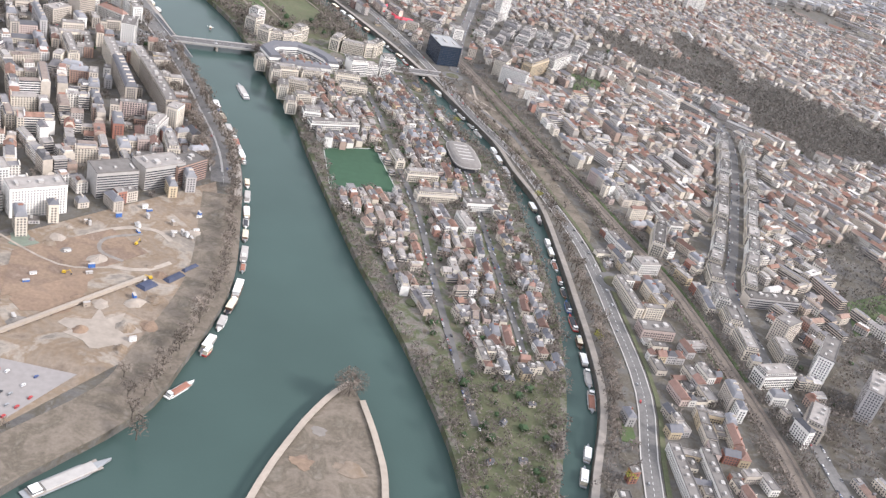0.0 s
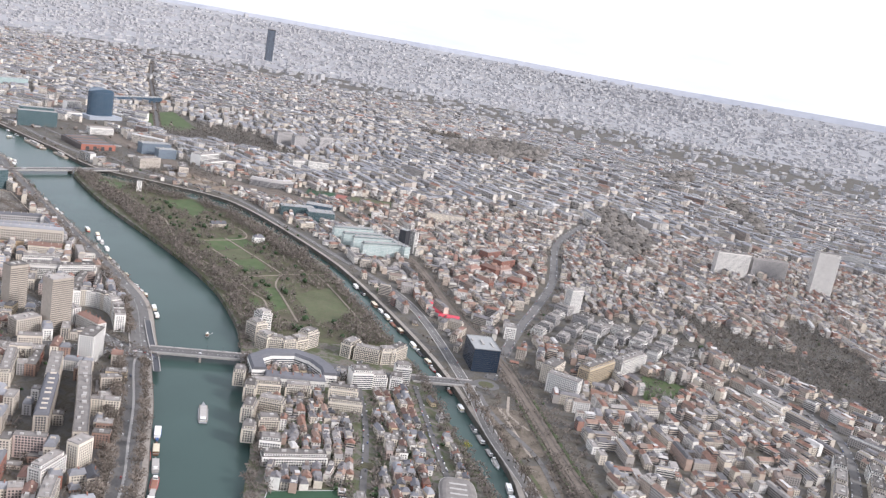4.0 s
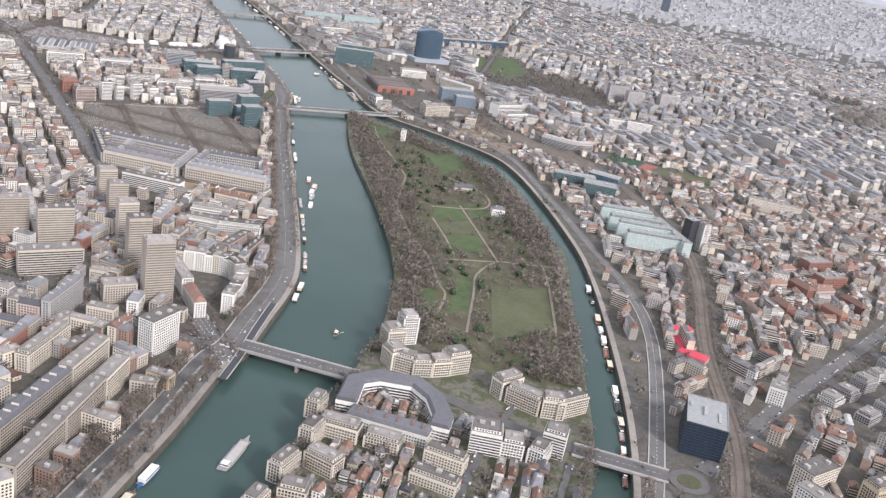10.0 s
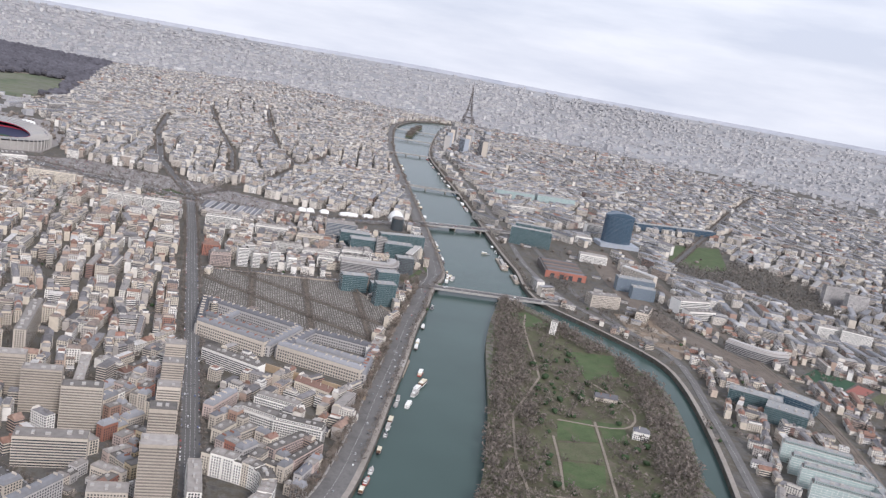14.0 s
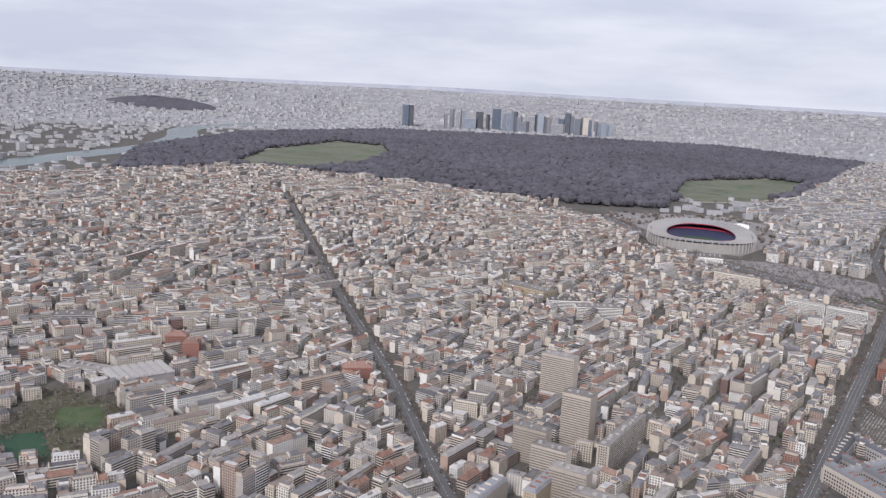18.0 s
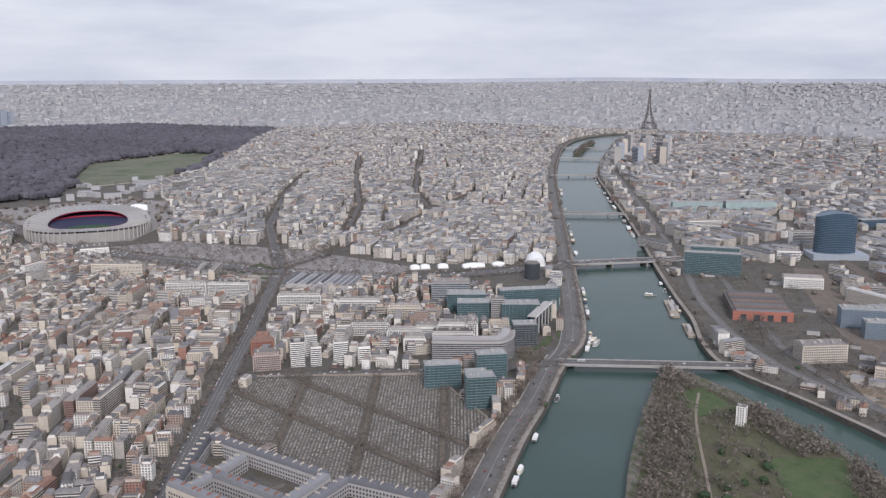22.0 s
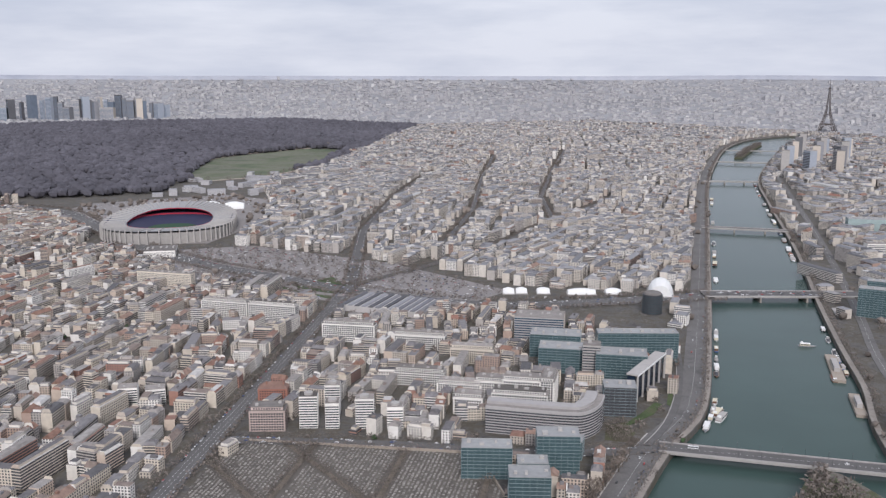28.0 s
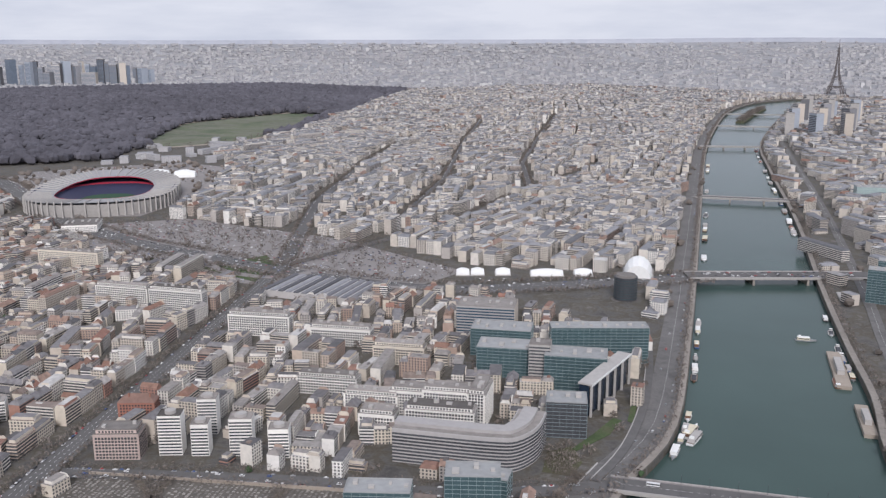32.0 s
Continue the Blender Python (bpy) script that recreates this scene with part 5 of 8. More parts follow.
for i, (ax, ay, ang, w, d, h, m, st, nm) in enumerate(((-597, 1151, 45, 46, 9, 19, M_TEALGLASS, "glass", "teal"), (-602, 1162, 45, 40, 8, 22, M_TEALGLASS, "glass", "teal"), (-379, 1044, 67, 28, 12, 11, W_["stone"], "grid", "stone"), (-347, 1129, 75, 34, 14, 13, W_["white"], "bands", "white"),
                                                    (-330, 1120, 75, 30, 10, 9, W_["white"], "bands", "white"), (-420, 1128, 50, 36, 14, 13, M_HAZEGLASS, "glass", "blue"), (-395, 1120, 50, 22, 12, 11, M_HAZEGLASS, "glass", "blue"), (-759, 1305, 70, 38, 8, 10, W_["white"], "bands", "white"),
                                                    (-865, 1377, 60, 60, 14, 12, M_PALEGLASS, "glass", "pale"), (-832, 1432, 60, 60, 14, 13, M_PALEGLASS, "glass", "pale"), (-640, 1330, 60, 22, 12, 14, W_["white"], "bands", "white"), (-600, 1265, 50, 20, 12, 9, W_["white"], "bands", "white"),
                                                    (-520, 1185, 50, 30, 12, 9, W_["white"], "grid", "white"), (-480, 1205, 50, 30, 12, 8, W_["grey"], "bands", "grey"), (-330, 1060, 120, 30, 10, 9, W_["stone"], "grid", "stone"))):
    building("office_building", {"teal": "teal glass office slab above the quay", "stone": "square stone-grey office with a large opening", "white": "white office with long window bands", "blue": "slate-blue glass office with a flat roof", "pale": "long pale glass office hall", "grey": "grey office with window bands"}[nm], "office",
             front(ax, ay, ang, w, d), w, d, h, m, style=st, seed=160 + i, storey=1.5, rows=st != "grid")
M_BROWNROOF = mat("brown_roof_sheet", (0.17, 0.125, 0.11), 0.8, grain=0.25)
ob = thing("printing_works", "long industrial hall with red brick front and saw-tooth roof", "industrial hall", *Bag().box(-20, 20, -30, 30, 0, 6).shape(), M_IRON, at=front(-470, 1080, 52, 40, 60))
part("brick_front", Bag().box(-20.2, 20.2, -30.6, -30, 0, 6.8).shape(), mat("orange_brick", (0.38, 0.16, 0.12), 0.85), ob, "orange-red brick front")
for i in range(4):
    part("doorway", Bag().box(-15 + i * 9, -11 + i * 9, -30.7, -30.5, 0.1, 4.5).shape(), M_DARK, ob)
for i in range(10):
    y = -29 + i * 5.8
    part("saw_tooth", Bag().add([(-18, y, 6), (18, y, 6), (18, y + 5.4, 6), (-18, y + 5.4, 6), (-18, y + 1, 7.6), (18, y + 1, 7.6)], [(0, 1, 5, 4), (4, 5, 2, 3), (1, 2, 5), (0, 4, 3)]).shape(), (M_SLATE, M_IRON, M_BROWNROOF)[i % 3], ob)

# western halls and offices
ob = thing("sports_hall", "pale hall with a ribbed white roof", "sports hall", *Bag().box(-17, 17, -11, 11, 0, 6).shape(), W_["grey"], at=front(-405, 306, 134, 34, 22))
for i in range(7):
    part("roof_vault", Bag().box(-17.5 + i * 5, -12.6 + i * 5, -11.6, 11.6, 6, 7.2, inset=0.8).shape(), M_CONC, ob, "pale ribbed roof bay")
for i, (ax, ay, ang, w, d, h, wl, st) in enumerate(((-424, 262, 80, 42, 10, 6, "grey", "bands"), (-505, 212, 110, 26, 12, 10, "grey", "bands"), (-722, 505, 53, 44, 16, 8, "ochre", "grid"), (-644, 567, 100, 36, 14, 10, "white", "bands"), (-664, 545, 100, 26, 12, 9, "white", "bands"),
                                                (-455, 423, 106, 18, 8, 8, "red", "grid"), (-485, 300, 100, 14, 8, 9, "red", "grid"), (-470, 318, 100, 10, 8, 10, "red", "grid"))):
    building("office_building" if st == "bands" else "apartment_block", f"{ {'grey': 'grey', 'ochre': 'ochre', 'white': 'white', 'red': 'red brick'}[wl] } {'office with window bands' if st == 'bands' else 'building with rows of windows'} and a plain roof", "office" if st == "bands" else "apartment block", front(ax, ay, ang, w, d), w, d, h, W_[wl], "flat" if wl != "red" else "hip", style=st, seed=190 + i)

bent("horseshoe_block", "grey block round a courtyard with a steep slate roof", "apartment block", [(-58, 569), (-66, 583), (-63, 590), (-52, 597), (-42, 594), (-33, 586), (-30, 579)], 8.5, 6.8, W_["white"], M_GLASS, 1.3, mansard=M_SLATE)
building("courtyard_wing", "white wing of the courtyard block with a grey zinc roof", "apartment block", front(-57, 562, 21, 33, 7), 33, 7, 5.4, W_["white"], "mansard", M_SLATE, seed=205, storey=1.3)
# the island by the bridge
for i, (ax, ay, ang, w, d, h, wl, st) in enumerate(((-86, 634, 60, 8, 8, 15, "white", "balcony"), (-85, 622, 62, 9, 9, 12, "cream", "balcony"), (-82, 614, -20, 9, 8, 10, "cream", "balcony"), (-73, 612, 20, 9, 7, 9, "cream", "balcony"), (-64, 614, 50, 9, 7, 8, "cream", "balcony"), (-58, 621, 60, 9, 7, 8.5, "cream", "balcony"), (-54, 628, 68, 11, 8, 11, "cream", "balcony"),
                                                (-27, 629, 75, 13, 7, 10, "cream", "balcony"), (-25, 629, 4, 16, 7, 9, "cream", "balcony"), (-8, 631, 35, 10, 7, 10, "cream", "balcony"), (-2, 634, 71, 18, 7, 9.5, "cream", "balcony"), (-14, 585, 30, 12, 10, 11, "white", "bands"), (-4, 592, 30, 9, 8, 8, "white", "balcony"),
                                                (-40, 508, 27, 10, 7, 8, "cream", "balcony"), (-46, 516, 100, 12, 6, 9, "cream", "balcony"), (-49, 530, 6, 13, 7, 8, "cream", "balcony"), (-54, 540, 105, 10, 6, 9, "cream", "balcony"), (-60, 549, 22, 16, 7, 7.5, "cream", "balcony"), (-43, 556, 22, 14, 7, 6.5, "cream", "balcony"), (-66, 556, 108, 9, 6, 9, "cream", "balcony"),
                                                (-33, 490, 17, 10, 7, 7.5, "white", "balcony"), (-38, 497, 105, 9, 6, 8, "cream", "balcony"), (6, 606, 19, 9, 8, 12, "white", "bands"), (12, 598, 100, 9, 7, 8, "white", "balcony"), (-27, 478, 27, 30, 6, 6, "white", "balcony"),
                                                (-22, 566, 15, 16, 6, 7, "cream", "grid"), (-18, 552, 15, 18, 6, 6, "cream", "grid"), (30, 440, 20, 18, 6, 6, "cream", "balcony"), (36, 418, 20, 22, 6, 6, "cream", "grid"), (28, 455, 110, 14, 5, 6, "cream", "balcony"),
                                                (62, 420, 20, 18, 6, 5, "white", "grid"), (66, 395, 110, 16, 5, 5, "white", "grid"))):
    building("apartment_block", f"{ {'cream': 'cream', 'white': 'white', 'grey': 'grey'}[wl] } {'stepped block with deep balconies' if st == 'balcony' else 'block with rows of windows'} on the island", "apartment block", front(ax, ay, ang, w, d), w, d, h, W_[wl], style=st, attic=h > 5.5, seed=210 + i, rows=h > 6)
def rounded(a, c, p=3.6, n=32):
    """An oval with flattened sides."""
    return [(a * math.copysign(abs(math.cos(k * math.tau / n)) ** (2 / p), math.cos(k * math.tau / n)), c * math.copysign(abs(math.sin(k * math.tau / n)) ** (2 / p), math.sin(k * math.tau / n))) for k in range(n)]


keep_clear(61.5, 487, 0, 102, 19, 9.5)
ob = thing("indoor_sports_hall", "long rounded hall with a curved pale grey roof", "sports hall", *Bag().prism(rounded(17.2, 8.0), 0, 2.6).shape(), M_DARK, at=turned(61.5, 487, 102))
part("roof_edge", Bag().prism(rounded(18, 8.7), 2.6, 3.4).shape(), M_CONC, ob)
part("roof", Bag().prism(rounded(17.8, 8.5), 3.4, 4.4, 0.86).shape(), M_FLAT, ob, "pale grey curved roof skin")
part("roof_crown", Bag().prism(rounded(15.3, 7.3), 4.4, 4.9, 0.8).shape(), M_FLAT, ob)
for k in range(5):
    part("skylight", Bag().box(-10 + k * 4.6, -8.6 + k * 4.6, -4, 4, 4.9, 5.05).shape(), M_CONC, ob)

# the eastern shore beside the narrow arm
for i, (ax, ay, ang, w, d, h, m, st, nm) in enumerate(((45, 655, 20, 17, 25, 15, M_NAVY, "glass", "dark blue glass office block at the bridgehead"), (92, 650, -18, 20, 8, 12, W_["white"], "grid", "white angular building with a dark glass corner"), (96, 662, 70, 18, 9, 12, W_["cream"], "grid", "cream angular building near the roundabout"),
                                                    (118, 675, 60, 34, 8, 12, W_["ochre"], "balcony", "long yellowish apartment bar with balconies"), (140, 705, 60, 36, 8, 11, W_["white"], "balcony", "long white apartment bar with balconies"),
                                                    (-54, 917, 68, 8, 7, 21, M_DARK, "glass", "dark glass apartment tower block"), (-46, 922, 68, 6, 7, 20, W_["white"], "balcony", "white balcony side of a glass tower"),
                                                    (356, 1115, 14, 24, 9, 46, W_["white"], "grid", "tall white apartment tower block"), (254, 1113, 22, 40, 8, 26, W_["white"], "grid", "tall white slab block with vertical window strips"), (295, 1130, 22, 44, 8, 23, W_["grey"], "grid", "tall grey slab block with vertical window strips"),
                                                    (222, 321, 60, 24, 7, 15, W_["white"], "grid", "long white apartment slab block"), (204, 279, 60, 18, 8, 9, W_["stone"], "balcony", "stepped stone-grey apartment block"), (190, 311, 20, 18, 8, 8, W_["white"], "balcony", "white stepped apartment block"), (206, 382, 12, 30, 7, 6, W_["grey"], "bands", "grey school with window bands"),
                                                    (213, 350, 40, 12, 8, 12, W_["stone"], "grid", "stone-grey apartment block with windows"), (236, 300, 60, 20, 7, 16, W_["grey"], "grid", "long grey apartment slab block"), (150, 390, 20, 12, 8, 7, W_["white"], "grid", "white office block beside the road"), (168, 415, 75, 26, 7, 9, W_["cream"], "balcony", "cream apartment block beside the railway"),
                                                    (140, 332, 10, 16, 8, 5, W_["pink"], "grid", "pinkish apartment block with tile roof"), (66, 735, 100, 10, 8, 9, W_["white"], "grid", "white apartment block by the railway"), (36, 935, 60, 22, 10, 7, W_["red"], "grid", "red brick public building with windows"), (20, 960, 60, 22, 10, 7, W_["red"], "grid", "red brick public building with windows"),
                                                    (-247, 1235, 30, 26, 10, 14, W_["white"], "grid", "bright white apartment slab block"), (-190, 968, 30, 34, 12, 9, M_TEALGLASS, "glass", "long glass office with a pale roof"), (-160, 962, 25, 26, 16, 10, M_TEALGLASS, "glass", "long glass office with a pale roof"), (-175, 1000, 10, 26, 14, 9, M_BLUEGLASS, "glass", "blue glass office block beside offices"))):
    building("apartment_block" if st in ("grid", "balcony") else "office_building", nm, "apartment block" if st in ("grid", "balcony") else "office", front(ax, ay, ang, w, d), w, d, h, m, style=st, seed=260 + i, rows=h < 20 or st == "glass", storey=1.3, attic=st == "balcony" and h < 14, frame=M_DARK if m in (M_NAVY, M_DARK) else None)
# pale green glass quarter
for i in range(4):
    building("glass_apartment_block", "pale green glass apartment bar with balcony floors", "apartment block", front(-83 - 12 * i, 879 + 11 * i, 32.6, 38, 7), 38, 7, 11.5 + i % 2, M_PALEGLASS, style="glass", frame=M_WALLS[1], seed=300 + i, group="pale green glass quarter", storey=1.35, attic=True)
building("glass_apartment_block", "pale green glass apartment bar joining the others", "apartment block", front(-45, 900, 138, 50, 6), 50, 6, 11, M_PALEGLASS, style="glass", frame=M_WALLS[1], seed=306, group="pale green glass quarter", storey=1.35)
tr = np.random.RandomState(310)
for o in (-9.5, 9.5):
    for i, (x, y, a_) in enumerate(along(aside(between(ROAD_I3, 300, 650), o), 21)):
        w, d, h = tr.uniform(13, 18), tr.uniform(6.5, 8), tr.uniform(5.5, 8.5)
        if on_foot(np.array([x]), np.array([y]), 6.0)[0]:
            continue
        building("apartment_block", "cream apartment block with balconies along the avenue", "apartment block", turned(x, y, math.degrees(a_)), w, d, h, W_["white"] if i % 3 == 0 else W_["cream"], style="balcony", attic=True, seed=820 + i, group="avenue blocks of the suburb", rows=False)
        keep_clear(x, y, 0, math.degrees(a_), w / 2, d / 2)
for i in range(34):
    row, col = divmod(i, 7)
    x, y, a_ = 84 + col * 16 + row * 4 + tr.uniform(-3, 3), 762 + row * 17 - col * 3.4 + tr.uniform(-3, 3), -14 - 4 * row + (90 if tr.rand() < 0.4 else 0)
    if not inside([x], [y], TERRACES)[0] or on_foot(np.array([x]), np.array([y]), 3.0)[0]:
        continue
    w, d, h = tr.uniform(9, 14), tr.uniform(7, 10), tr.uniform(3.8, 8)
    building("terraced_block", "grey-white terraced housing block with stepped roof terraces", "apartment block", turned(x, y, a_), w, d, h, W_["grey"] if i % 3 else W_["white"], style="balcony" if i % 2 else "grid", attic=True, seed=310 + i, group="terraced housing complex", rows=False)
    keep_clear(x, y, 0, a_, w / 2, d / 2)
for i in range(16):
    x, y = 12 + (i % 4) * 15 + tr.uniform(-3, 3), 862 + (i // 4) * 38 + (i % 4) * 6 + tr.uniform(-5, 5)
    w, d = tr.uniform(12, 20), tr.uniform(6, 8)
    if on_foot(np.array([x]), np.array([y]), 7.0)[0] or off_line([x], [y], ROAD_I2)[0] < 11:
        continue
    building("brick_block", "red brick apartment block with a brown-red tile roof", "apartment block", turned(x, y, 60 + 90 * (i % 2)), w, d, tr.uniform(4, 6.5), W_["red"] if i % 2 else W_["pink"], "hip", M_TILE, seed=350 + i, group="red brick quarter", rows=False)
    keep_clear(x, y, 0, 60 + 90 * (i % 2), w / 2, d / 2)
for i, (ax, ay, ang, w, d, h, wl, nm) in enumerate(((102, 832, 43, 12, 8, 20, "white", "tall white apartment tower block"), (-16, 893, 35, 15, 14, 5, "grey", "low railway shed with a pale striped roof"), (-62, 1080, 18, 42, 8, 10, "cream", "long cream apartment bar with windows"), (-344, 1388, 58, 28, 8, 22, "grey", "tall grey apartment slab with windows"),
                                                (-317, 1387, 58, 24, 8, 20, "grey", "tall grey apartment slab with windows"), (-295, 1440, 58, 26, 8, 18, "grey", "tall grey apartment slab with windows"), (-265, 1227, 45, 36, 10, 12, "white", "bright white apartment slab with windows"))):
    building("apartment_slab", nm, "apartment block", front(ax, ay, ang, w, d), w, d, h, W_[wl], seed=330 + i, rows=False)
bent("curved_office", "pale grey curved office with window bands", "office", smooth([(-266, 1080), (-245, 1083), (-230, 1091), (-223, 1104)]), 9, 8, W_["grey"], M_GLASS)
building("office_building", "long dark blue glass office with a low curved roof", "office", front(-676, 1478, 72, 140, 12), 140, 12, 9, M_BLUEGLASS, style="glass", frame=M_ZINC, seed=340, storey=2.4)

# building site and new blocks
for i, (ax, ay, ang, w, d, h) in enumerate(((-128, 322, 37, 22, 9, 13), (-148, 330, 37, 16, 9, 13), (-104, 352, 37, 18, 12, 12), (-88, 368, 45, 20, 12, 11), (-76, 378, 58, 18, 10, 10))):
    building("apartment_shell", ("white new apartment block beside the building site", "raw concrete shell of an unfinished block")[i > 1], "apartment block", front(ax, ay, ang, w, d), w, d, h, (W_["white"], M_CONC, W_["brown"])[min(2, i // 2)], style="bands" if i > 1 else "grid", seed=320 + i)
b = Bag().box(-30, 30, -0.8, 0.8, 0.5, 1.7, inset=0.1)
ob = thing("conveyor_gallery", "long pale covered conveyor across the building site", "conveyor", b.v, b.f, M_PATH, at=turned(-85, 274.5, 55.2))
for k in range(11):
    part("support", Bag().box(-27 + k * 5.3, -26.6 + k * 5.3, -0.9, 0.9, 0, 0.5).shape(), M_IRON, ob)
patch("clay_pit", [(-110, 270), (-85, 300), (-72, 318), (-90, 330), (-118, 300)], 0.25, M_CLAY, "brown clay heap of the building site", "ground")
patch("car_park", [(-125, 240), (-100, 238), (-72, 237), (-84, 212), (-110, 205)], 0.22, M_PAVE, "pale grey parking ground", "parking")

# stadium
STX, STY = -1074, 729
keep_clear(STX, STY, 0, 82, 70, 92)


def oval(a, c, k, p=2.6):
    n = 64
    out = []
    for i in range(n):
        t = i * math.tau / n
        out.append((a * math.copysign(abs(math.cos(t)) ** (2 / p), math.cos(t)) * k, c * math.copysign(abs(math.sin(t)) ** (2 / p), math.sin(t)) * k))
    return out


def band(o0, z0, o1, z1):
    n = len(o0)
    zz0 = z0 if callable(z0) else (lambda i: z0)
    zz1 = z1 if callable(z1) else (lambda i: z1)
    return [(x, y, zz0(i)) for i, (x, y) in enumerate(o0)] + [(x, y, zz1(i)) for i, (x, y) in enumerate(o1)], [(i, (i + 1) % n, n + (i + 1) % n, n + i) for i in range(n)]


def rim(i):
    return 11.5 + 5.0 * max(0.0, math.sin(i * math.tau / 64)) ** 2 + 1.0 * max(0.0, -math.sin(i * math.tau / 64)) ** 2


SA, SC = 62, 82
M_STROOF = mat("grey_roof_panels", (0.34, 0.335, 0.335), 0.7, grain=0.15)
ob = thing("stadium", "oval concrete stadium with ribs, open roof and red-blue seats", "stadium", *band(oval(SA, SC, 1), -0.2, oval(SA, SC, 1.02), lambda i: rim(i) * 0.86), M_CONC, at=turned(STX, STY, 82))
part("roof", band(oval(SA, SC, 1.03), lambda i: rim(i), oval(SA, SC, 0.66), lambda i: rim(i) * 0.84), M_STROOF, ob, "grey ribbed roof ring")
part("roof_underside", band(oval(SA, SC, 0.66), lambda i: rim(i) * 0.84 - 0.6, oval(SA, SC, 1.0), lambda i: rim(i) * 0.84), M_WALLS[3], ob)
part("roof_edge", band(oval(SA, SC, 0.66), lambda i: rim(i) * 0.84 - 0.9, oval(SA, SC, 0.655), lambda i: rim(i) * 0.84 + 0.1), mat("red_trim", (0.5, 0.05, 0.09), 0.6), ob, "red roof edge")
M_SEAT = mat("blue_seats", (0.04, 0.042, 0.085), 0.7, grain=0.2)
M_REDSEAT = mat("red_seats", (0.42, 0.04, 0.07), 0.7, grain=0.2)
part("lower_seating", band(oval(SA, SC, 0.40), 0.6, oval(SA, SC, 0.70), 6.6), M_SEAT, ob, "dark blue seating")
part("seating_ring", band(oval(SA, SC, 0.70), 6.6, oval(SA, SC, 0.735), 7.8), M_REDSEAT, ob, "red ring of seating")
part("upper_seating", band(oval(SA, SC, 0.735), 7.8, oval(SA, SC, 0.98), 11.5), M_SEAT, ob, "dark blue seating")
part("pitch", Bag().prism(oval(SA, SC, 0.40), -0.1, 0.6).shape(), M_TURF, ob, "green pitch")
for i in range(0, 64, 1):
    (x, y), (x2, y2) = oval(SA, SC, 1.0)[i], oval(SA, SC, 1.035)[i]
    part("rib", Bag().rod((x2, y2, 0), (x2, y2, rim(i) + 0.6), 0.9, 0.7, 4).add(*Bag().rod((x2, y2, rim(i) + 0.5), (x2 * 0.66, y2 * 0.66, rim(i) * 0.86), 0.8, 0.5, 4).shape()).shape(), M_CONC, ob)
building("sports_hall", "white flat-roofed hall beside the stadium", "sports hall", front(-930, 704, 84, 26, 26), 26, 26, 6, W_["white"], seed=350)
for x, y in ((-1212, 775), (-1200, 802)):
    dome_tent(x, y, 80, 22, 18, 8, "small white dome near the stadium")

# towers beyond: river front, business quarter, iron tower
for i in range(15):
    t_ = i % 5
    x, y = -1330 - t_ * 55 + (i // 5) * 26, 1668 + t_ * 52 + (i // 5) * 30
    w, d, h = 13 + (i * 7) % 6, 12 + (i * 5) % 5, 34 + (i * 11) % 9
    building("residential_tower", "grey high-rise tower of the river front", "tower block", front(x, y, 145 + (i % 3) * 15, w, d), w, d, h, (M_CONC, M_HAZEBLUE, W_["grey"], M_ZINC)[i % 4], style="bands", storey=2.5, seed=360 + i, rows=False, group="river front towers")
# these towers carry distance haze in their grey-blue colours
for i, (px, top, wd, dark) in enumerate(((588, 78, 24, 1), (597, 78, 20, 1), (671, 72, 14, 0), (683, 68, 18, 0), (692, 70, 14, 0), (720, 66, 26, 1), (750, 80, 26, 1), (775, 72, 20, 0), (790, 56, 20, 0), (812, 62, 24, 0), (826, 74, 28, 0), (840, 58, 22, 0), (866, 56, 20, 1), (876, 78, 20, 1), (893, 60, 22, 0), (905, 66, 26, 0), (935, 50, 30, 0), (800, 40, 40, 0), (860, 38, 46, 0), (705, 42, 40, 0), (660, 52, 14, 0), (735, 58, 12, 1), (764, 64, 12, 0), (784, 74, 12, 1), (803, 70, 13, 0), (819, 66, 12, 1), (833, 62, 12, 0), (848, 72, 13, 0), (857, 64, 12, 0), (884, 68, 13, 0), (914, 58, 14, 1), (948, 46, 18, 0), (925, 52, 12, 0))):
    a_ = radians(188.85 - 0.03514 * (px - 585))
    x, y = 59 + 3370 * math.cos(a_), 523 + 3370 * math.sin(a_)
    building("skyscraper", "dark glass skyscraper of the distant business quarter, greyed with painted haze" if dark else "pale grey skyscraper of the distant business quarter, tinted with painted haze", "skyscraper", turned(x, y, 20 + 17 * (i % 5)), wd, wd * 0.8, top, (M_HAZEGLASS, M_SLATE)[i % 2] if dark else (W_["grey"], M_HAZEBLUE, M_ZINC)[i % 3], style="bands", storey=4.0, seed=380 + i, rows=False, glass=M_HAZEGLASS, group="distant business quarter")
    keep_clear(x, y, wd * 0.5)
ob = building("skyscraper", "single dark glass skyscraper above the roofs", "skyscraper", turned(-1035, 3240, 25), 26, 15, 112, M_DARK, style="bands", storey=3.5, seed=400, rows=False, glass=M_HAZEGLASS)

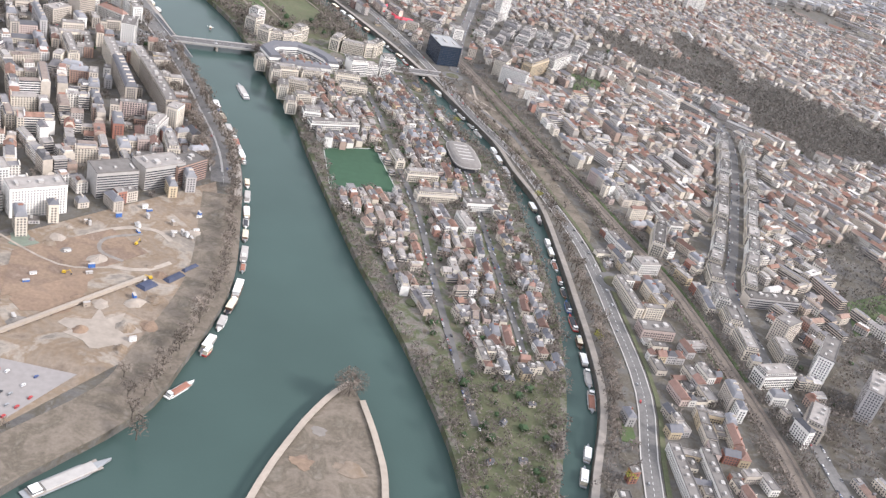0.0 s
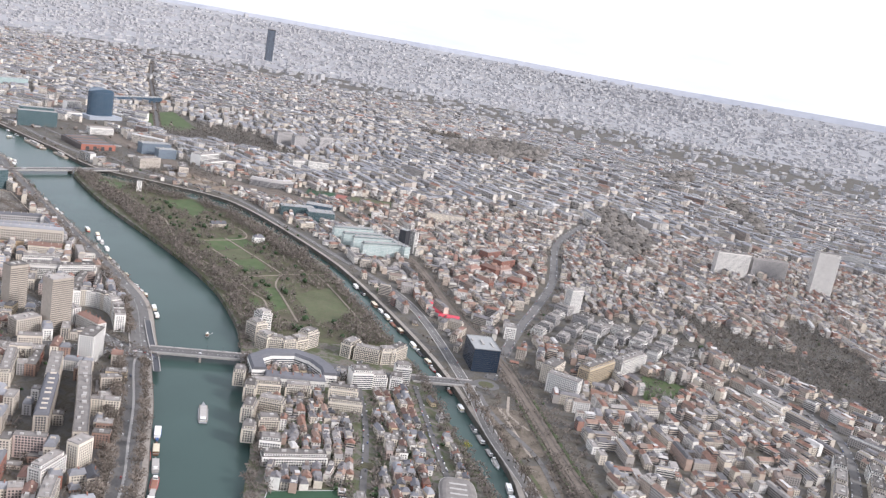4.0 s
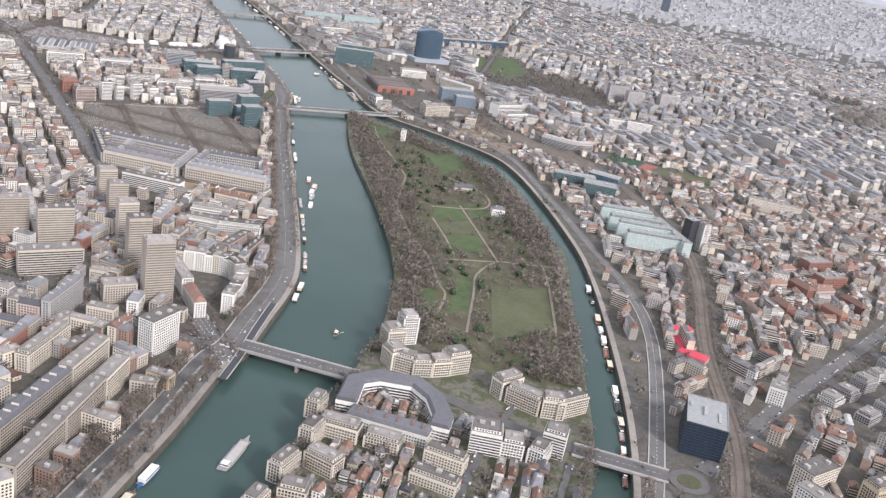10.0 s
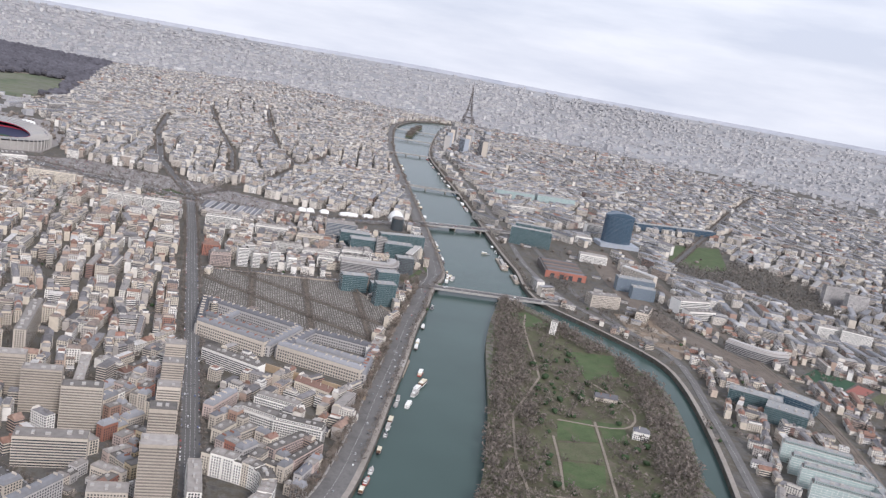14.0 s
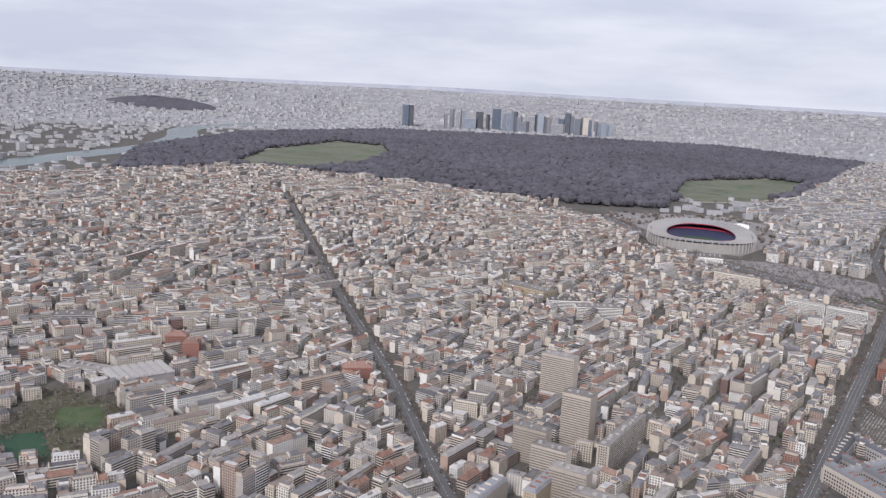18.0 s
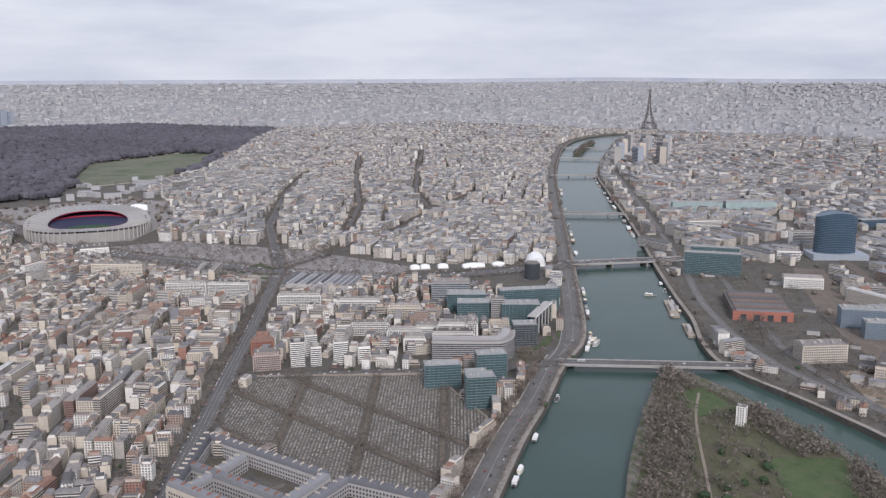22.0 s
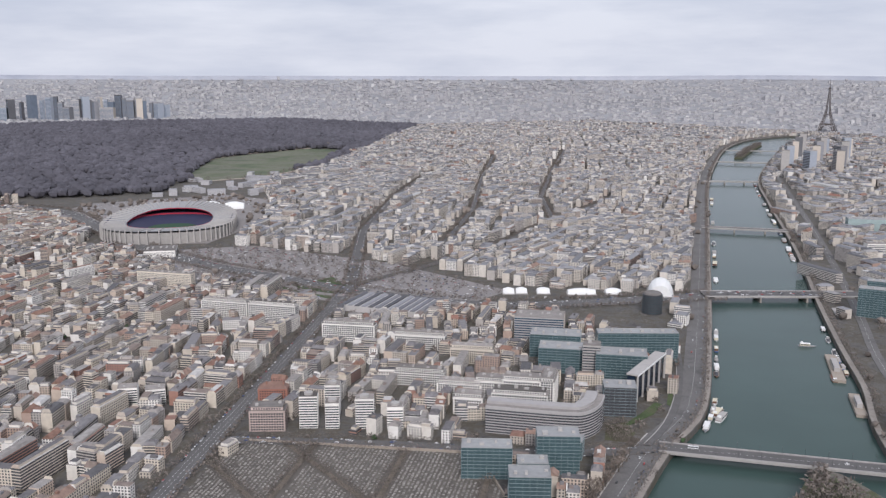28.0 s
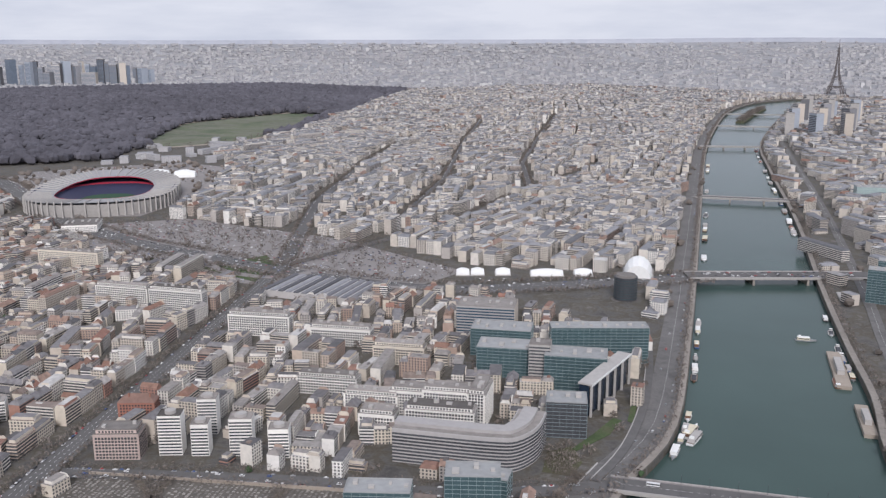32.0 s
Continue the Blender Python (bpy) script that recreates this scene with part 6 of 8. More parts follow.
ob = tagged(new("lattice_tower"), "brown iron lattice tower with curved legs beside the river", "tower")
ob.matrix_basis = turned(-2060, 2350, 42)
prof = [(0, 26), (10, 20.5), (24, 14.5), (36, 10.5), (47, 7.8), (62, 5.2), (80, 3.5), (100, 2.2), (114, 1.5)]
for sx in (-1, 1):
    for sy in (-1, 1):
        b = Bag()
        for (z0, r0), (z1, r1) in zip(prof, prof[1:]):
            k0, k1 = 2.4 * (1 - z0 / 130), 2.4 * (1 - z1 / 130)
            for ex in (0, 1):
                for ey in (0, 1):
                    b.rod((sx * (r0 - ex * min(k0 * 2.2, r0)), sy * (r0 - ey * min(k0 * 2.2, r0)), z0), (sx * (r1 - ex * min(k1 * 2.2, r1)), sy * (r1 - ey * min(k1 * 2.2, r1)), z1), 0.55, 0.5, 4)
            b.rod((sx * r0, sy * (r0 - min(k0 * 2.2, r0)), z0), (sx * r1, sy * r1, z1), 0.35, 0.35, 4)
            b.rod((sx * (r0 - min(k0 * 2.2, r0)), sy * r0, z0), (sx * r1, sy * r1, z1), 0.35, 0.35, 4)
        part("leg", b.shape(), M_IRON, ob)
for nm, z, r, t in (("first_platform", 22.5, 16.5, 2.6), ("second_platform", 46, 9.5, 2.0), ("top_platform", 113, 2.6, 2.5)):
    part(nm, Bag().box(-r, r, -r, r, z, z + t).shape(), M_IRON, ob)
part("mast", Bag().rod((0, 0, 115), (0, 0, 136), 0.9, 0.3, 6).shape(), M_IRON, ob)
for k in range(4):
    b = Bag()
    for i in range(8):
        t0, t1 = math.pi * i / 8, math.pi * (i + 1) / 8
        p0, p1 = (-15 * math.cos(t0), -17.5, 6 + 15 * math.sin(t0)), (-15 * math.cos(t1), -17.5, 6 + 15 * math.sin(t1))
        m_ = Matrix.Rotation(k * math.pi / 2, 4, "Z")
        b.rod(tuple(m_ @ Vector(p0)), tuple(m_ @ Vector(p1)), 0.7, 0.7, 4)
    part("arch", b.shape(), M_IRON, ob)

# bus depot with a striped grey roof by the ring road
ob = thing("bus_depot", "large low depot with a striped grey roof", "depot", *Bag().box(-30, 30, -18, 18, 0, 4).shape(), W_["grey"], at=front(-712, 832, 52, 60, 36))
for i in range(12):
    part("roof_strip", Bag().box(-30 + i * 5, -26.6 + i * 5, -18.3, 18.3, 4, 4.8, inset=0.4).shape(), M_ZINC if i % 2 else M_SLATE, ob)

# ---- the streets of houses ----
NEARL = BANK_L[:96] + [(-560, 1000), (-700, 940), (-830, 800), (-830, 640), (-760, 400), (-600, 200), (-350, 50), (-200, 0)]
RIGHTN = BANK_R[40:] + [(400, -100), (800, 300), (800, 900), (500, 1300), (100, 1250), (-250, 1150), (-440, 1080)]
WEST = [(-830, 640), (-830, 800), (-1000, 690), (-1250, 600), (-1400, 500), (-1600, -20), (-1400, -190), (-1150, -330), (-700, -250), (-350, 50), (-600, 200), (-760, 400)]
NORTH = BANK_L[96:] + [(-2010, 2300), (-2700, 2000), (-2634, 1430), (-2000, 1150), (-1593, 978), (-1400, 850), (-1260, 852), (-1100, 832), (-985, 768), (-952, 802), (-858, 898), (-720, 990), (-690, 1060)]
SOUTHP = BANK_R[:44] + [(-250, 1150), (100, 1250), (500, 1300), (900, 1500), (700, 2200), (-300, 2600), (-1700, 2500)]
SUBURB = [(800, 200), (800, 900), (500, 1300), (900, 1500), (1900, 1500), (1900, 300)]
ISLE_S = [(74, 278), (50, 292), (-2, 400), (-22, 470), (-60, 555), (-80, 592), (22, 612), (45, 560), (78, 480), (94, 380), (98, 292)]
q1 = quarters(NEARL, [(-180, 470, 112), (-230, 380, 125), (-330, 430, 150), (-420, 330, 138), (-500, 480, GA), (-430, 610, GA), (-600, 640, GA), (-560, 560, GA - 4), (-640, 740, GA), (-700, 560, GA + 5), (-600, 820, 150), (-520, 890, 152), (-700, 420, 140),
                      (-560, 260, 130), (-240, 230, 120), (-380, 150, 120), (-300, 690, 120), (-780, 700, 150), (-620, 900, 152)], 0, 30, 20, 2.6, 7.2, 4.7, 4.2, 9.6, 0.14, 1, wild=7.0)
q2 = quarters(WEST, scatter(WEST, 22, GA, 22, 4), 0, 34, 22, 2.6, 8.0, 4.8, 3.8, 9.2, 0.14, 2, wild=7.0)
q3 = quarters(NORTH, scatter(NORTH, 34, 152, 35, 8), 0, 36, 23, 2.8, 8.4, 5.4, 6.6, 10, 0.03, 3)
q4 = quarters(RIGHTN, [(160, 270, 104), (150, 420, 108), (190, 500, 114), (240, 420, 120), (300, 300, 100), (330, 520, 118), (140, 620, 110), (110, 760, 95), (190, 690, 130), (20, 850, 115), (-80, 1000, 125), (120, 900, 100), (220, 1000, 110), (-200, 1080, 130), (330, 980, 100),
                        (450, 600, 125), (480, 850, 110), (600, 400, 120), (620, 1000, 105), (420, 150, 100), (150, 1120, 115), (30, 1130, 120), (700, 700, 115), (380, 420, 128)], 0, 26, 17, 2.6, 6.4, 4.1, 2.6, 6.8, 0.38, 4, wild=9.0, bare=0.06)
q5 = quarters(SOUTHP, scatter(SOUTHP, 40, 146, 35, 12), 0, 42, 28, 3.6, 12, 6.4, 5.0, 10.0, 0.06, 5, wild=8.0)
q6 = quarters(SUBURB, scatter(SUBURB, 18, 118, 40, 21), 0, 44, 30, 6.0, 12, 6.5, 3.5, 8.0, 0.22, 6, bare=0.1)
q7 = quarters(ISLE_S, [(70, 290, 104), (55, 340, 106), (40, 400, 107), (20, 450, 108), (0, 500, 109), (-20, 540, 112), (10, 570, 112), (70, 380, 100), (60, 440, 105), (40, 520, 112), (85, 320, 98)], 0, 16, 11, 1.1, 4.5, 3.7, 1.9, 4.4, 0.45, 7, bare=0.04, wild=6.0, bars=0.0)

# the houses nearest to the flight are things of their own
hrng = np.random.RandomState(77)


def near_houses(q, poly, most, seed):
    """Splits the lots: those in the polygon (the nearest first) to build singly, and the rest."""
    m = inside(q[:, 0], q[:, 1], poly)
    idx = np.where(m)[0]
    line = [(0, 150), (120, 300), (110, 450), (0, 620), (-200, 785)]
    idx = idx[np.argsort(off_line(q[idx, 0], q[idx, 1], line))][:most]
    rest = np.ones(len(q), bool)
    rest[idx] = False
    return q[idx], q[rest]


n1, q1 = near_houses(q1, [(-60, 300), (-330, 300), (-420, 480), (-330, 640), (-150, 660), (-40, 420)], 170, 1)
n4, q4 = near_houses(q4, [(95, 150), (330, 150), (330, 560), (200, 720), (60, 760), (-60, 1000), (-160, 950), (90, 480)], 165, 2)
n7, q7 = near_houses(q7, ISLE_S, 245, 3)
for quarter, rows_ in (("houses of the western bank", n1), ("houses of the eastern bank", n4), ("houses of the island", n7)):
    for i, (x, y, ang, w, d, h, g) in enumerate(rows_):
        w, d = max(2.2, w), max(2.2, d)
        isle = quarter.endswith("island")
        wi = int(hrng.choice(8, p=(0.18, 0.05, 0.27, 0.18, 0.06, 0.10, 0.11, 0.05) if 'western' in quarter else (0.24, 0.22, 0.17, 0.11, 0.07, 0.09, 0.06, 0.04)))
        rf = ("gable" if hrng.rand() < 0.6 else "hip") if g else ("mansard" if hrng.rand() < 0.3 else "flat")
        rm = (M_TILE if hrng.rand() < 0.5 else M_SLATE) if g else None
        small = h < 5.2
        lab = f"{WALL_KINDS[wi][0]} {'house' if small else 'apartment house'} with a {ROOFW[rf] if rm is not M_SLATE else 'pitched slate roof'}"
        building("cottage" if h < 3.1 else "house" if small else "apartment_house", lab, "house" if small else "apartment house", turned(x, y, ang), w, d, h, M_WALLS[wi], rf, rm, seed=1000 + i, rows=False, group=quarter,
                 style="balcony" if (not small and rf == "flat" and w > 8 and hrng.rand() < 0.5) else "grid", bay=1.05 if small else 1.25)
for nm, q, lab in (("dense_houses", q1, "dense pale apartment houses with grey roofs"), ("pale_houses", q2, "dense pale apartment houses with grey and red roofs"),
                   ("stone_houses", q3, "dense cream stone apartment houses with zinc roofs"), ("mixed_houses", q4, "mixed pale houses with grey and red roofs"),
                   ("long_row_houses", q5, "pale apartment houses in long rows"), ("suburb_houses", q6, "scattered suburban houses"), ("island_houses", q7, "small island houses with red and grey roofs")):
    town = nm in ("stone_houses", "long_row_houses")
    joined_houses(nm, q, M_PWALL if town else M_JWALL, M_PROOF if town else M_JROOF, M_JTILE, lab, 7, boxes=nm not in ("suburb_houses", "long_row_houses"), party=0.45 if nm in ("dense_houses", "pale_houses", "stone_houses") else 0.0, mansards=0.6 if nm in ("stone_houses", "long_row_houses") else 0.25)

# the far city out to the hills
rng = np.random.RandomState(11)
N = 35000
rr, aa = np.sqrt(rng.uniform(1300 ** 2, 4320 ** 2, N)), rng.uniform(radians(-20), radians(232), N)
rr[:12000] = rng.uniform(3350, 4425, 12000)
fx, fy = HUB.x + rr * np.cos(aa), HUB.y + rr * np.sin(aa)
LOOP = smooth([(-900, -420), (-1090, -420), (-1350, -380), (-1600, -360), (-1850, -330), (-2150, -380), (-2500, -500), (-2900, -420)])
ok = ~inside(fx, fy, BOIS) & (off_line(fx, fy, LOOP) > 50)
for pl in (WEST, NORTH, SOUTHP, SUBURB, BANK_L + BANK_R, NEARL, RIGHTN, STAD, STC):
    ok &= ~inside(fx, fy, pl)
k = int(ok.sum())
slope = rise(rr[ok]) - 0.6
far = np.stack([fx[ok], fy[ok], np.round(rng.uniform(0, 180, k) / 15) * 15 + 12, rng.uniform(9, 24, k) * np.where(rng.rand(k) < 0.08, 1.8, 1), rng.uniform(7, 13, k), rng.uniform(3.5, 9, k) * np.where(rng.rand(k) < 0.03, 2.2, 1), rng.rand(k) < 0.02], 1)
joined_houses("far_city_houses", far, M_JWALLFAR, M_JROOFFAR, M_JROOFFAR, "far city reaching the horizon, its colours paled for haze", 5, base=slope, boxes=False, mansards=0.0)
strip("river_loop_water", LOOP, 40, 0.4, water, "pale reach of the river beyond the town", "river")

# ---- woods and parks ----
def crowns(name, poly, step, r0, r1, material, label, seed, skip=(), sub=1, thin=0.0, pts=None, clear=()):
    """Rounded, ragged crowns of a far wood as one mesh."""
    rng = np.random.RandomState(seed)
    if pts is None:
        xs, ys = [p[0] for p in poly], [p[1] for p in poly]
        gx, gy = np.meshgrid(np.arange(min(xs), max(xs), step), np.arange(min(ys), max(ys), step))
        x, y = (gx + rng.uniform(-0.45, 0.45, gx.shape) * step).ravel(), (gy + rng.uniform(-0.45, 0.45, gx.shape) * step).ravel()
        ok = inside(x, y, poly) & (rng.rand(len(x)) >= thin)
        for s in skip:
            ok &= ~inside(x, y, s)
        for ln, w in clear:
            ok &= off_line(x, y, ln) > w
        x, y = x[ok], y[ok]
    else:
        x, y = np.array(pts, float).T
    bm = bmesh.new()
    bmesh.ops.create_icosphere(bm, subdivisions=sub, radius=1.0)
    T = np.array([v.co[:] for v in bm.verts])
    Fc = np.array([[v.index for v in f.verts] for f in bm.faces])
    bm.free()
    n = len(x)
    r = rng.uniform(r0, r1, n)
    V = T[None] * (1 + rng.uniform(-0.28, 0.28, (n, len(T), 1))) * r[:, None, None]
    V[:, :, 2] *= 0.8
    V += np.stack([x, y, r * 0.75], 1)[:, None]
    F = (Fc[None] + len(T) * np.arange(n)[:, None, None]).reshape(-1, 3)
    return soup(name, V.reshape(-1, 3), F, material, label)


def soup(name, V, F, material, label):
    me = bpy.data.meshes.new(name)
    me.vertices.add(len(V))
    me.vertices.foreach_set("co", V.astype(np.float32).ravel())
    me.loops.add(F.size)
    me.loops.foreach_set("vertex_index", F.astype(np.int32).ravel())
    me.polygons.add(len(F))
    me.polygons.foreach_set("loop_start", np.arange(0, F.size, F.shape[1], dtype=np.int32))
    me.update(calc_edges=True)
    me.shade_flat()
    me.materials.append(material)
    return tagged(new(name, me), label, "trees", kind="stuff")


def twigs(name, pts, r0, r1, material, label, seed, per=46, thick=1.0):
    """Bare crowns as clouds of thin twig slivers round a short trunk, joined."""
    rng = np.random.RandomState(seed)
    x, y = np.array(pts, float).T
    n = len(x)
    r = rng.uniform(r0, r1, n)
    d = rng.normal(size=(n, per, 3))
    d /= np.linalg.norm(d, axis=2, keepdims=True)
    c = d * (rng.uniform(0.25, 1.0, (n, per, 1)) ** 0.6)
    c[:, :, 2] = c[:, :, 2] * 0.75 + 1.05
    e1, e2 = rng.normal(size=(n, per, 3)), rng.normal(size=(n, per, 3))
    e1 = (e1 * 0.10 + d * 0.26) * thick
    e2 *= 0.11 * thick
    V = np.stack([c - e1 * 0.5 - e2 * 0.4, c + e1, c + e2], 2)
    V = V * r[:, None, None, None] + np.stack([x, y, 0 * x], 1)[:, None, None]
    F = np.arange(n * per * 3).reshape(-1, 3)
    t = np.array([(-0.05, -0.03, 0), (0.05, -0.03, 0), (0, 0.06, 0), (0, 0, 1.0)])
    TV = t[None] * r[:, None, None] + np.stack([x, y, 0 * x], 1)[:, None]
    TF = np.array([(0, 1, 3), (1, 2, 3), (2, 0, 3)])[None] + 4 * np.arange(n)[:, None, None] + len(F) * 3
    return soup(name, np.concatenate([V.reshape(-1, 3), TV.reshape(-1, 3)]), np.concatenate([F, TF.reshape(-1, 3)]), material, label)


def spots(poly, step, seed, skip=(), clear=(), thin=0.0):
    rng = np.random.RandomState(seed)
    xs, ys = [p[0] for p in poly], [p[1] for p in poly]
    gx, gy = np.meshgrid(np.arange(min(xs), max(xs), step), np.arange(min(ys), max(ys), step))
    x, y = (gx + rng.uniform(-0.48, 0.48, gx.shape) * step).ravel(), (gy + rng.uniform(-0.48, 0.48, gx.shape) * step).ravel()
    ok = inside(x, y, poly) & (rng.rand(len(x)) >= thin)
    for s in skip:
        ok &= ~inside(x, y, s)
    for ln, w in clear:
        ok &= off_line(x, y, ln) > w
    return list(zip(x[ok], y[ok]))


crowns("bare_forest", BOIS, 13.0, 6.0, 8.6, M_BOIS, "leafless grey-brown forest tinted bluish for haze", 3, skip=(GOLF, HIPPO))
for pl, sd, stp, r_ in ((WOOD_A, 171, 8, 4.2), (WOOD_B, 172, 10, 6.0), (WOOD_C, 173, 10, 6.0), (WOOD_D, 174, 9, 5.0)):
    crowns("suburb_wood", pl, stp, r_, r_ * 1.5, M_HILLTWIG, "leafless dark wood among the suburb's houses", sd)
twigs("hillside_wood", spots(WOOD_R, 6.6, 5, thin=0.15), 2.4, 4.4, M_HILLTWIG, "leafless wood on the slope", 5)
for pl, nm, sd in ((WOOD_R2, "hillside_wood", 71), (WOOD_R3, "hillside_wood", 72), (WOOD_R4, "town_wood", 73), (YARD_W, "yard_wood", 74), (YARD_W2, "yard_wood", 75), (WOOD_E, "suburb_wood", 76), (WOOD_F, "suburb_wood", 77), (PARK_E, "town_wood", 78)):
    twigs(nm, spots(pl, 6.2 if sd < 76 else 8, sd, skip=(HELI,), thin=0.12 if sd != 78 else 0.5), 2.4 if sd < 76 else 3.6, 4.0 if sd < 76 else 5.5, M_HILLTWIG, "leafless wood between the houses", sd, per=28)
patch("town_green", PARK_E, 0.2, M_GRASS, "green slope between apartment bars", "lawn")
for sd, o in ((81, 5.5), (82, -5.5), (83, 7.0)):
    twigs("railway_trees", [(x, y) for x, y, _a in along(aside(RAIL, o), 3.1) if 240 < y < 900 and (int(x * 7 + y * 3) % 5)], 1.4, 2.6, M_TWIGS, "leafless trees beside the railway", sd, per=36)
twigs("railway_wood", spots(RAIL_WOOD, 5, 6, thin=0.4), 1.4, 2.4, M_TWIGS, "leafless trees beside the railway", 6)

LAWNS = [([(-202, 816), (-197, 839), (-173, 818), (-183, 796)], M_GRASS), ([(-181, 794), (-171, 817), (-153, 800), (-165, 781)], M_GRASSDRY), ([(-163, 779), (-151, 798), (-131, 776), (-143, 759)], M_GRASS),
         ([(-194, 841), (-184, 854), (-167, 836), (-172, 823)], M_GRASS), ([(-293, 922), (-277, 953), (-244, 922), (-246, 890)], M_GRASS), ([(-376, 944), (-375, 962), (-340, 956), (-345, 930)], M_GRASS),
         ([(-119, 728), (-112, 734), (-90, 697), (-94, 684)], M_GRASS), ([(-119, 696), (-114, 702), (-99, 679), (-104, 675)], M_GRASS), ([(-96, 728), (-79, 762), (-46, 711), (-62, 677)], M_GRASSDRY)]
PATHS = [[(-217, 795), (-172, 755), (-147, 738), (-121, 712), (-108, 701), (-97, 679)], [(-74, 672), (-100, 717), (-114, 741), (-118, 769), (-107, 780), (-87, 800)], [(-188, 798), (-160, 774), (-140, 755)], [(-194, 839), (-154, 803), (-118, 770)],
         [(-118, 769), (-131, 754), (-140, 743)], [(-98, 790), (-78, 763), (-42, 707), (-34, 689)], [(-258, 858), (-282, 878), (-340, 925), (-370, 955)], [(-217, 795), (-258, 858)], [(-204, 818), (-181, 850), (-200, 880), (-246, 890)]]
patch("park_ground", PARK, 0.06, M_SCRUB, "brownish winter ground of the island park", "ground")
for i, (pl, m) in enumerate(LAWNS):
    patch("lawn", pl, 0.14 + 0.01 * i, m, "green lawn in the island park" if m is M_GRASS else "yellowish dry lawn in the island park", "lawn")
for i, ln in enumerate(PATHS):
    strip("park_path", smooth(ln), 0.7, 0.28 + 0.01 * i, M_PARKPATH, "pale gravel path through the park", "path")
EDGE = ISLE + ISLE[:1]
lawn_polys = [p for p, _ in LAWNS]
pclear = [(smooth(p), 2.0) for p in PATHS]
inner = spots(PARK, 4.7, 9, skip=lawn_polys, clear=pclear, thin=0.2)
d_edge = off_line([p[0] for p in inner], [p[1] for p in inner], EDGE)
twigs("park_wood", [p for p, d in zip(inner, d_edge) if d < 26], 2.8, 4.2, M_TWIGS, "leafless trees along the park's shores", 10, per=60)
openp = [p for p, d in zip(inner, d_edge) if d >= 26]
prng = np.random.RandomState(5)
twigs("park_shrubs", [p for p in openp if prng.rand() < 0.62], 1.4, 3.0, M_TWIGS, "leafless shrubs and small trees of the park", 11, per=34, thick=1.3)
SHORE = [p for p in spots(ISLE, 3.6, 12, thin=0.15) if p[1] < 640]
dd = off_line([p[0] for p in SHORE], [p[1] for p in SHORE], EDGE)
twigs("shore_trees", [p for p, d in zip(SHORE, dd) if d < 5.5], 2.0, 3.2, M_TWIGS, "leafless trees along the island's shore", 13, per=60)
GARDEN = [(75, 180), (54, 245), (48, 286), (74, 280), (97, 290), (92, 250), (86, 215)]
patch("garden_ground", [(76, 182), (62, 207), (55, 240), (46, 272), (50, 288), (74, 282), (97, 288), (95, 258), (86, 218), (80, 184)], 0.1, M_GRASSDRY, "green allotment gardens on the island's point", "gardens")
twigs("garden_trees", spots(GARDEN, 3.2, 14, thin=0.35), 1.3, 2.7, M_TWIGS, "leafless garden trees", 14, per=44)
crowns("garden_evergreens", None, 1, 0.8, 2.0, M_EVER, "dark evergreen bushes of the gardens", 15, sub=2, pts=spots(GARDEN, 6.5, 16, thin=0.55))
for i, (x, y, a_) in enumerate(((60, 262, 20), (72, 254, 60), (84, 268, 15), (66, 232, 40), (90, 246, 70), (78, 236, 10))):
    building("garden_hut", "small garden hut with a grey pitched roof", "hut", turned(x, y, a_), 2.6, 2.0, 1.3, M_WALLS[3] if i % 2 else M_WALLS[0], "gable", M_SLATE, seed=880 + i, group="garden huts")

crowns("park_evergreens", None, 1, 1.2, 2.6, M_EVER, "dark evergreen bushes and trees of the park", 23, pts=[(x + 1.7, y - 1.2) for x, y in openp if prng.rand() < 0.16])
patch("town_park_ground", PARK_W, 0.1, M_SCRUB, "brown winter ground of a town park", "ground")
twigs("town_park_trees", spots(PARK_W, 4.6, 24, skip=([(-308, 300), (-334, 282), (-343, 300), (-316, 319)], [(-375, 290), (-381, 312), (-354, 323), (-348, 301)]), thin=0.25), 1.6, 2.8, M_TWIGS, "leafless trees of a town park", 24, per=36)
# trees between the houses
ALLQ = np.concatenate([q1, q4, q7, n1, n4, n7])


def off_houses(x, y, more):
    """Which places lie clear of every near house."""
    ok = np.ones(len(x), bool)
    for hx, hy, ang, w, d, *_r in ALLQ:
        near = np.where((np.abs(x - hx) < 12) & (np.abs(y - hy) < 12))[0]
        if len(near):
            c, s = math.cos(radians(ang)), math.sin(radians(ang))
            u, v = (x[near] - hx) * c + (y[near] - hy) * s, (y[near] - hy) * c - (x[near] - hx) * s
            ok[near] &= ~((np.abs(u) < w / 2 + more) & (np.abs(v) < d / 2 + more))
    return ok


trng = np.random.RandomState(41)
pts = []
for poly, n in ((NEARL, 7600), (RIGHTN, 10500), (ISLE_S, 2600)):
    xs, ys = [p[0] for p in poly], [p[1] for p in poly]
    x, y = trng.uniform(min(xs), max(xs), n), trng.uniform(min(ys), max(ys), n)
    ok = inside(x, y, poly)
    for c in (CEM, FORT, SITE, PITCH, STAD):
        ok &= ~inside(x, y, c)
    for ln, hw in ROADS:
        ok &= off_line(x, y, ln) > hw + 1
    ok &= ~on_foot(x, y, 1.2)
    x, y = x[ok], y[ok]
    ok = off_houses(x, y, 0.5)
    if poly is ISLE_S:
        twigs("island_garden_trees", list(zip(x[ok], y[ok])), 1.5, 2.9, M_TWIGS, "leafless garden trees between the island houses", 25, per=30, thick=1.5)
        ev_isle = list(zip(x[ok], y[ok]))[::4]
    else:
        pts += list(zip(x[ok], y[ok]))
twigs("street_and_yard_trees", pts, 1.2, 2.6, M_TWIGS, "leafless trees in streets and yards", 15, per=24, thick=1.75)
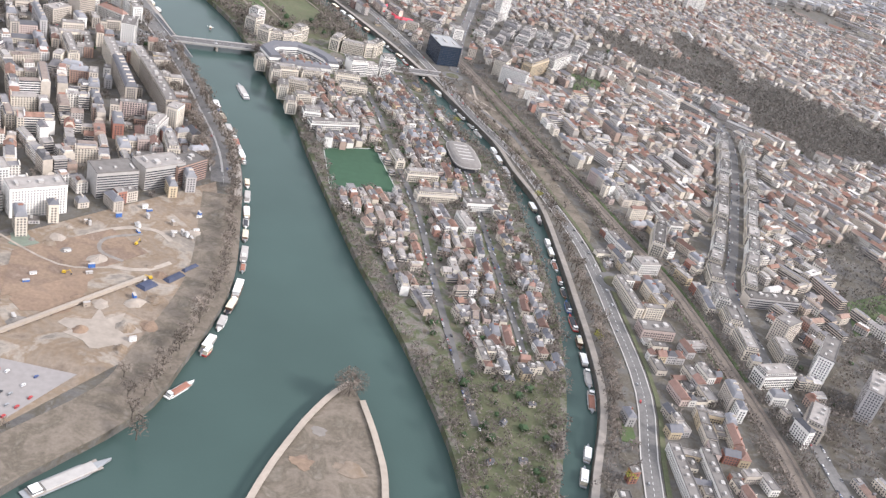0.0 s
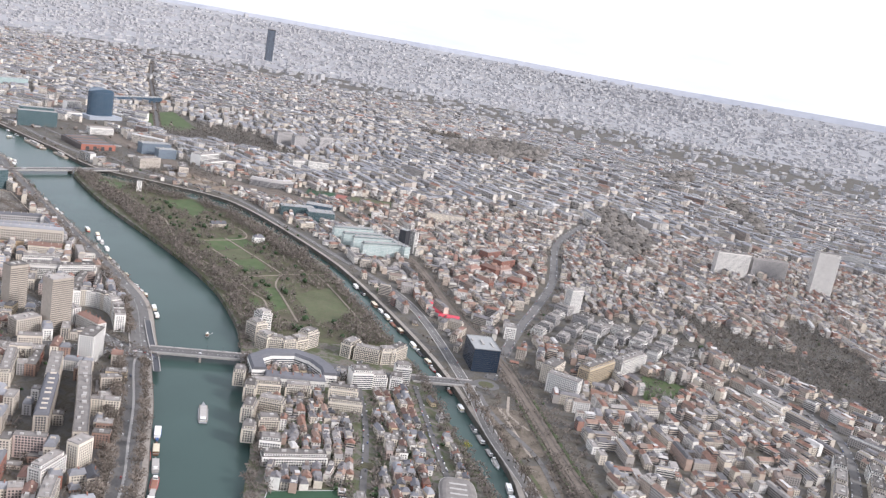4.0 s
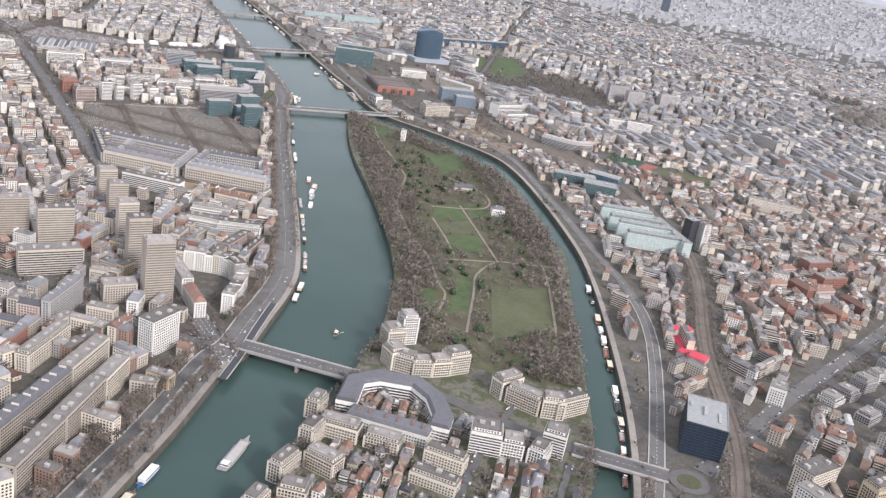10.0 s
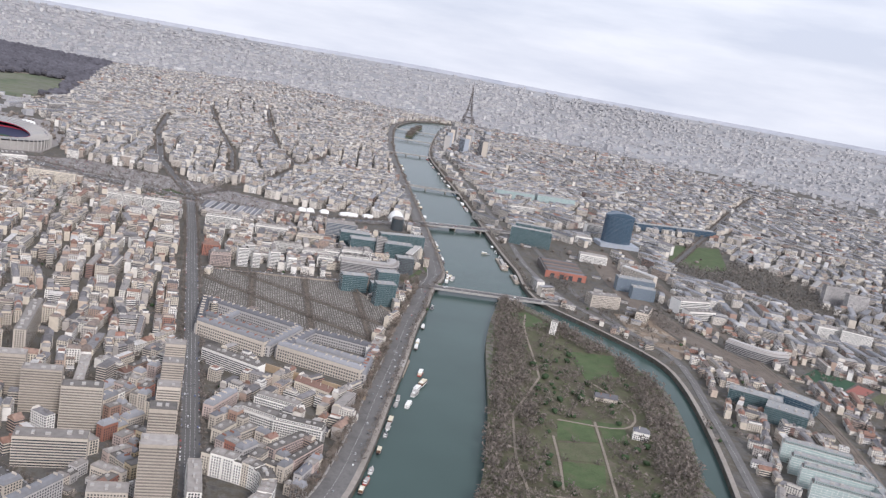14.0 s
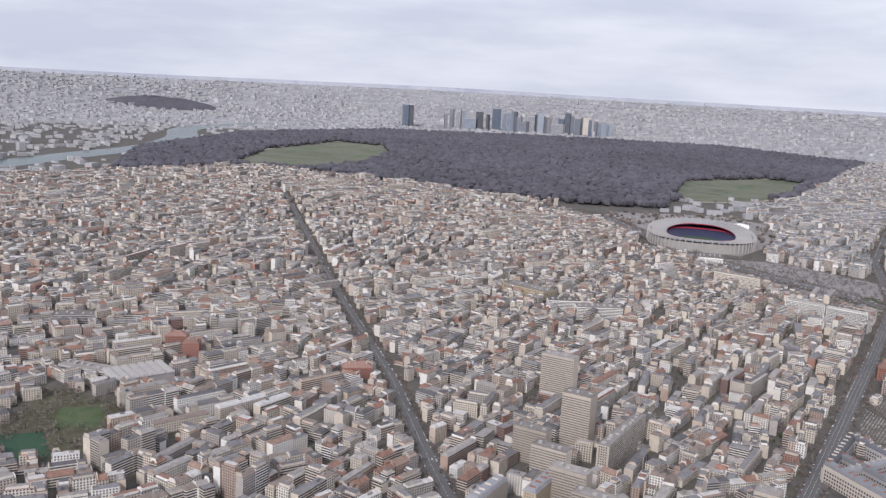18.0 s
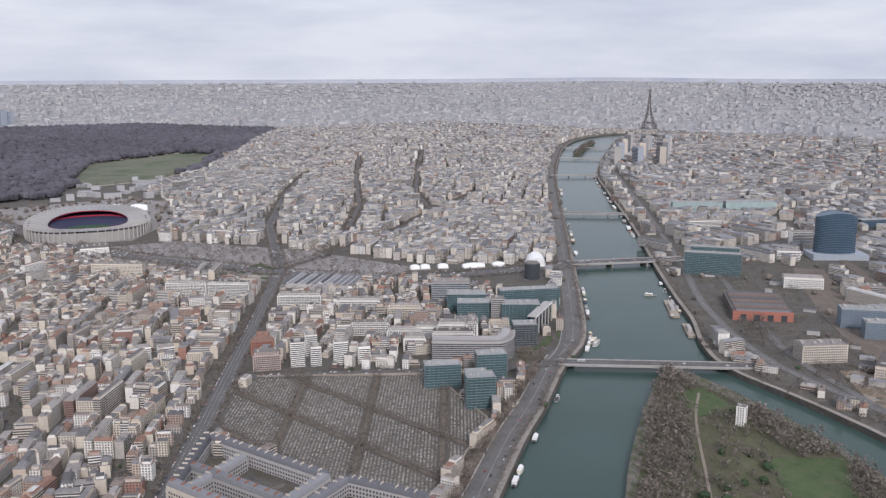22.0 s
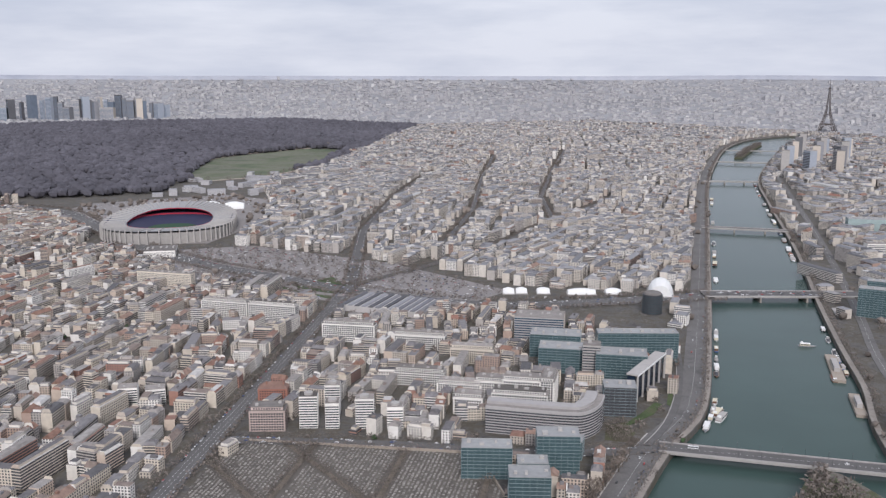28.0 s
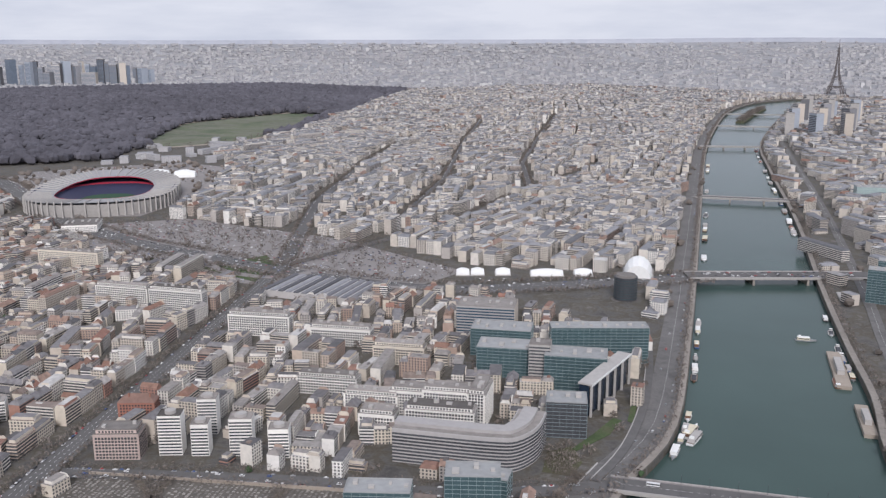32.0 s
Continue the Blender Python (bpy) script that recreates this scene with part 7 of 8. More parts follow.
ev = [p for p in pts if trng.rand() < 0.10]
crowns("evergreen_bushes", None, 1, 0.8, 1.7, M_EVER, "dark evergreen trees and bushes in yards", 16, pts=[(a + 1.5, b + 1) for a, b in ev] + ev_isle)
far_t = []
for poly, n in ((NORTH, 2600), (WEST, 1800), (SOUTHP, 2600), (SUBURB, 2400), (STAD, 500)):
    xs, ys = [p[0] for p in poly], [p[1] for p in poly]
    x, y = trng.uniform(min(xs), max(xs), n), trng.uniform(min(ys), max(ys), n)
    ok = inside(x, y, poly)
    ok &= ~on_foot(x, y, 1.0)
    for ln, hw in ((PERIF, 14), (PERIF_R, 12)):
        ok &= off_line(x, y, ln) > hw
    far_t += list(zip(x[ok], y[ok]))
patch("square_ground", STC, 0.05, M_PAVE, "grey paved ground round the traffic square", "pavement")
patch("stadium_ground", STAD, 0.06, M_PAVE, "grey paved ground round the stadium", "pavement")
patch("square_lawn", [(-790, 800), (-812, 845), (-770, 850), (-745, 830)], 0.2, M_GRASS, "green lawn inside a traffic square", "lawn")
twigs("square_trees", spots(STC, 10, 55, clear=((PERIF, 14), (AV_MAIN, 8)), thin=0.1), 2.0, 3.4, M_TWIGS, "leafless trees round the traffic square", 55, per=36)
crowns("far_street_trees", None, 1, 1.6, 3.6, M_TWIGS, "leafless trees between far houses", 17, pts=far_t)
for ln, o, nm in ((AV_MAIN, 5.6, "avenue_trees"), (PERIF, 11.0, "ring_road_trees"), (PERIF, 13.0, "ring_road_trees"), (AV_TWO, 4.6, "avenue_trees"), (AV_IN, 6, "avenue_trees"), (AV_IN2, 5, "avenue_trees"), (PARIS_A, 4, "avenue_trees"), (PARIS_B, 4, "avenue_trees"), (PARIS_C, 4, "avenue_trees")):
    pp = [(x, y) for s in (1, -1) for x, y, _a in along(aside(ln, o * s), 3.6)]
    twigs(nm, pp, 1.3, 2.0, M_TWIGS, "rows of leafless avenue trees", 18, per=22, thick=1.5)
for ln in (aside(BANK_L[70:], 3.0), aside(BANK_R[:40], 4.0)):
    twigs("quay_trees", [(x, y) for x, y, _a in along(ln, 4.5)], 1.8, 2.8, M_TWIGS, "leafless trees along the far quays", 19, per=30)
twigs("swan_island_trees", spots(SWANS, 6, 20), 3, 4, M_TWIGS, "trees on the narrow river island", 20)

for nm, poly, stp, thin, r0, r1, sd in (("shore_wood", [(106, 215), (116, 240), (119, 265), (123, 306), (126, 345), (121, 350), (117, 306), (115, 273), (104, 225)], 2.6, 0.25, 1.3, 2.5, 401),
                                        ("rail_side_wood", aside(between(RAIL, 180, 560), 5.5) + aside(between(RAIL, 180, 560), 11.5)[::-1], 3.0, 0.3, 1.4, 2.7, 402),
                                        ("rail_side_wood", aside(between(RAIL, 180, 460), -5.5) + aside(between(RAIL, 180, 460), -12.0)[::-1], 3.2, 0.35, 1.4, 2.7, 403),
                                        ("slope_wood", [(206, 268), (228, 262), (262, 300), (276, 372), (256, 384), (236, 340), (214, 300)], 4.4, 0.35, 1.8, 3.4, 404)):
    twigs(nm, [p for p in spots(poly, stp, sd, thin=thin) if not on_foot(np.array([p[0]]), np.array([p[1]]), 1.5)[0]], r0, r1, M_TWIGS, "leafless wood beside the shore and the railway", sd, per=40)
# tracks and trees round the racecourse lawns, sports ground and woods of the eastern suburb
for pl in (GOLF, HIPPO):
    ring_ = smooth(pl + pl[:1])
    strip("sand_track", ring_, 5, 0.6, M_PATH, "pale sand track round the racecourse", "track")
    twigs("racecourse_trees", [(x, y) for x, y, _a in along(aside(ring_, 14), 24)], 4, 6, M_TWIGS, "leafless trees beside the racecourse", 60, per=40)

# ---- cemetery ----
def lane(a, b, o):
    return aside([a, b], o)


AISLES = [lane((-500, 826), (-330, 734), o) for o in (-40, 0, 38)] + [lane((-520, 727), (-310, 797), o) for o in (-36, -2, 32)]
gu, gv = np.meshgrid(np.arange(-110, 110, 0.95), np.arange(-90, 90, 1.7))
gj = np.random.RandomState(30)
gc, gs_ = math.cos(radians(-28.5)), math.sin(radians(-28.5))
gu, gv = (gu + gj.uniform(-0.12, 0.12, gu.shape)).ravel(), (gv + gj.uniform(-0.15, 0.15, gv.shape)).ravel()
gx, gy = -412 + gu * gc - gv * gs_, 772 + gu * gs_ + gv * gc
gok = inside(gx, gy, CEM) & (gj.rand(len(gx)) > 0.12)
for ln in AISLES:
    gok &= off_line(gx, gy, ln) > 2.6
GR = list(zip(gx[gok], gy[gok]))
grng = np.random.RandomState(4)
V, F = [], []
ca, sa = math.cos(radians(-28.5)), math.sin(radians(-28.5))
for x, y in GR:
    w, l, h = grng.uniform(0.15, 0.3), grng.uniform(0.3, 0.52), grng.uniform(0.08, 0.36)
    k = len(V)
    for z in (0, h):
        for sx, sy in ((-1, -1), (1, -1), (1, 1), (-1, 1)):
            V.append((x + sx * w * ca - sy * l * sa, y + sx * w * sa + sy * l * ca, z))
    F += [(k, k + 1, k + 5, k + 4), (k + 1, k + 2, k + 6, k + 5), (k + 2, k + 3, k + 7, k + 6), (k + 3, k, k + 4, k + 7), (k + 4, k + 5, k + 6, k + 7)]
M_STONE = mat("grave_stone", (0.26, 0.245, 0.225), 0.8, grain=0.2, spread="island", amount=0.5)
soup("cemetery_graves", np.array(V), np.array(F), M_STONE, "grey grave stones in dense rows")["category"] = "graves"
for ln in AISLES:
    ln = [(x, y) for x, y, _a in along(ln, 3.0) if inside([x], [y], CEM)[0]]
    if len(ln) < 4:
        continue
    strip("cemetery_path", ln, 1.1, 0.2, M_DIRT, "brown path between the graves", "path")
    twigs("cemetery_trees", [(x, y) for s in (1.6, -1.6) for x, y, _a in along(aside(ln, s), 2.6)], 1.2, 2.1, M_TWIGS, "leafless trees along the cemetery paths", 31, per=30)
wl = [(-508, 752), (-466, 842), (-392, 836), (-316, 764)]
b = Bag()
for (x0, y0), (x1, y1) in zip(wl, wl[1:]):
    m_ = turned(x0, y0, math.degrees(math.atan2(y1 - y0, x1 - x0)))
    b.box(0, math.hypot(x1 - x0, y1 - y0), -0.3, 0.3, 0, 1.2, m=m_)
ob = thing("cemetery_wall", "long pale stone cemetery wall", "wall", b.v, b.f, M_PATH)

# ---- fort: comb of grey-roofed wings round courts ----
for i, (x0, y0, x1, y1, h) in enumerate(((-421, 704, -356, 737, 6.5), (-392, 690, -345, 714, 6.5), (-374, 678, -331, 700, 9), (-421, 704, -374, 678, 6.5), (-392, 712, -371, 684, 6), (-356, 737, -331, 700, 6.5), (-350, 744, -316, 768, 6), (-336, 722, -292, 748, 6), (-326, 706, -279, 733, 9), (-350, 744, -326, 706, 6), (-316, 768, -279, 733, 6))):
    ln = math.hypot(x1 - x0, y1 - y0)
    building("fort_wing", "wing of a large complex with a blue-grey zinc roof", "public building", turned((x0 + x1) / 2, (y0 + y1) / 2, math.degrees(math.atan2(y1 - y0, x1 - x0))), ln, 5.2, h, W_["stone"] if i in (2, 8) else W_["grey"], "mansard", M_ZINC if i % 3 else M_SLATE, seed=500 + i, rows=True, group="wings of the fort", bay=1.6, storey=1.8)
(x0, y0), (x1, y1) = (-318, 684), (-258, 722)
b = Bag().box(0, math.hypot(x1 - x0, y1 - y0), -0.5, 0.5, 0, 4.2, inset=0.1)
thing("retaining_wall", "high ochre retaining wall of the fort", "wall", b.v, b.f, mat("ochre_wall", (0.38, 0.29, 0.20), 0.9, grain=0.2), at=turned(x0, y0, math.degrees(math.atan2(y1 - y0, x1 - x0))))


# ---- bridges ----
def bridge(name, a, c, half, z, label, piers, over=0.0, lamps=True):
    v = Vector((c[0] - a[0], c[1] - a[1]))
    L = v.length
    ob = thing(name, label, "bridge", *Bag().box(-over, L + over, -half, half, z - 0.5, z).shape(), M_CONC, at=turned(a[0], a[1], math.degrees(math.atan2(v.y, v.x))))
    part("roadway", Bag().box(-over, L + over, -half + 1.0, half - 1.0, z, z + 0.05).shape(), M_ASPHALT, ob, "asphalt roadway")
    for s in (-1, 1):
        part("girder", Bag().box(0, L, s * (half - 0.7) - 0.3, s * (half - 0.7) + 0.3, z - 1.3, z - 0.5).shape(), M_CONC, ob)
        part("parapet", Bag().box(-over, L + over, s * (half - 0.1) - 0.08, s * (half - 0.1) + 0.08, z, z + 0.5).shape(), M_WALLS[3], ob)
        part("pavement", Bag().box(-over, L + over, s * (half - 0.6) - 0.4, s * (half - 0.6) + 0.4, z, z + 0.08).shape(), M_PAVE, ob)
    for k in range(piers):
        x = L * (k + 1) / (piers + 1)
        part("pier", Bag().box(x - 0.7, x + 0.7, -half + 0.5, half - 0.5, -6, z - 1.3, inset=0.1).shape(), M_QUAY, ob, "stone pier")
    for k in range(int(L / 2.4) if lamps else 0):
        part("lane_mark", Bag().box(1 + k * 2.4, 2.1 + k * 2.4, -0.06, 0.06, z + 0.05, z + 0.06).shape(), M_LINE, ob)
    if lamps:
        for k in range(int(L / 9) + 1):
            for s in (-1, 1):
                x = 2 + k * 9
                part("street_lamp_post", Bag().rod((x, s * (half - 0.3), z), (x, s * (half - 0.3), z + 3.4), 0.07, 0.04, 5).box(x - 0.06, x + 0.06, min(s * (half - 0.3), s * (half - 1.2)), max(s * (half - 0.3), s * (half - 1.2)), z + 3.4, z + 3.5).shape(), M_DARK, ob)
    return ob


bridge("road_bridge", (-127, 575), (-79, 594), 4.6, 1.0, "long concrete road bridge to the island", 1, 2)
bridge("road_bridge", (16, 620), (48, 632), 4.6, 1.0, "short concrete road bridge over the narrow arm", 0, 2)
bridge("road_bridge", (-447, 920), (-385, 1019), 5.0, 1.0, "low concrete road bridge over the river", 1, 3)
bridge("motorway_bridge", (-673, 1092), (-643, 1186), 8.0, 1.6, "wide motorway bridge crowded with cars", 2, 6, lamps=False)
bridge("road_bridge", (-922, 1249), (-873, 1322), 5, 1.2, "grey road bridge on stone piers", 2, 3, lamps=False)
bridge("road_bridge", (-1262, 1472), (-1226, 1546), 4, 1.2, "slender road bridge with low arches", 2, 3, lamps=False)
bridge("road_bridge", (-1500, 1655), (-1455, 1722), 4, 1.2, "grey road bridge across the far river", 2, 3, lamps=False)
bridge("rail_bridge", (-1690, 1800), (-1640, 1885), 4, 1.6, "grey railway bridge across the far river", 2, 3, lamps=False)

# ---- boats ----
M_HULLS = [mat("hull_" + n_, c_, 0.5, grain=0.15) for n_, c_ in (("black", (0.03, 0.03, 0.035)), ("grey", (0.28, 0.29, 0.30)), ("white", (0.75, 0.75, 0.74)), ("blue", (0.05, 0.12, 0.30)), ("red", (0.40, 0.06, 0.05)), ("brown", (0.16, 0.09, 0.06)))]
HULLN = ["black", "grey", "white", "blue", "red", "brown"]
M_DECK = mat("boat_deck", (0.30, 0.27, 0.24), 0.8, grain=0.2)
M_CREAM = mat("cream_paint", (0.66, 0.60, 0.46), 0.6, grain=0.1)


def boat(x, y, ang, L, hull, kind, seed):
    """kind: house (a flat pale cabin), barge (long hold), or cruiser."""
    rng = np.random.RandomState(seed)
    wd = L * 0.075 + 0.65
    n = 7
    out = []
    for i in range(n):
        t = i / (n - 1)
        k = min(1, (1 - t) * 3.2, 0.75 + t * 2)
        out.append((-L / 2 + L * t, wd * max(0.06, k)))
    b = Bag()
    ring = [(px, py) for px, py in out] + [(px, -py) for px, py in reversed(out)]
    m = len(ring)
    ring = ring[::-1]
    vs = [(px * 0.97, py * 0.8, -0.4) for px, py in ring] + [(px, py, 0.55 + (0.35 if px > L * 0.36 else 0)) for px, py in ring]
    b.add(vs, [tuple(range(m - 1, -1, -1)), tuple(range(m, 2 * m))] + [(i, (i + 1) % m, m + (i + 1) % m, m + i) for i in range(m)])
    lab = {"house": f"moored houseboat with a {HULLN[hull]} hull and a pale cabin roof", "barge": f"long {HULLN[hull]} river barge with a low hold cover", "cruiser": f"{HULLN[hull]} river boat with a glazed saloon"}[kind]
    ob = thing("houseboat" if kind == "house" else "river_barge" if kind == "barge" else "tour_boat", lab, "boat", b.v, b.f, M_HULLS[hull], group="boats moored along the quays", at=pose(x, y, -3.2, 0, 0, ang))
    part("deck", Bag().box(-L * 0.44, L * 0.36, -wd * 0.85, wd * 0.85, 0.52, 0.62).shape(), M_DECK, ob)
    if kind == "barge":
        part("hold_cover", Bag().box(-L * 0.28, L * 0.3, -wd * 0.7, wd * 0.7, 0.62, 1.05, inset=0.15).shape(), (M_BRICK, M_DARK, M_CONC)[(seed // 3 + 2) % 3], ob)
        wh = part("wheelhouse", Bag().box(-L * 0.42, -L * 0.31, -wd * 0.6, wd * 0.6, 0.62, 1.9, inset=0.08).shape(), M_WHITE, ob)
        part("wheelhouse_glazing", Bag().box(-L * 0.425, -L * 0.305, -wd * 0.62, wd * 0.62, 1.25, 1.6).shape(), M_GLASS, wh)
    else:
        h = rng.uniform(1.5, 2.2)
        x0, x1 = -L * rng.uniform(0.36, 0.42), L * rng.uniform(0.16, 0.32)
        cb = part("cabin", Bag().box(x0, x1, -wd * 0.8, wd * 0.8, 0.62, h).shape(), (M_WHITE, M_CREAM, M_WALLS[3], M_HULLS[5])[seed % 4], ob)
        part("cabin_glazing", Bag().box(x0 + 0.3, x1 - 0.3, -wd * 0.82, wd * 0.82, h * 0.55, h * 0.8).shape(), M_GLASS, cb)
        part("cabin_roof", Bag().box(x0 - 0.15, x1 + 0.15, -wd * 0.88, wd * 0.88, h, h + 0.14, inset=0.05).shape(), (M_WHITE, M_WHITE, M_CONC, M_CREAM)[seed % 4], cb)
        if seed % 3 == 0:
            part("wheelhouse", Bag().box(x0 + 0.4, x0 + 1.6, -wd * 0.5, wd * 0.5, h + 0.14, h + 0.9, inset=0.06).shape(), M_WHITE, ob)
    return ob


brng = np.random.RandomState(8)


def moor(line, off, t0, t1, step, seed, fill_=0.85, kinds=("house", "house", "house", "barge")):
    """Boats moored along a bank between two shares of its length."""
    ln = aside(line, off)
    pl = along(ln, 1.0)
    i = int(len(pl) * t0)
    k = seed
    while i < len(pl) * t1:
        x, y, a = pl[i]
        L = brng.uniform(9, 16) * (step / 15)
        if brng.rand() < fill_:
            kd = kinds[int(brng.randint(len(kinds)))]
            boat(x, y, math.degrees(a) + brng.uniform(-3, 3) + 180 * brng.randint(2), L, int(brng.choice(6, p=(0.3, 0.2, 0.25, 0.08, 0.07, 0.1))), kd, k)
        i += int(L + 2.5)
        k += 1


moor(between(BANK_L, 255, 440), -2.6, 0.0, 1.0, 13, 0, 0.9)
moor(between(BANK_L, 430, 500), -2.6, 0.0, 1.0, 15, 40, 0.95)
moor(between(BANK_L, 630, 760), -2.4, 0.0, 1.0, 11, 60, 0.75)
moor(between(BANK_L, 800, 905), -2.4, 0.0, 1.0, 13, 80, 0.6)
moor(between(BANK_L, 950, 1060), -2.4, 0.0, 1.0, 11, 100, 0.7)
moor(between(BANK_R[60:], 225, 520), -2.4, 0.0, 1.0, 14, 120, 0.9)
moor(between(BANK_R[60:], 520, 800), -2.4, 0.0, 1.0, 13, 160, 0.85)
moor(between(ISLE[len(ISLE) // 2:], 540, 680), -2.2, 0.0, 1.0, 12, 200, 0.3)
moor(between(BANK_R[:44], 1030, 1130), -2.6, 0.0, 1.0, 12, 220, 0.5)
moor(between(BANK_R[:44], 1200, 1560), -3.5, 0.0, 1.0, 22, 240, 0.6)
moor(between(BANK_L, 1110, 1420), -3.5, 0.0, 1.0, 22, 260, 0.4)
for i, (x, y, a_, L, hl, kd) in enumerate(((-270, 768, 125, 12, 2, "cruiser"), (-276, 777, 125, 14, 2, "cruiser"), (-264, 762, 125, 12, 2, "cruiser"), (-290, 786, 133, 11, 4, "cruiser"), (-252, 748, 130, 12, 2, "cruiser"), (-60, 196, 48, 27, 1, "barge"), (-40, 243, 60, 13, 2, "barge"), (-36, 266, 75, 6, 4, "house"), (-73, 521, 113, 24, 1, "barge"),
                                          (-483, 970, 130, 15, 2, "house"), (-477, 968, 130, 14, 2, "house"), (-560, 1083, 60, 10, 1, "cruiser"), (-508, 1058, 146, 14, 5, "barge"), (-77, 470, 117, 14, 4, "barge"), (-88, 482, 117, 13, 3, "barge"))):
    boat(x, y, a_, L, hl, kd, 300 + i * 3)
ob = boat(-115, 622, 100, 4, 1, "cruiser", 399)
tagged(ob, "small pusher tug with two raised booms on the river", "boat")
for s in (-1, 1):
    part("boom", Bag().rod((0, s * 0.4, 0.8), (2.4, s * 2.6, 1.6), 0.08, 0.05, 4).shape(), M_WHITE, ob)

# pontoon and quay platforms on the far bank
for i, (x, y, a_, w, d) in enumerate(((-610, 1146, 147, 46, 6), (-520, 1069, 146, 46, 6), (-470, 1040, 146, 30, 5), (-300, 779, 135, 30, 6))):
    b = Bag().box(-w / 2, w / 2, -d / 2, d / 2, -3.6, -1.6)
    ob = thing("landing_stage", "pale concrete landing stage beside the quay", "quay", b.v, b.f, M_PATH, at=turned(x, y, a_))
    part("shed", Bag().box(-w * 0.2, w * 0.2, -d * 0.25, d * 0.25, -1.6, 0.6).shape(), M_CONC, ob)

# ---- road markings and rails ----
for ln, offs, z in ((AV_MAIN, (0, -2.1, 2.1), 0.13), (QUAI_L, (0,), 0.18), (ROAD_I, (0,), 0.24), (PERIF, (-6, -3, 3, 6), 0.19), (AV_TWO, (0,), 0.14)):
    b = Bag()
    for o in offs:
        for x, y, a in along(aside(ln, o), 3.0):
            m_ = pose(x, y, 0, 0, 0, math.degrees(a))
            b.quad(*[tuple(m_ @ Vector(q)) for q in ((-0.7, -0.07, z + 0.02), (0.7, -0.07, z + 0.02), (0.7, 0.07, z + 0.02), (-0.7, 0.07, z + 0.02))])
    thing("lane_markings", "white dashed lane markings on the asphalt", "road marking", b.v, b.f, M_LINE, kind="structure")
for o in (-2.2, -1.6, 1.6, 2.2):
    strip("rail", aside(RAIL, o), 0.06, 0.46, M_IRON, "steel railway rail on the ballast", "rail")
strip("pavement", aside(BANK_L[8:], 2.0), 1.6, 0.1, M_QUAY, "stone quay edge along the river", "quay")
strip("pavement", aside(BANK_R, 1.6), 1.4, 0.1, M_QUAY, "stone quay edge along the river", "quay")
strip("ramp_wall", aside(between(QUAI_L, 600, 790), 5.5), 0.2, 0.9, M_CONC, "low concrete wall beside the quay road", "wall")

# island tip: pale retaining walls
for o, lb in ((SEGUIN[1:6], "pale stone wall along the island's point"), (SEGUIN[6:10], "pale stone wall along the island's point")):
    strip("shore_wall", smooth(o), 1.1, 0.3, M_PATH, lb, "wall")

# park houses
building("white_sculpture_tower", "white sculptural tower in the park", "tower", turned(-327, 942, 30), 4.5, 4, 10, M_WALLS[1], seed=600)
building("villa", "pale villa with grey roofs among trees", "house", turned(-168, 848, 40), 9, 6, 5, M_WALLS[1], "hip", M_SLATE, seed=601)
building("farm_house", "low house with a dark steep roof in the park", "house", turned(-216, 874, 50), 14, 6, 2.5, M_WALLS[2], "gable", M_SLATE, seed=602)
for i, (x, y, a_, w, d) in enumerate(((-1, 774, 52, 12, 6), (6, 756, -27, 14, 9), (16, 747, 2, 15, 8))):
    ob = thing("red_hall", "low hall with a bright red roof", "hall", *Bag().box(-w / 2, w / 2, -d / 2, d / 2, 0, 3).shape(), M_WALLS[3], at=turned(x, y, a_))
    part("roof", Bag().box(-w / 2 - 0.2, w / 2 + 0.2, -d / 2 - 0.2, d / 2 + 0.2, 3, 3.5, inset=0.5).shape(), M_RED, ob, "bright red roof")
# pitch lines and lamps
b = Bag()
for (x0, y0), (x1, y1) in zip(PITCH, PITCH[1:] + PITCH[:1]):
    b.box(0, math.hypot(x1 - x0, y1 - y0), -0.12, 0.12, 0.16, 0.18, m=turned(x0, y0, math.degrees(math.atan2(y1 - y0, x1 - x0))))
thing("pitch_lines", "white boundary lines of the pitch", "pitch marking", b.v, b.f, M_LINE, kind="structure")
patch("small_pitch", [(-308, 300), (-334, 282), (-343, 300), (-316, 319)], 0.2, M_TURF, "small green sports pitch in a town park", "pitch")
patch("park_lawn", [(-375, 290), (-381, 312), (-354, 323), (-348, 301)], 0.2, M_GRASS, "green lawn in a town park", "lawn")
for x, y in ((-8, 411), (-17, 459), (11, 474), (26, 424)):
    ob = thing("floodlight", "tall thin floodlight mast by the pitch", "floodlight", *Bag().rod((0, 0, 0), (0, 0, 7), 0.12, 0.07, 5).shape(), M_CONC, at=turned(x, y, 0))
    part("lamp_head", Bag().box(-0.6, 0.6, -0.1, 0.1, 6.8, 7.3).shape(), M_CONC, ob)

# sports grounds of the eastern suburb, lawns and lanes by the quay offices
patch("sports_pitch", [(-204, 1089), (-211, 1125), (-180, 1131), (-174, 1099)], 0.2, M_TURF, "dark green artificial pitch in the suburb", "pitch")
patch("running_track", [(-172, 1098), (-177, 1128), (-164, 1128), (-160, 1099)], 0.2, mat("red_track", (0.30, 0.12, 0.10), 0.9, grain=0.15), "red running track beside a pitch", "track")
patch("sports_lawn", [(-155, 1100), (-160, 1131), (-114, 1143), (-108, 1102)], 0.2, M_GRASSDRY, "green sports lawn in the suburb", "lawn")
patch("quay_lawn", [(-475, 918), (-484, 936), (-494, 946), (-497, 944), (-486, 930), (-477, 917)], 0.24, M_GRASS, "narrow green lawn below the offices", "lawn")
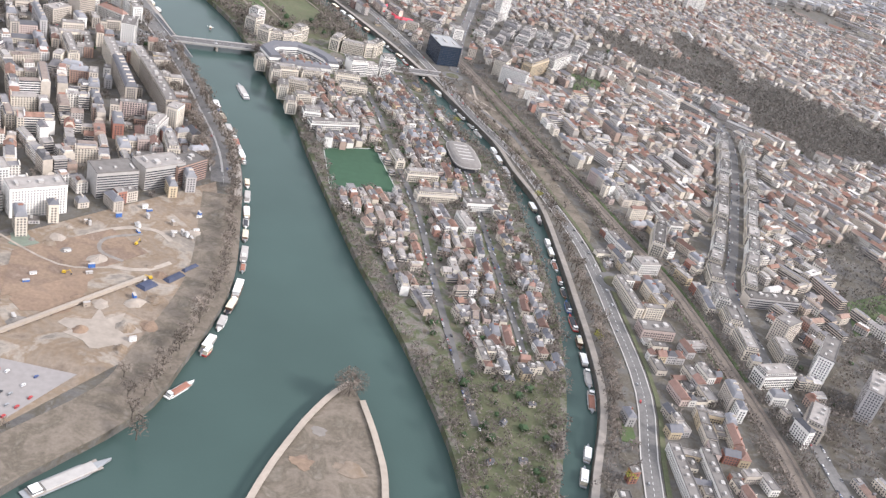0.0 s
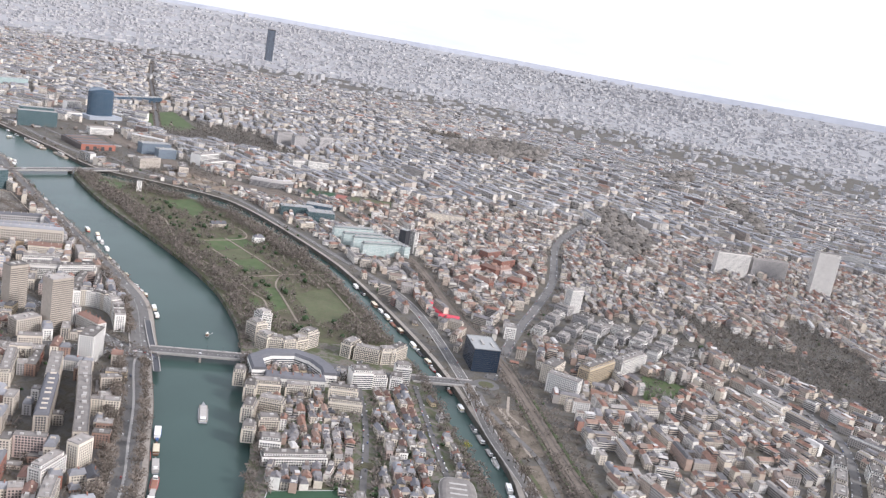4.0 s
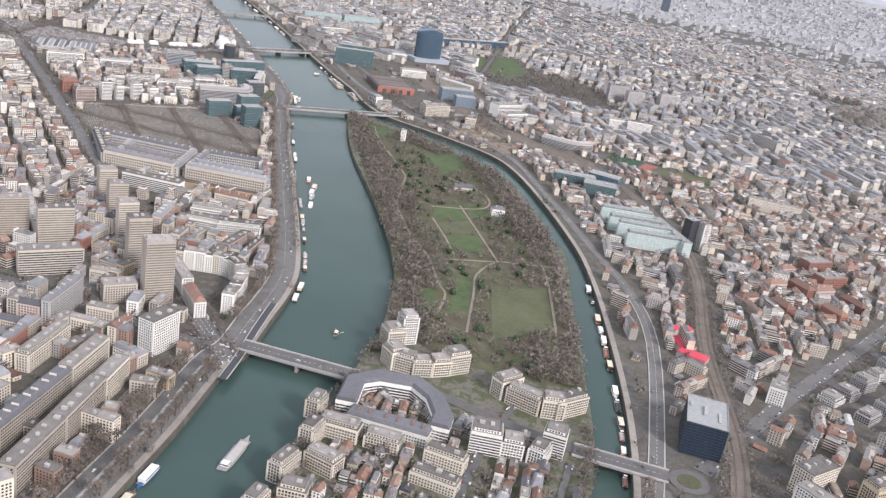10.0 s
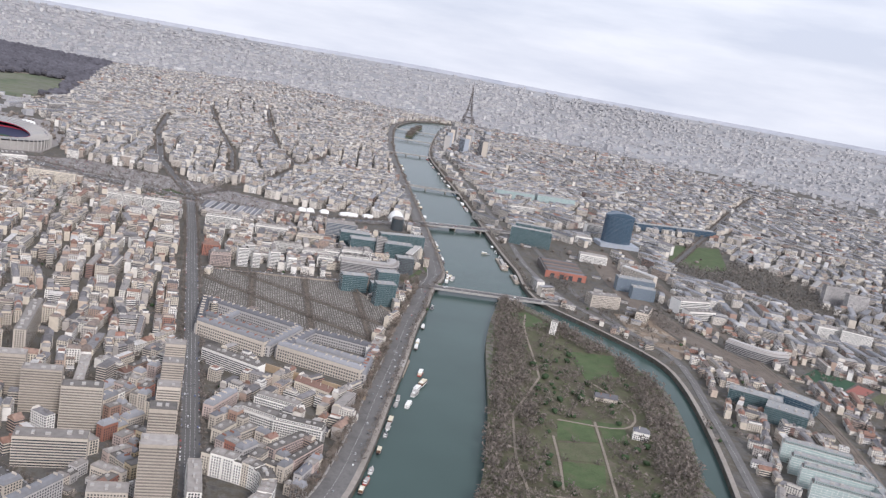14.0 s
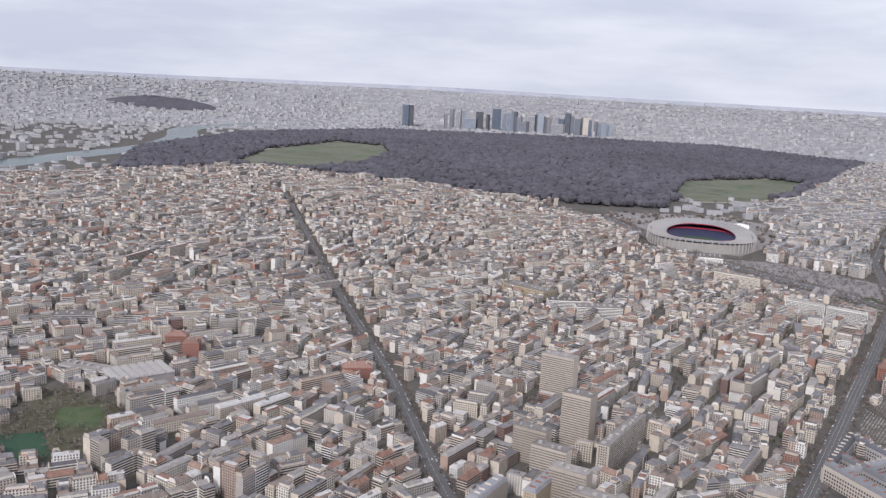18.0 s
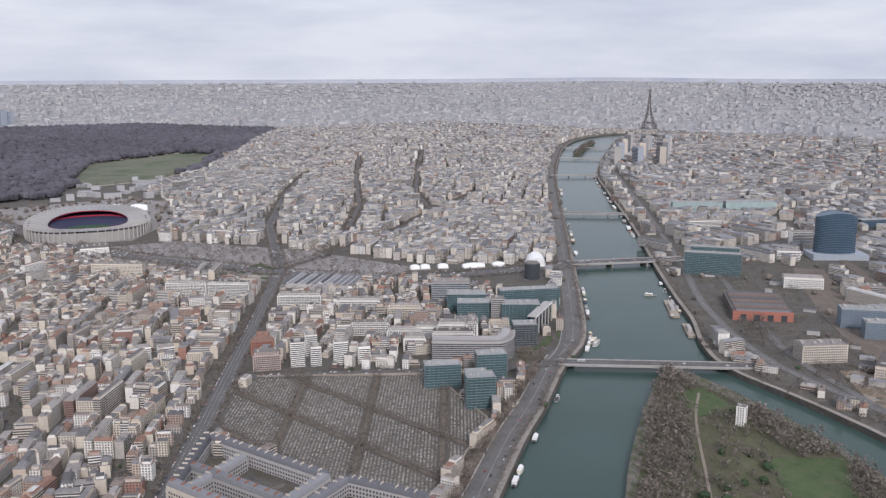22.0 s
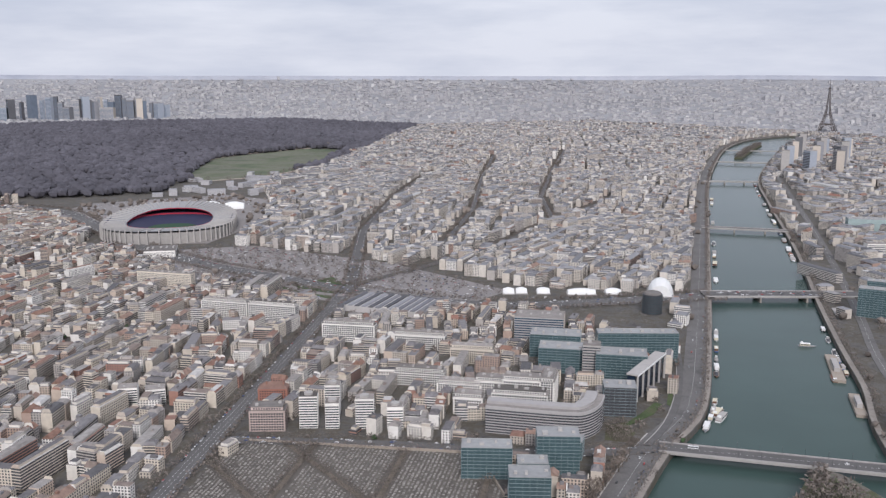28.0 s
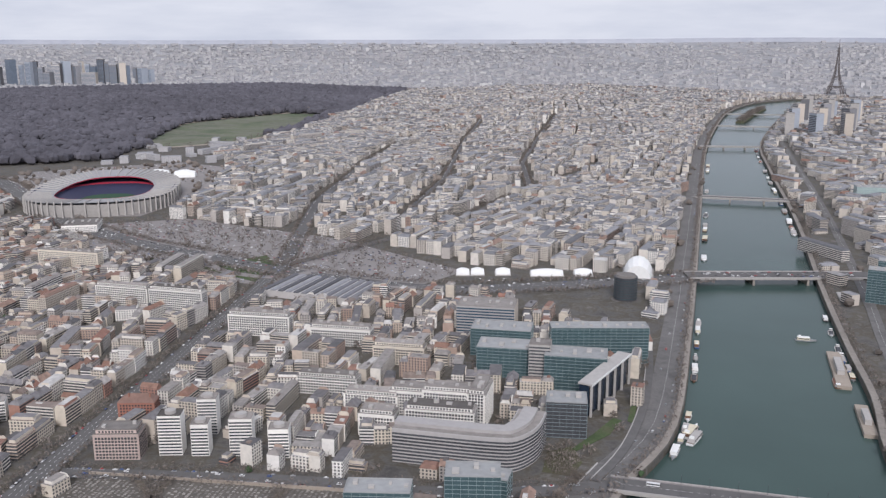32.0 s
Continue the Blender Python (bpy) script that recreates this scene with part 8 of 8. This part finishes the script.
patch("quay_lawn", [(-493, 948), (-505, 956), (-507, 960), (-490, 949)], 0.24, M_GRASS, "narrow green lawn below the offices", "lawn")
patch("quay_scrub", [(-464, 900), (-478, 908), (-479, 918), (-466, 916), (-458, 908)], 0.2, M_SCRUB, "brown scrub at the bridgehead", "ground")
twigs("quay_scrub_trees", spots([(-464, 900), (-478, 908), (-479, 918), (-466, 916), (-458, 908)], 2.6, 91), 1.2, 2.2, M_TWIGS, "leafless bushes at the bridgehead", 91, per=34)
strip("slip_road", smooth([(-452, 914), (-472, 936), (-505, 962), (-550, 990), (-600, 1016)]), 1.6, 0.5, M_ASPHALT, "slip road beside the quay road", "road")
strip("kerb", aside(smooth([(-452, 914), (-472, 936), (-505, 962), (-550, 990), (-600, 1016)]), 1.8), 0.2, 0.6, M_CONC, "pale kerb beside the slip road", "kerb")
twigs("boulevard_trees", [(x, y) for s in (4.2, -4.2) for x, y, _a in along(aside(FORTROAD, s), 3.4)], 1.3, 2.0, M_TWIGS, "leafless trees along the boulevard", 92, per=34)
# parked cars along the streets and squares, too many to count
krng = np.random.RandomState(3)
CV, CF = [], []


def parked(x, y, a):
    c, s = math.cos(a), math.sin(a)
    for x0, x1, hw, z0, z1, q in ((-0.9, 0.9, 0.36, 0.1, 0.36, 0.03), (-0.55, 0.45, 0.33, 0.36, 0.6, 0.12)):
        k = len(CV)
        for z, e in ((z0, 0), (z1, q)):
            for u, v in ((x0 + e, -hw + e * 0.5), (x1 - e, -hw + e * 0.5), (x1 - e, hw - e * 0.5), (x0 + e, hw - e * 0.5)):
                CV.append((x + u * c - v * s, y + u * s + v * c, z + 0.2))
        CF.extend([(k + 4, k + 5, k + 6, k + 7), (k, k + 1, k + 5, k + 4), (k + 1, k + 2, k + 6, k + 5), (k + 2, k + 3, k + 7, k + 6), (k + 3, k, k + 4, k + 7)])


for ln, offs, share in ((ISLE_ROAD, (1.3,), 0.6), (ISLE_ROAD2, (-1.2, 1.2), 0.6), (ROAD_I2, (-2.8, 2.8), 0.5), (ROAD_I3, (-2.4, 2.4), 0.5), (AV_MAIN, (-4.1, 4.1), 0.5), (AV_TWO, (-3.4, 3.4), 0.6), (AV_IN, (-3, 3), 0.4), (QUAI_L, (-3.4,), 0.15), (FORTROAD, (3.0, -3.0), 0.5), (PERIF, (-9, -6, -3, 3, 6, 9), 0.12), (PERIF_R, (-6, -3, 3, 6), 0.14), (PARIS_A, (-2, 2), 0.4), (PARIS_B, (-2, 2), 0.4)):
    for o in offs:
        for x, y, a in along(aside(ln, o), 2.3):
            if krng.rand() < share * 0.75:
                parked(x, y, a)
for x, y in spots(STC, 4.0, 93, thin=0.6) + spots(STAD, 5.0, 94, thin=0.75):
    if not on_foot(np.array([x]), np.array([y]), 1.0)[0]:
        parked(x, y, radians(25 + 90 * krng.randint(2)))
M_CARS = ramp_mat("parked_car_paint", [(0.0, (0.05, 0.05, 0.055)), (0.3, (0.30, 0.30, 0.31)), (0.55, (0.68, 0.68, 0.67)), (0.78, (0.12, 0.13, 0.16)), (0.9, (0.30, 0.05, 0.05)), (0.95, (0.06, 0.10, 0.24))], rough=0.4)
soup("parked_cars", np.array(CV), np.array(CF), M_CARS, "rows of parked cars in the streets")["category"] = "cars"
# lanes round the traffic square
for i, ln in enumerate(([(-842, 820), (-860, 860), (-830, 895), (-780, 890), (-750, 850), (-775, 815), (-815, 805), (-842, 820)], [(-900, 760), (-860, 800), (-842, 820)], [(-830, 895), (-870, 930), (-900, 960)], [(-750, 850), (-720, 880), (-700, 920)], [(-960, 720), (-930, 780), (-880, 830), (-860, 860)])):
    strip("road", smooth(ln), 3.2, 0.42 + 0.01 * i, M_PAVE, "pale grey lane round the traffic square", "road")

# the lane at the western bridgehead, its trench shade painted as a flat near-black strip, and its pale walls; green
# gardens on the island
UNDER = smooth([(-112, 548), (-122, 566), (-138, 592), (-152, 616)])
strip("underpass_lane", aside(UNDER, -0.5), 1.5, 0.5, M_DARK, "flat dark lane at the bridgehead, its trench shade painted in", "road")
for o in (-2.2, 1.3):
    strip("underpass_wall", aside(UNDER, o), 0.2, 0.9, M_CONC, "pale concrete wall beside the sunken lane", "wall")
irng = np.random.RandomState(33)


def blot_ring(x, y, r, seed, n=10):
    rg = np.random.RandomState(seed)
    return [(x + r * math.cos(i * math.tau / n) * rg.uniform(0.7, 1.2), y + r * math.sin(i * math.tau / n) * rg.uniform(0.6, 1.1)) for i in range(n)]


for i in range(26):
    x, y = irng.uniform(-50, 90), irng.uniform(260, 590)
    if inside([x], [y], ISLE_S)[0] and off_houses(np.array([x]), np.array([y]), 0.2)[0]:
        patch("garden_lawn", blot_ring(x, y, irng.uniform(2.0, 4.2), 1200 + i), 0.3 + 0.006 * i, (M_GRASS, M_GRASSDRY, M_SCRUB)[i % 3], "green garden between the island houses", "garden")

# ---- building site, waste ground, roundabout ----
srng = np.random.RandomState(91)


def blot(x, y, r, seed, n=14):
    """A ragged patch outline."""
    rg = np.random.RandomState(seed)
    return [(x + r * math.cos(i * math.tau / n) * rg.uniform(0.6, 1.25), y + r * math.sin(i * math.tau / n) * rg.uniform(0.5, 1.1)) for i in range(n)]


M_PALESAND = mat("pale_rubble", (0.34, 0.295, 0.25), 0.95, grain=0.3, size=0.3, bump=0.5)
M_ORANGE = mottled("orange_soil", ((0.20, 0.142, 0.106), (0.245, 0.175, 0.125), (0.18, 0.13, 0.10)), 0.08, bump=0.5)
M_GRIT = mat("grey_grit", (0.22, 0.20, 0.18), 0.95, grain=0.3, size=0.3, bump=0.5)
patch("soil_patch", blot(-98, 284, 19, 700, 22), 0.20, M_ORANGE, "orange-brown stripped soil on the building site", "ground")
patch("soil_patch", blot(-73, 262, 13, 702, 20), 0.215, M_PALESAND, "pale rubble on the building site", "ground")
patch("settling_pond", blot(-118, 309, 5.5, 703, 12), 0.23, mat("murky_water", (0.17, 0.20, 0.16), 0.3, grain=0.2), "murky green pond on the building site", "pond")
strip("site_track", smooth([(-66, 330), (-74, 336), (-86, 333), (-97, 322), (-96, 310), (-84, 303), (-70, 305), (-62, 314)], 4), 1.1, 0.24, M_PALESAND, "pale curved lorry track on the building site", "track")
strip("site_track", smooth([(-78, 331), (-90, 322), (-89, 312), (-79, 308)], 4), 0.8, 0.26, M_GRIT, "grey lorry track on the building site", "track")
strip("site_track", smooth([(-132, 312), (-100, 297), (-80, 303)]), 0.5, 0.27, M_PALESAND, "pale lorry track on the building site", "track")
for x, y, w, d in ((-66, 295, 7, 5), (-58, 304, 9, 3.5), (-54, 313, 8, 2.2)):
    ob = thing("tarpaulin_heap", "spoil heap under a dark blue tarpaulin", "heap", *Bag().box(-w / 2, w / 2, -d / 2, d / 2, 0.1, 1.2, inset=0.9).shape(), mat("dark_blue_sheet", (0.05, 0.06, 0.10), 0.6, grain=0.3, size=0.5), at=turned(x, y, 60), group="covered heaps")


def mound(x, y, r, h, m, seed):
    rg = np.random.RandomState(seed)
    n, rings = 14, ((1.0, 0.0), (0.75, 0.35), (0.45, 0.75), (0.18, 1.0))
    vs, fs = [], []
    for a, z in rings:
        for i in range(n):
            k_ = a * rg.uniform(0.85, 1.15)
            vs.append((r * k_ * math.cos(i * math.tau / n), r * 0.8 * k_ * math.sin(i * math.tau / n), 0.1 + h * z * rg.uniform(0.85, 1.1)))
    for j in range(3):
        for i in range(n):
            fs.append((j * n + i, j * n + (i + 1) % n, (j + 1) * n + (i + 1) % n, (j + 1) * n + i))
    fs.append(tuple(3 * n + i for i in range(n)))
    return thing("soil_mound", "rough heap of soil on the building site", "heap", vs, fs, m, group="heaps on the building site", at=turned(x, y, rg.uniform(0, 180)))


for i in range(26):
    for _t in range(60):
        x, y = srng.uniform(-150, -55), srng.uniform(240, 370)
        if inside([x], [y], SITE)[0]:
            break
    mound(x, y, srng.uniform(1.5, 4.5), srng.uniform(0.5, 1.8), (M_SAND, M_PALESAND, M_ORANGE, M_GRIT)[i % 4], 800 + i)
M_YEL = mat("yellow_paint", (0.55, 0.36, 0.04), 0.5)
for i in range(34):
    x, y = -80 + srng.uniform(-22, 22), 343 + srng.uniform(-14, 14)
    if i > 20:
        x, y = srng.uniform(-130, -60), srng.uniform(250, 335)
    if not inside([x], [y], SITE)[0]:
        continue
    a_ = 35 + 90 * srng.randint(2)
    m = (M_WHITE, M_CONC, M_WHITE, M_BLUE, M_PATH)[i % 5]
    ob = thing("site_cabin", "white site cabin on the building ground" if m is M_WHITE else "coloured container on the building ground", "container", *Bag().box(-1.2, 1.2, -0.5, 0.5, 0.05, 1.0 + (i % 2)).shape(), m, group="site cabins", at=turned(x, y, a_))
    part("roof", Bag().box(-1.25, 1.25, -0.55, 0.55, 1.0 + (i % 2), 1.08 + (i % 2)).shape(), M_CONC, ob)
    part("window", Bag().box(-0.8, -0.2, -0.52, -0.5, 0.5, 0.8).shape(), M_GLASS, ob)
for i, (x, y) in enumerate(((-96, 292), (-78, 322), (-110, 268), (-66, 300))):
    ob = thing("excavator", "yellow excavator on the building site", "excavator", *Bag().box(-0.6, 0.7, -0.5, 0.5, 0.4, 1.3, inset=0.1).shape(), M_YEL, at=turned(x, y, 70 * i))
    for s in (-1, 1):
        part("track", Bag().box(-0.9, 0.9, s * 0.5 - 0.15, s * 0.5 + 0.15, 0.05, 0.4, inset=0.08).shape(), M_DARK, ob)
    part("boom", Bag().rod((0.5, 0, 1.0), (2.2, 0, 2.2), 0.14, 0.1, 5).shape(), M_YEL, ob)
    part("stick", Bag().rod((2.2, 0, 2.2), (2.9, 0, 0.7), 0.1, 0.08, 5).shape(), M_YEL, ob)
    part("bucket", Bag().box(2.6, 3.1, -0.3, 0.3, 0.3, 0.8, inset=0.1).shape(), M_DARK, ob)

# bare ground between the quay road and the railway
patch("waste_ground", [(58, 606), (80, 608), (98, 556), (84, 548), (72, 572)], 0.2, M_DIRT, "bare brown waste ground beside the railway", "ground")
patch("waste_ground", [(88, 540), (100, 548), (120, 480), (132, 430), (128, 412), (112, 470)], 0.2, M_DIRT, "bare brown waste ground beside the railway", "ground")
patch("pale_track", [(67, 606), (69, 607), (91, 552), (89.5, 551)], 0.26, M_PALESAND, "pale rubble track across the waste ground", "track")
patch("verge", [(104, 556), (110, 558), (152, 442), (146, 440)], 0.24, M_GRASS, "green grass verge beside the railway", "lawn")
patch("garden_lawn", [(118, 258), (124, 258), (124, 272), (118, 272)], 0.24, M_GRASS, "small green lawn beside the quay", "lawn")
patch("town_park", [(274, 413), (307, 434), (286, 388), (263, 377)], 0.2, M_GRASS, "green town park with paths", "lawn")
n = 24
for x, y, r in ((57, 637, 4.8), (136, 378, 5.5)):
    patch("roundabout", [(x + r * 1.7 * math.cos(i * math.tau / n), y + r * 1.7 * math.sin(i * math.tau / n)) for i in range(n)], 0.36, M_ASPHALT, "round traffic junction of grey asphalt", "road")
    patch("roundabout_island", [(x + r * math.cos(i * math.tau / n), y + r * math.sin(i * math.tau / n)) for i in range(n)], 0.5, M_SCRUB, "planted island in a roundabout", "lawn")
# island point details
for i in range(10):
    x, y = srng.uniform(4, 26), srng.uniform(150, 235)
    patch("soil_patch", blot(x, y, srng.uniform(2, 6), 900 + i), -0.58 + 0.012 * i, (M_SAND, M_GRIT, M_CLAY)[i % 3], "bare soil on the island's point", "ground")
for i in range(16):
    for _t in range(60):
        x, y = srng.uniform(-355, -258), srng.uniform(1008, 1080)
        pl = blot(x, y, srng.uniform(3, 9), 950 + i)
        if all(inside([q[0]], [q[1]], SAND)[0] for q in pl):
            patch("soil_patch", pl, 0.2 + 0.012 * i, (M_DIRT, M_PALESAND, M_GRIT, M_DIRT)[i % 4], "bare soil beside the railway", "ground")
            break
for i in range(10):
    x, y = srng.uniform(-345, -270), srng.uniform(1018, 1060)
    if inside([x], [y], SAND)[0]:
        mound(x, y, srng.uniform(2, 5), srng.uniform(0.6, 1.6), (M_SAND, M_DIRT)[i % 2], 980 + i)

# verges, kerbs and lanes between the narrow arm and the railway
for o, w_ in ((-5.6, 1.0), (5.4, 0.8)):
    strip("verge", aside(between(RAIL, 300, 640), o), w_, 0.22, M_GRASS, "green grass verge beside the railway", "lawn")
for o in (-3.3, 3.3):
    strip("kerb", aside(between(ROAD_I, 200, 800), o), 0.25, 0.34, M_CONC, "pale kerb of the eastern quay road", "kerb")
strip("kerb", aside(between(QUAI_L, 400, 930), 6.3), 0.3, 0.36, M_CONC, "pale kerb of the western quay road", "kerb")
strip("median", aside(between(QUAI_L, 400, 560), 0.6), 0.5, 0.34, M_CONC, "pale median of the western quay road", "kerb")
strip("verge", aside(between(ROAD_I, 230, 560), -5.6), 1.0, 0.29, M_GRASSDRY, "dry grass verge beside the quay road", "lawn")

# rail tracks, sheds and trees on the open ground of the eastern quay
for o in (-9, -6, -3, 3, 6, 9):
    strip("rail", aside(YARD, o), 0.12, 0.24, M_IRON, "steel railway rail on the yard's ballast", "rail")
strip("road", smooth([(-300, 1018), (-395, 1052), (-480, 1108), (-590, 1180), (-640, 1215)]), 2.6, 0.30, M_QROAD, "worn grey service road along the yard", "road")
twigs("yard_trees", spots(EAST_QUAY, 7.5, 301, clear=((YARD, 13), (ROAD_I, 5)), thin=0.5), 1.4, 2.6, M_TWIGS, "leafless trees on the railway yard", 301, per=30)
erng = np.random.RandomState(302)
for i in range(40):
    x, y = erng.uniform(-600, -300), erng.uniform(1030, 1240)
    if not inside([x], [y], EAST_QUAY)[0] or on_foot(np.array([x]), np.array([y]), 3.0)[0] or off_line([x], [y], YARD)[0] < 14 or off_line([x], [y], ROAD_I)[0] < 9:
        continue
    w, d, h = erng.uniform(5, 11), erng.uniform(3, 5), erng.uniform(1.6, 3.4)
    ob = thing("yard_shed", "low grey shed beside the railway yard", "shed", *Bag().box(-w / 2, w / 2, -d / 2, d / 2, 0, h).shape(), W_["grey"] if i % 2 else M_CONC, group="sheds of the railway yard", at=turned(x, y, 35 + erng.uniform(-8, 8)))
    part("roof", Bag().box(-w / 2 - 0.15, w / 2 + 0.15, -d / 2 - 0.15, d / 2 + 0.15, h, h + 0.3, inset=0.2).shape(), (M_ZINC, M_FLAT, M_SLATE)[i % 3], ob)
strip("service_lane", smooth([(54, 624), (58, 612), (66, 594), (78, 576), (89, 560), (97, 544), (106, 515)]), 1.5, 0.33, M_QROAD, "worn grey lane across the waste ground", "road")
strip("pale_track", smooth([(72, 626), (73, 610), (75, 598), (87, 584)]), 0.8, 0.34, M_PALESAND, "pale rubble track across the waste ground", "track")
twigs("waste_ground_trees", spots(WASTE, 3.6, 311, clear=((ROAD_I, 6),), thin=0.6), 0.8, 1.7, M_TWIGS, "leafless bushes on the waste ground", 311, per=26)

# wooded hill on the skyline beyond the river loop
hv, hf = [], []
hr = np.random.RandomState(61)
for j in range(7):
    for i in range(49):
        a_, k_ = i * math.tau / 48, j / 6
        hv.append((-3420 + 330 * (1 - k_) * math.cos(a_) * 0.5, -1010 + 330 * (1 - k_) * math.sin(a_), -2 + 58 * (1 - (1 - k_) ** 2) * (0.85 + 0.15 * hr.rand())))
for j in range(6):
    for i in range(48):
        hf.append((j * 49 + i, j * 49 + i + 1, (j + 1) * 49 + i + 1, (j + 1) * 49 + i))
thing("backdrop_wooded_hill", "grey-brown wooded hill beyond the river, tinted bluish for haze", "hill", hv, hf, M_BOIS, kind="structure")

# service road, trees and parked cars between the western quay road and the long rows
SERVICE = aside(between(BANK_L, 395, 545), 21.5)
strip("road", SERVICE, 2.0, 0.29, M_QROAD, "worn grey service road behind the quay", "road")
strip("pavement", aside(between(BANK_L, 395, 545), 26.0), 1.6, 0.26, M_PAVE, "grey pavement in front of the long rows", "pavement")
twigs("quay_avenue_trees", [(x, y) for o in (17.6, 24.6, 29.0) for x, y, _a in along(aside(between(BANK_L, 395, 545), o), 3.7)], 1.3, 2.1, M_TWIGS, "rows of leafless trees behind the quay road", 321, per=34)
CV, CF = [], []
for o in (19.9, 23.1):
    for x, y, a in along(aside(between(BANK_L, 395, 545), o), 2.4):
        if krng.rand() < 0.55:
            parked(x, y, a)
soup("parked_cars", np.array(CV), np.array(CF), M_CARS, "rows of parked cars behind the quay")["category"] = "cars"
